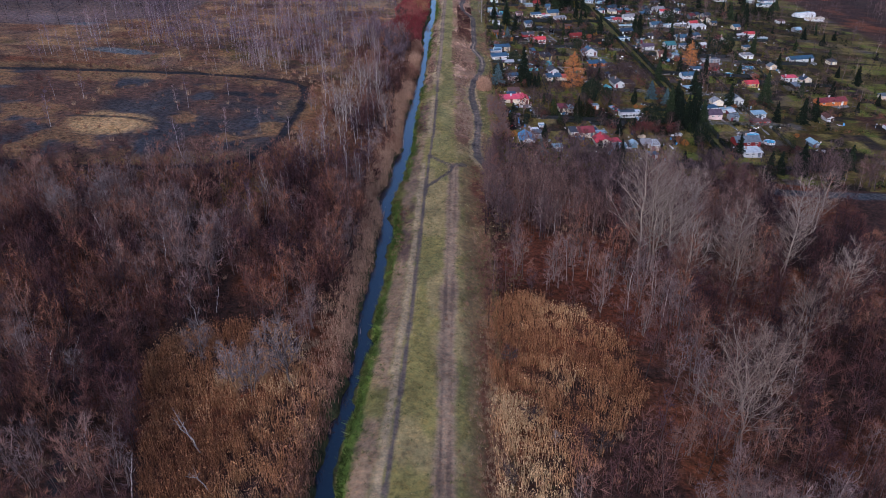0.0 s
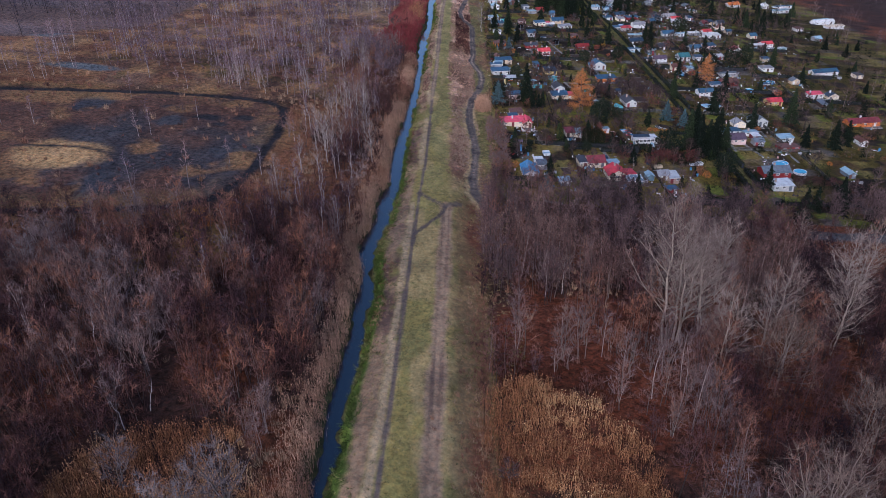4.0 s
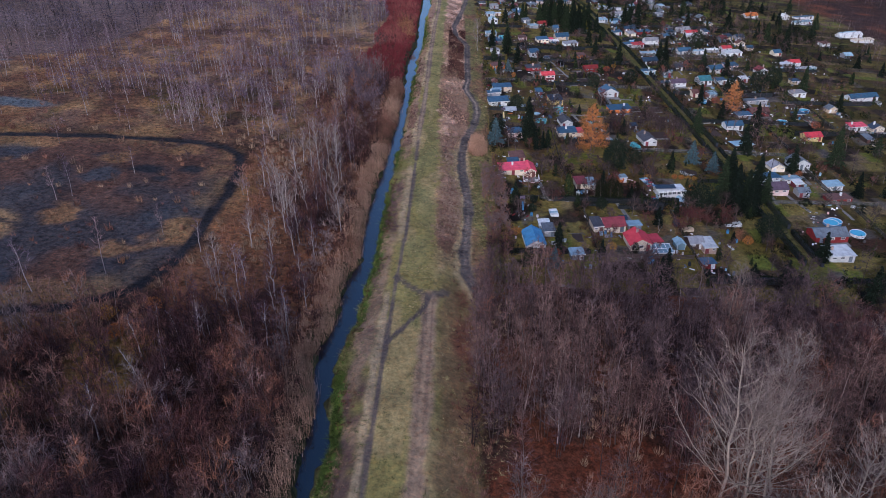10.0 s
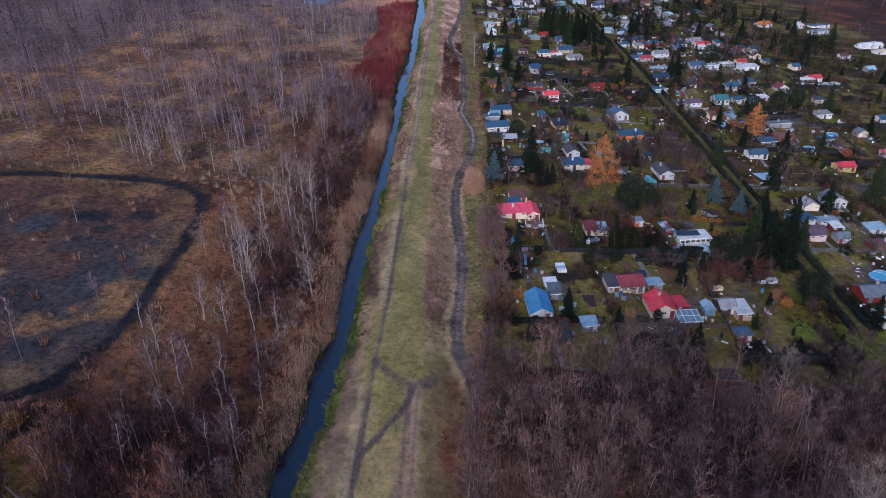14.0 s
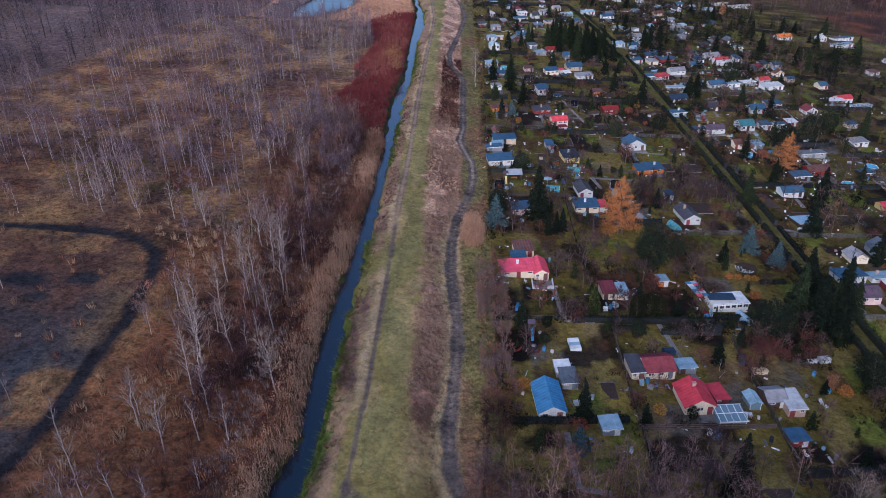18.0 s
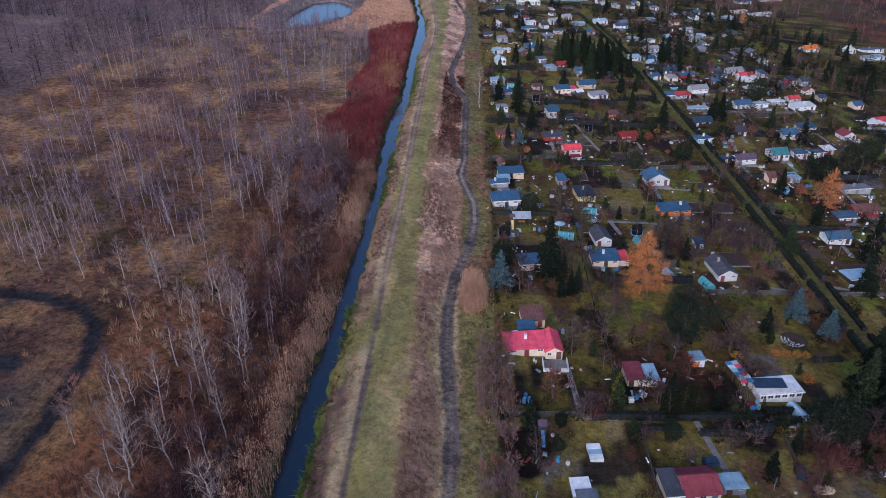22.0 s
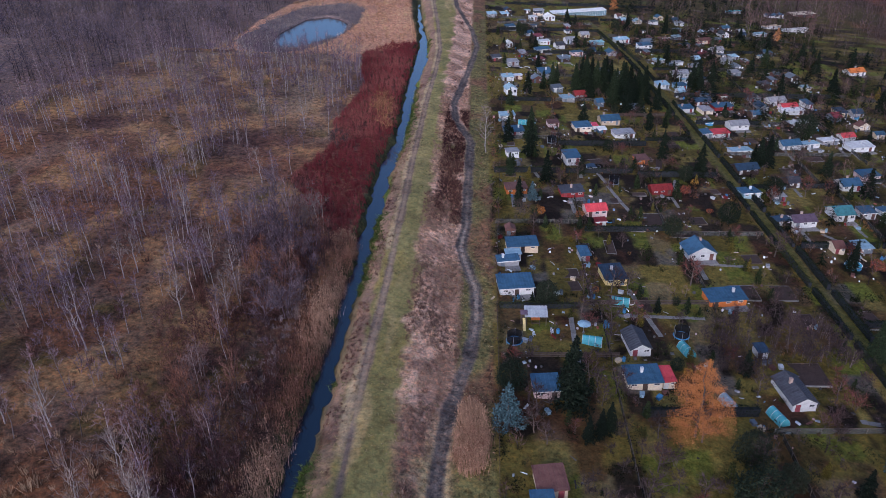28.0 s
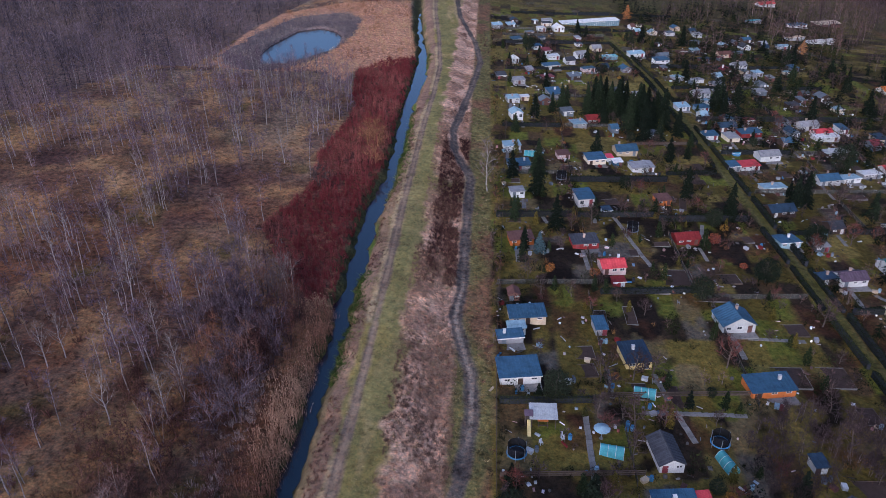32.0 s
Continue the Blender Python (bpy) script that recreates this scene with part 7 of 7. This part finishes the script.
# along the levee side and both sides of the lane
for y0 in np.arange(145, 425, 14.0):
    fx = float(np.interp(y0, [145, 163, 211, 240, 308, 408], [18.9, 19.0, 20.0, 20.2, 23.0, 26.2]))
    fence(fx, y0, float(np.interp(y0 + 14, [145, 163, 211, 240, 308, 408], [18.9, 19.0, 20.0, 20.2, 23.0, 26.2])), y0 + 14)
lx, ly = [p[0] for p in LANE], [p[1] for p in LANE]
for y0 in np.arange(142, 430, 15.0):
    for side in (-1.9, 1.9):
        a, c = float(np.interp(y0, ly, lx)) + side, float(np.interp(y0 + 14, ly, lx)) + side
        if hr.random() < 0.7:
            hedge(a, y0, c, y0 + 13.6, hr.uniform(0.9, 1.6), 0.9)
# lines between neighbours
for px, y0, y1 in ((39.5, 144, 175), (60.5, 146, 175), (38.0, 178, 218), (60.8, 182, 208), (38.5, 220, 234), (37.5, 236, 260), (60.5, 236, 260), (39.5, 263, 284), (58.5, 264, 284), (39, 287, 305), (61, 287, 304), (40, 308, 336), (60, 308, 331), (41, 338, 361), (60, 338, 390), (40, 364, 391),
                   (50, 394, 427), (110, 153, 184), (108, 186, 211), (110, 214, 236), (112, 238, 262), (110, 264, 290), (108, 292, 309), (110, 311, 331), (112, 334, 356), (115, 360, 388), (135, 240, 300), (130, 312, 356)):
    for k in range(max(1, int((y1 - y0) / 16))):
        n = max(1, int((y1 - y0) / 16))
        fence(px, y0 + (y1 - y0) * k / n, px + 0.2, y0 + (y1 - y0) * (k + 1) / n)

for a in ((31.0, 186.5, 31.6, 176.8), (31.6, 176.6, 37.0, 176.6), (28.5, 152.5, 28.8, 143.5), (28.8, 143.4, 33, 143.2), (48.5, 179, 50.5, 168), (50.5, 168, 52.5, 160), (33, 219.6, 33.2, 231), (48.5, 228, 47.0, 233.5), (45.5, 241, 46.5, 235.5), (38, 241, 37.8, 235), (30, 290.5, 32, 284),
          (47, 292, 49, 284.5), (49, 283, 52, 271), (96, 269, 101, 263), (95, 190, 97.5, 181), (68, 290, 66, 284), (64.5, 252, 75, 252.6), (75, 213, 84, 212.4), (42, 232.6, 58, 234), (88, 215, 95, 214)):
    slabs_path(*a)
for a in ((67.5, 243, 7, 5.5, 0), (75, 244, 7, 5.5, 0), (89.5, 238, 5, 6, 8), (96, 222.5, 10, 4, 0), (90, 229, 4, 8, 8), (55, 144.5, 5, 3, 0), (42, 236.8, 3.2, 4, 0), (47.5, 236.5, 2.2, 5, 0), (39, 253.5, 2.2, 5, 0), (44.5, 255, 2, 6, 0), (55, 268, 9, 6, 0), (60, 262.5, 10, 3, 0),
          (44, 166.5, 6, 3, 0), (36, 161, 3, 4, 0), (72, 316, 5, 8, 4), (76, 320, 3, 8, 4), (62, 301, 5, 3, 0), (66, 299, 1.6, 7, -12), (30, 300, 4, 4, 0), (47, 148, 5, 4, 0), (70, 222, 8, 6, 0), (106, 222, 5, 5, 0), (98, 343, 8, 3, 0), (113, 312, 8, 3, 0)):
    bed(*a)

# trees and shrubs between them
def free(px, py, gap=0.4):
    if near_line(np.array([px]), np.array([py]), LANE)[0] < 4 or near_line(np.array([px]), np.array([py]), ROAD)[0] < 3:
        return False
    return all(not (a - gap < px < c + gap and b - gap < py < d + gap) for a, b, c, d in FOOT)


gr = random.Random(11)
PALE_BIRCH.plant(18.6, 296, 1.5, "lone leafless birch with a white trunk by the path")
# the dark stand of spruces and the ones scattered behind it
for px, py, s in ((50, 352, 0.9), (53, 357, 1.0), (57, 351, 1.05), (61, 356, 1.1), (63, 347, 1.0), (66, 352, 1.1), (68, 343, 0.95), (70, 357, 0.9), (73, 349, 1.0), (76, 342, 0.8), (59, 361, 0.8), (64, 362, 0.85), (44, 356, 0.7), (39, 352, 0.6), (54, 346, 0.8), (69, 336, 0.8)):
    SPRUCE_TREE.plant(px, py, s)
for px, py, s in ((92, 146, 0.7), (97, 150, 0.6), (76, 149, 0.55), (104, 152, 0.8), (113, 149, 0.8), (120, 156, 0.7), (89.5, 160, 0.6)):
    SMALL_SPRUCE.plant(px, py, s)
# small sheds and huts of the farther plots
for i in range(210):
    px, py = (gr.uniform(23, 80), gr.uniform(330, 470)) if i % 3 == 0 else ((gr.uniform(90, 205), gr.uniform(150, 360)) if i % 6 == 1 else (gr.uniform(88, 150), gr.uniform(330, 480)))
    w = gr.uniform(2.2, 5.0)
    if near_line(np.array([px]), np.array([py]), LANE)[0] > 6 and all(not (a - 2.5 < px < c + 2.5 and b - 4 < py < d + 2.5) for a, b, c, d in FOOT):
        house(px, py, w, gr.uniform(3.2, 5.5), gr.uniform(2.0, 2.6), gr.choice(("shed", "shed", "shed", "gx", "gy")), gr.choice(("blue", "grey", "slate", "sky", "brown", "charcoal", "navy", "slate", "maroon")), gr.choice(("white", "beige", "grey", "darkwood", "darkwood", "brown", "cream", "slate")))


# slab paths, beds and glass frames about the huts
for fx0, fy0, fx1, fy1 in list(FOOT):
    if fy0 > 360 or fx0 > 130 or fx1 - fx0 < 4.2 or (fx0 < 60 and fy0 < 250) or gr.random() < 0.35:
        continue
    px, ln = gr.uniform(fx0 + 1, fx1 - 1), gr.uniform(4, 8)
    if free(px, fy0 - ln, 0.2) and free(px, fy0 - ln / 2, 0.2):
        slabs_path(px, fy0 + 0.3, px + gr.uniform(-0.6, 0.6), fy0 - ln, gr.uniform(0.7, 1.1))
for i in range(90):
    px, py = gr.uniform(22, 130), gr.uniform(235, 360)
    if free(px, py, 1.8) and free(px + 2.5, py, 0.8) and free(px - 2.5, py, 0.8):
        bed(px, py, gr.uniform(2.0, 5.5), gr.uniform(1.6, 4.0), gr.uniform(2, 10))
        FOOT.append((px - 2.2, py - 1.6, px + 2.2, py + 1.6))


def strew(kind, count, x0, x1, y0, y1, s0, s1):
    for i in range(count):
        px, py = gr.uniform(x0, x1), gr.uniform(y0, y1)
        if free(px, py):
            kind.plant(px, py, gr.uniform(s0, s1))


strew(FRUIT, 120, 21, 82, 144, 260, 0.7, 1.5)
strew(FRUIT, 70, 22, 82, 260, 430, 0.6, 1.3)
strew(FRUIT, 80, 88, 165, 150, 420, 0.7, 1.4)
strew(BUSH, 70, 21, 82, 144, 300, 0.35, 0.95)
strew(BUSH, 40, 21, 160, 260, 470, 0.4, 1.0)
strew(BUSH, 14, 66, 82, 205, 222, 0.5, 1.1)
strew(BUSH, 16, 30, 52, 190, 208, 0.5, 1.0)
strew(THUJA_TREE, 150, 21, 82, 144, 300, 0.4, 1.2)
strew(MAROON, 18, 22, 120, 150, 330, 0.5, 0.9)
strew(SMALL_SPRUCE, 26, 21, 82, 150, 300, 0.22, 0.5)
strew(PINE_TREE, 14, 21, 82, 150, 300, 0.35, 0.7)
strew(THUJA_TREE, 110, 24, 180, 260, 450, 0.6, 1.6)
strew(SMALL_SPRUCE, 80, 88, 210, 180, 460, 0.35, 0.85)
strew(SMALL_SPRUCE, 22, 24, 82, 300, 470, 0.35, 0.7)
strew(PINE_TREE, 16, 22, 160, 300, 470, 0.5, 0.9)
strew(RUSSET_TREE, 14, 21, 130, 150, 330, 0.4, 1.1)
strew(GOLD_TREE, 16, 21, 130, 150, 400, 0.4, 1.0)
for px, py, s in ((62, 168, 1.7), (65, 170, 1.5), (60, 165.5, 1.4), (72, 170.5, 1.3), (23, 160, 1.0), (40, 158, 1.2), (43, 157, 0.9), (31, 266, 0.9), (67.4, 193.3, 0.7), (69.2, 193.4, 0.7), (71.0, 193.4, 0.65), (72.7, 193.5, 0.65), (70.0, 187.5, 0.95), (74.5, 163.6, 1.0), (50.5, 219.3, 0.7), (53, 217, 0.5)):
    (MAROON if s > 1 else GOLD_TREE).plant(px, py, s * (0.65 if s > 1 else 1.0))
for px, py, s in ((64.2, 171.8, 0.8), (66.6, 171.6, 0.85), (65.4, 173.6, 0.8), (67.8, 170.2, 0.7), (63.0, 173.2, 0.7), (73.6, 175.2, 0.7), (75.6, 176.2, 0.6)):
    MAROON.plant(px, py, s)
for px, py, s in ((55.9, 167.3, 0.42), (55.2, 165.6, 0.38), (56.6, 169.6, 0.4)):
    LEANING.plant(px, py, s, "dead white stem leaning over a garden lawn")
for x0, y0, x1, y1, h, w in ((39.2, 175.2, 45.8, 175.9, 0.9, 0.9), (48.4, 175.2, 55.4, 175.9, 1.1, 0.9), (55.8, 176.0, 59.4, 176.5, 2.2, 1.3), (60.2, 178.4, 65.2, 179.3, 1.1, 1.0), (73.4, 192.8, 79, 193.6, 0.9, 0.8)):
    hedge(x0, y0, x1, y1, h, w)


def storage_box(x, y, turn, w, d, h, col, label):
    """A covered box with a rounded lid, standing on two bearers."""
    ob = thing("storage_box", x, y, turn, label, "box", "garden boxes")
    for sx in (-0.35, 0.35):
        part("bearer", boxes((w * sx - 0.06, -d / 2, -0.1, w * sx + 0.06, d / 2, 0.1)), TIMBER, ob)
    part("body", boxes((-w / 2, -d / 2, 0.1, w / 2, d / 2, h * 0.7)), WALLS[col], ob)
    part("lid", boxes((-w / 2 - 0.05, -d / 2 - 0.05, h * 0.7, w / 2 + 0.05, d / 2 + 0.05, h * 0.82), (-w * 0.42, -d * 0.38, h * 0.82, w * 0.42, d * 0.38, h)), WALLS[col], ob)


def lounger(x, y, turn):
    ob = thing("sun_lounger", x, y, turn, "white plastic sun lounger standing on a lawn", "lounger")
    part("seat", boxes((-0.3, -0.9, 0.28, 0.3, 0.4, 0.36)), WALLS["white"], ob)
    part("backrest", slab((-0.3, 0.4, 0.30), (0.3, 0.4, 0.30), (0.3, 0.95, 0.72), (-0.3, 0.95, 0.72), 0.06), WALLS["white"], ob)
    for sx in (-0.25, 0.25):
        for sy in (-0.8, 0.3):
            part("leg", boxes((sx - 0.03, sy - 0.03, -0.05, sx + 0.03, sy + 0.03, 0.28)), WALLS["white"], ob)


def pampas(x, y, size):
    ob = thing("pampas_grass", x, y, 0, "tall round clump of tan pampas grass", "ornamental grass", size=size)
    v, f, k = merged([reed_form(1130 + i, 130, 0.36, 2.4, 0.05)[:2] for i in range(3)])
    part("blades", mesh_of("blades", v, f, [OCHRE_TWIG]), None, ob)


storage_box(75.2, 171.3, 8, 1.9, 1.2, 1.1, "white", "white covered box on bearers beside a garden path")
storage_box(73.2, 171.0, 4, 1.6, 0.9, 0.5, "pale", "low pale grey box beside a garden path")
storage_box(39.7, 180.2, 0, 0.8, 0.7, 0.9, "white", "small white box standing on a lawn")
storage_box(48.4, 170.4, 6, 2.0, 1.3, 1.0, "navy", "dark blue covered box at the end of a slab path")
storage_box(60.6, 169.9, 80, 2.6, 1.3, 0.9, "navy", "dark blue tarpaulin-covered box under maroon bushes")
storage_box(62.5, 167.4, 5, 2.4, 1.2, 1.0, "beige", "beige wooden box in front of maroon bushes")
lounger(69.9, 161.3, 20)
pampas(73.1, 165.3, 1.0)
for px, py in ((72.2, 164.1), (71.7, 167.8)):
    barrel(px, py, "azure")

for px, py in ((-16, 230), (-19.5, 234), (-14.5, 237), (-17, 241), (-20, 240), (-22, 246), (-25, 250), (-23, 242), (-28, 258), (-26, 245), (-20, 228), (-15, 224), (-18, 222), (-29, 264), (-30, 252), (-27, 238)):
    WILLOW.plant(px, py, gr.uniform(1.6, 2.3))


def pile(x, y, turn, col):
    ob = thing("board_pile", x, y, turn, "small pile of %s boards in a garden" % WORDS.get(col, col), "pile", "garden clutter")
    for k in range(2):
        part("board", boxes((-0.6 - 0.1 * k, -0.25 + 0.17 * k, -0.05, 0.6, -0.10 + 0.17 * k, 0.12 + 0.04 * k)), WALLS[col], ob)


def chair(x, y, turn, col):
    ob = thing("garden_chair", x, y, turn, "%s plastic garden chair on the lawn" % WORDS.get(col, col), "chair", "garden chairs")
    part("seat", boxes((-0.24, -0.24, 0.40, 0.24, 0.24, 0.44)), WALLS[col], ob)
    part("backrest", boxes((-0.24, 0.21, 0.44, 0.24, 0.25, 0.88)), WALLS[col], ob)
    for sx in (-0.21, 0.21):
        for sy in (-0.21, 0.21):
            part("leg", boxes((sx - 0.025, sy - 0.025, -0.05, sx + 0.025, sy + 0.025, 0.40)), WALLS[col], ob)


def crate(x, y, turn, col):
    ob = thing("garden_box", x, y, turn, "%s storage box standing beside a shed" % WORDS.get(col, col), "box", "garden clutter")
    part("body", boxes((-0.5, -0.35, -0.05, 0.5, 0.35, 0.5)), WALLS[col], ob)
    part("lid", boxes((-0.54, -0.39, 0.5, 0.54, 0.39, 0.58)), WALLS[col], ob)


for fx0, fy0, fx1, fy1 in list(FOOT):
    if fy0 > 400 or gr.random() < 0.25:
        continue
    for k in range(gr.randint(1, 3)):
        px, py = gr.uniform(fx0 - 1.5, fx1 + 1.5), fy0 - gr.uniform(0.2, 2.2)
        if not free(px, py, -0.3):
            continue
        gr.choice((pile, pile, chair, crate, crate, crate))(px, py, gr.uniform(0, 180), gr.choice(("white", "white", "pale", "sky", "brown", "slate", "beige", "azure", "grey", "darkred")))
        if gr.random() < 0.3:
            barrel(px + 1.0, py + 0.3, gr.choice(("azure", "dark", "sky", "slate")))


# low plants of the gardens: perennials, berry bushes, weeds along the plot lines
def plot_edge(x, y):
    e = np.full(len(x), 99.0)
    for v in (153.5, 176, 190.5, 210, 219.5, 234.5, 261, 285, 306, 337, 362, 392, 428):
        e = np.minimum(e, np.abs(y - v - skew(v) * (x - 20)))
    for v in (20.5, 39.3, 60.5, 81, 88, 110):
        e = np.minimum(e, np.abs(x - v))
    return e


def garden_plants(x, y):
    ok = (x > 20) & (x < 205 + 0.25 * (y - 150)) & (y > 143) & clear_of(x, y, (LANE, 2.6), (ROAD, 2.5))
    for a, b, c, d in FOOT:
        ok &= ~((x > a) & (x < c) & (y > b + 0.3) & (y < d))
    return ok * (0.05 * smooth(0.4, 0.62, fractal(x, y, 6, 511)) + 0.8 * (1 - smooth(0.5, 2.2, plot_edge(x, y))) + 0.9 * smooth(0.62, 0.7, fractal(x, y, 9, 521)))


GREENERY = toned("garden_perennials", [(0.0, (0.008, 0.011, 0.004)), (0.35, (0.026, 0.026, 0.009)), (0.55, (0.06, 0.034, 0.026)), (0.8, (0.10, 0.045, 0.028)), (1.0, (0.17, 0.095, 0.032))])
EVERGREEN = toned("evergreen_shrub_leaves", [(0.0, (0.004, 0.006, 0.003)), (0.6, (0.009, 0.013, 0.005)), (1.0, (0.028, 0.032, 0.009))])
DARK_TWIG = toned("dark_thicket_twigs", [(0.0, (0.030, 0.021, 0.023)), (1.0, (0.062, 0.042, 0.044))])
xs, ys = sow(300, 55, 82, 220, 240, 651, lambda x, y: (near_line(x, y, [(57, 222.5), (66, 231), (82, 229)]) < 5.5) * clear_of(x, y, (LANE, 3)))
scatter("dark_thicket", SCRUB_FORMS, xs, ys, rs(652).uniform(0.3, 0.5, len(xs)), [BARK, DARK_TWIG], 653, "dark bare thicket of an overgrown garden plot", "shrubs", 0.1)
# odds and ends strewn about the huts: boards, sheets, pots, stones
LITTER = toned("garden_odds_and_ends", [(0.0, (0.05, 0.045, 0.045)), (0.3, (0.22, 0.20, 0.19)), (0.5, (0.10, 0.17, 0.25)), (0.6, (0.62, 0.62, 0.63)), (0.75, (0.25, 0.07, 0.055)), (0.85, (0.68, 0.69, 0.70)), (1.0, (0.72, 0.74, 0.76))], 0.7)
BITS = []
for i in range(6):
    bw, bd, bh = ((1.0, 0.5, 0.25), (1.6, 0.25, 0.15), (0.5, 0.5, 0.6), (0.8, 0.7, 0.12), (2.2, 0.16, 0.12), (0.4, 0.35, 0.4))[i]
    bv = np.array([(sx * bw / 2, sy * bd / 2, sz) for sz in (-0.1, bh) for sx, sy in ((-1, -1), (1, -1), (1, 1), (-1, 1))])
    bf = np.array([(4, 5, 6), (4, 6, 7), (0, 1, 5), (0, 5, 4), (1, 2, 6), (1, 6, 5), (2, 3, 7), (2, 7, 6), (3, 0, 4), (3, 4, 7)])
    BITS.append((bv, bf, np.zeros(len(bf), int)))


def about_huts(x, y):
    e = np.zeros(len(x))
    for a, b, c, d in FOOT:
        out = np.hypot(np.maximum(np.maximum(a - x, x - c), 0), np.maximum(np.maximum(b - y, y - d), 0))
        e = np.maximum(e, np.where((x > a) & (x < c) & (y > b + 0.3) & (y < d), -9, 1 - smooth(0.5, 4.0, out)))
    blocked = np.zeros(len(x), bool)
    for a, b, c, d in FOOT:
        blocked |= (x > a) & (x < c) & (y > b + 0.3) & (y < d)
    return np.where(blocked, 0.0, np.clip(e, 0, 1)) * clear_of(x, y, (LANE, 2.0))


xs, ys = sow(26000, 20, 200, 143, 480, 661, lambda x, y: 0.35 * about_huts(x, y) + 0.006 * (x < 82))
scatter("garden_litter", BITS, xs, ys, rs(662).uniform(0.35, 0.95, len(xs)), [LITTER], 663, "boards, sheets, pots and stones strewn about the huts", "clutter", 0.03)
FAR_CONIFERS = []
for i in range(4):
    cv, cf = conifer_arrays(2400 + i, 9.0, 2.4, 9, 7, ragged=0.4)
    FAR_CONIFERS.append((cv * np.array([1.2, 1.2, 1.0]), cf, np.zeros(len(cf), int)))
xs, ys = sow(17000, 20, 170, 142, 460, 601, garden_plants)
scatter("garden_scrub", CLUMPS[:3] + SHRUBS[:3], xs, ys, rs(602).uniform(0.35, 1.0, len(xs)), [GREENERY], 603, "withered perennials and berry bushes in the garden plots", "garden plants", 0.05)
xs, ys = sow(9500, 20, 215, 142, 470, 611, lambda x, y: garden_plants(x, y) * 0.8)
scatter("evergreen_shrubs", FINE_CLUMPS, xs, ys, rs(612).uniform(0.8, 2.3, len(xs)), [EVERGREEN], 613, "dark evergreen shrubs along the garden plots", "shrubs", 0.1)
xs, ys = sow(3400, 20, 170, 142, 470, 621, lambda x, y: garden_plants(x, y) * 0.7)
scatter("garden_thickets", SMALL_FORMS, xs, ys, rs(622).uniform(0.25, 0.6, len(xs)), [BARK, HAZE_TWIG], 623, "bare purple-brown bushes and young trees in the gardens", "shrubs", 0.1)
xs, ys = sow(1500, 90, 200, 340, 560, 641, lambda x, y: clear_of(x, y, (LANE, 2.6)) * (0.15 + smooth(0.42, 0.55, fractal(x, y, 16, 541))))
scatter("far_conifers", FAR_CONIFERS, xs, ys, rs(642).uniform(0.3, 0.9, len(xs)), [EVERGREEN], 643, "dark conifers and tall hedges among the far gardens", "conifers", 0.1)
xs, ys = sow(1100, 88, 225, 146, 380, 644, lambda x, y: np.where(x < 165, garden_plants(x, y), 0.5 * smooth(0.45, 0.55, fractal(x, y, 14, 545))))
scatter("garden_conifers", FAR_CONIFERS, xs, ys, rs(645).uniform(0.25, 0.7, len(xs)), [EVERGREEN], 646, "dark conifers along the farther garden plots", "conifers", 0.1)
xs, ys = sow(1000, 95, 255, 200, 560, 631, lambda x, y: (x < 190 + 0.25 * (y - 150)) * (0.12 + smooth(0.33, 0.5, fractal(x, y, 26, 531))) * clear_of(x, y, (LANE, 2.5)))
scatter("far_garden_trees", FAR_FORMS, xs, ys, rs(632).uniform(0.35, 0.85, len(xs)), [BARK, HAZE_TWIG], 633, "bare dark trees among the far gardens", "trees", 0.1)
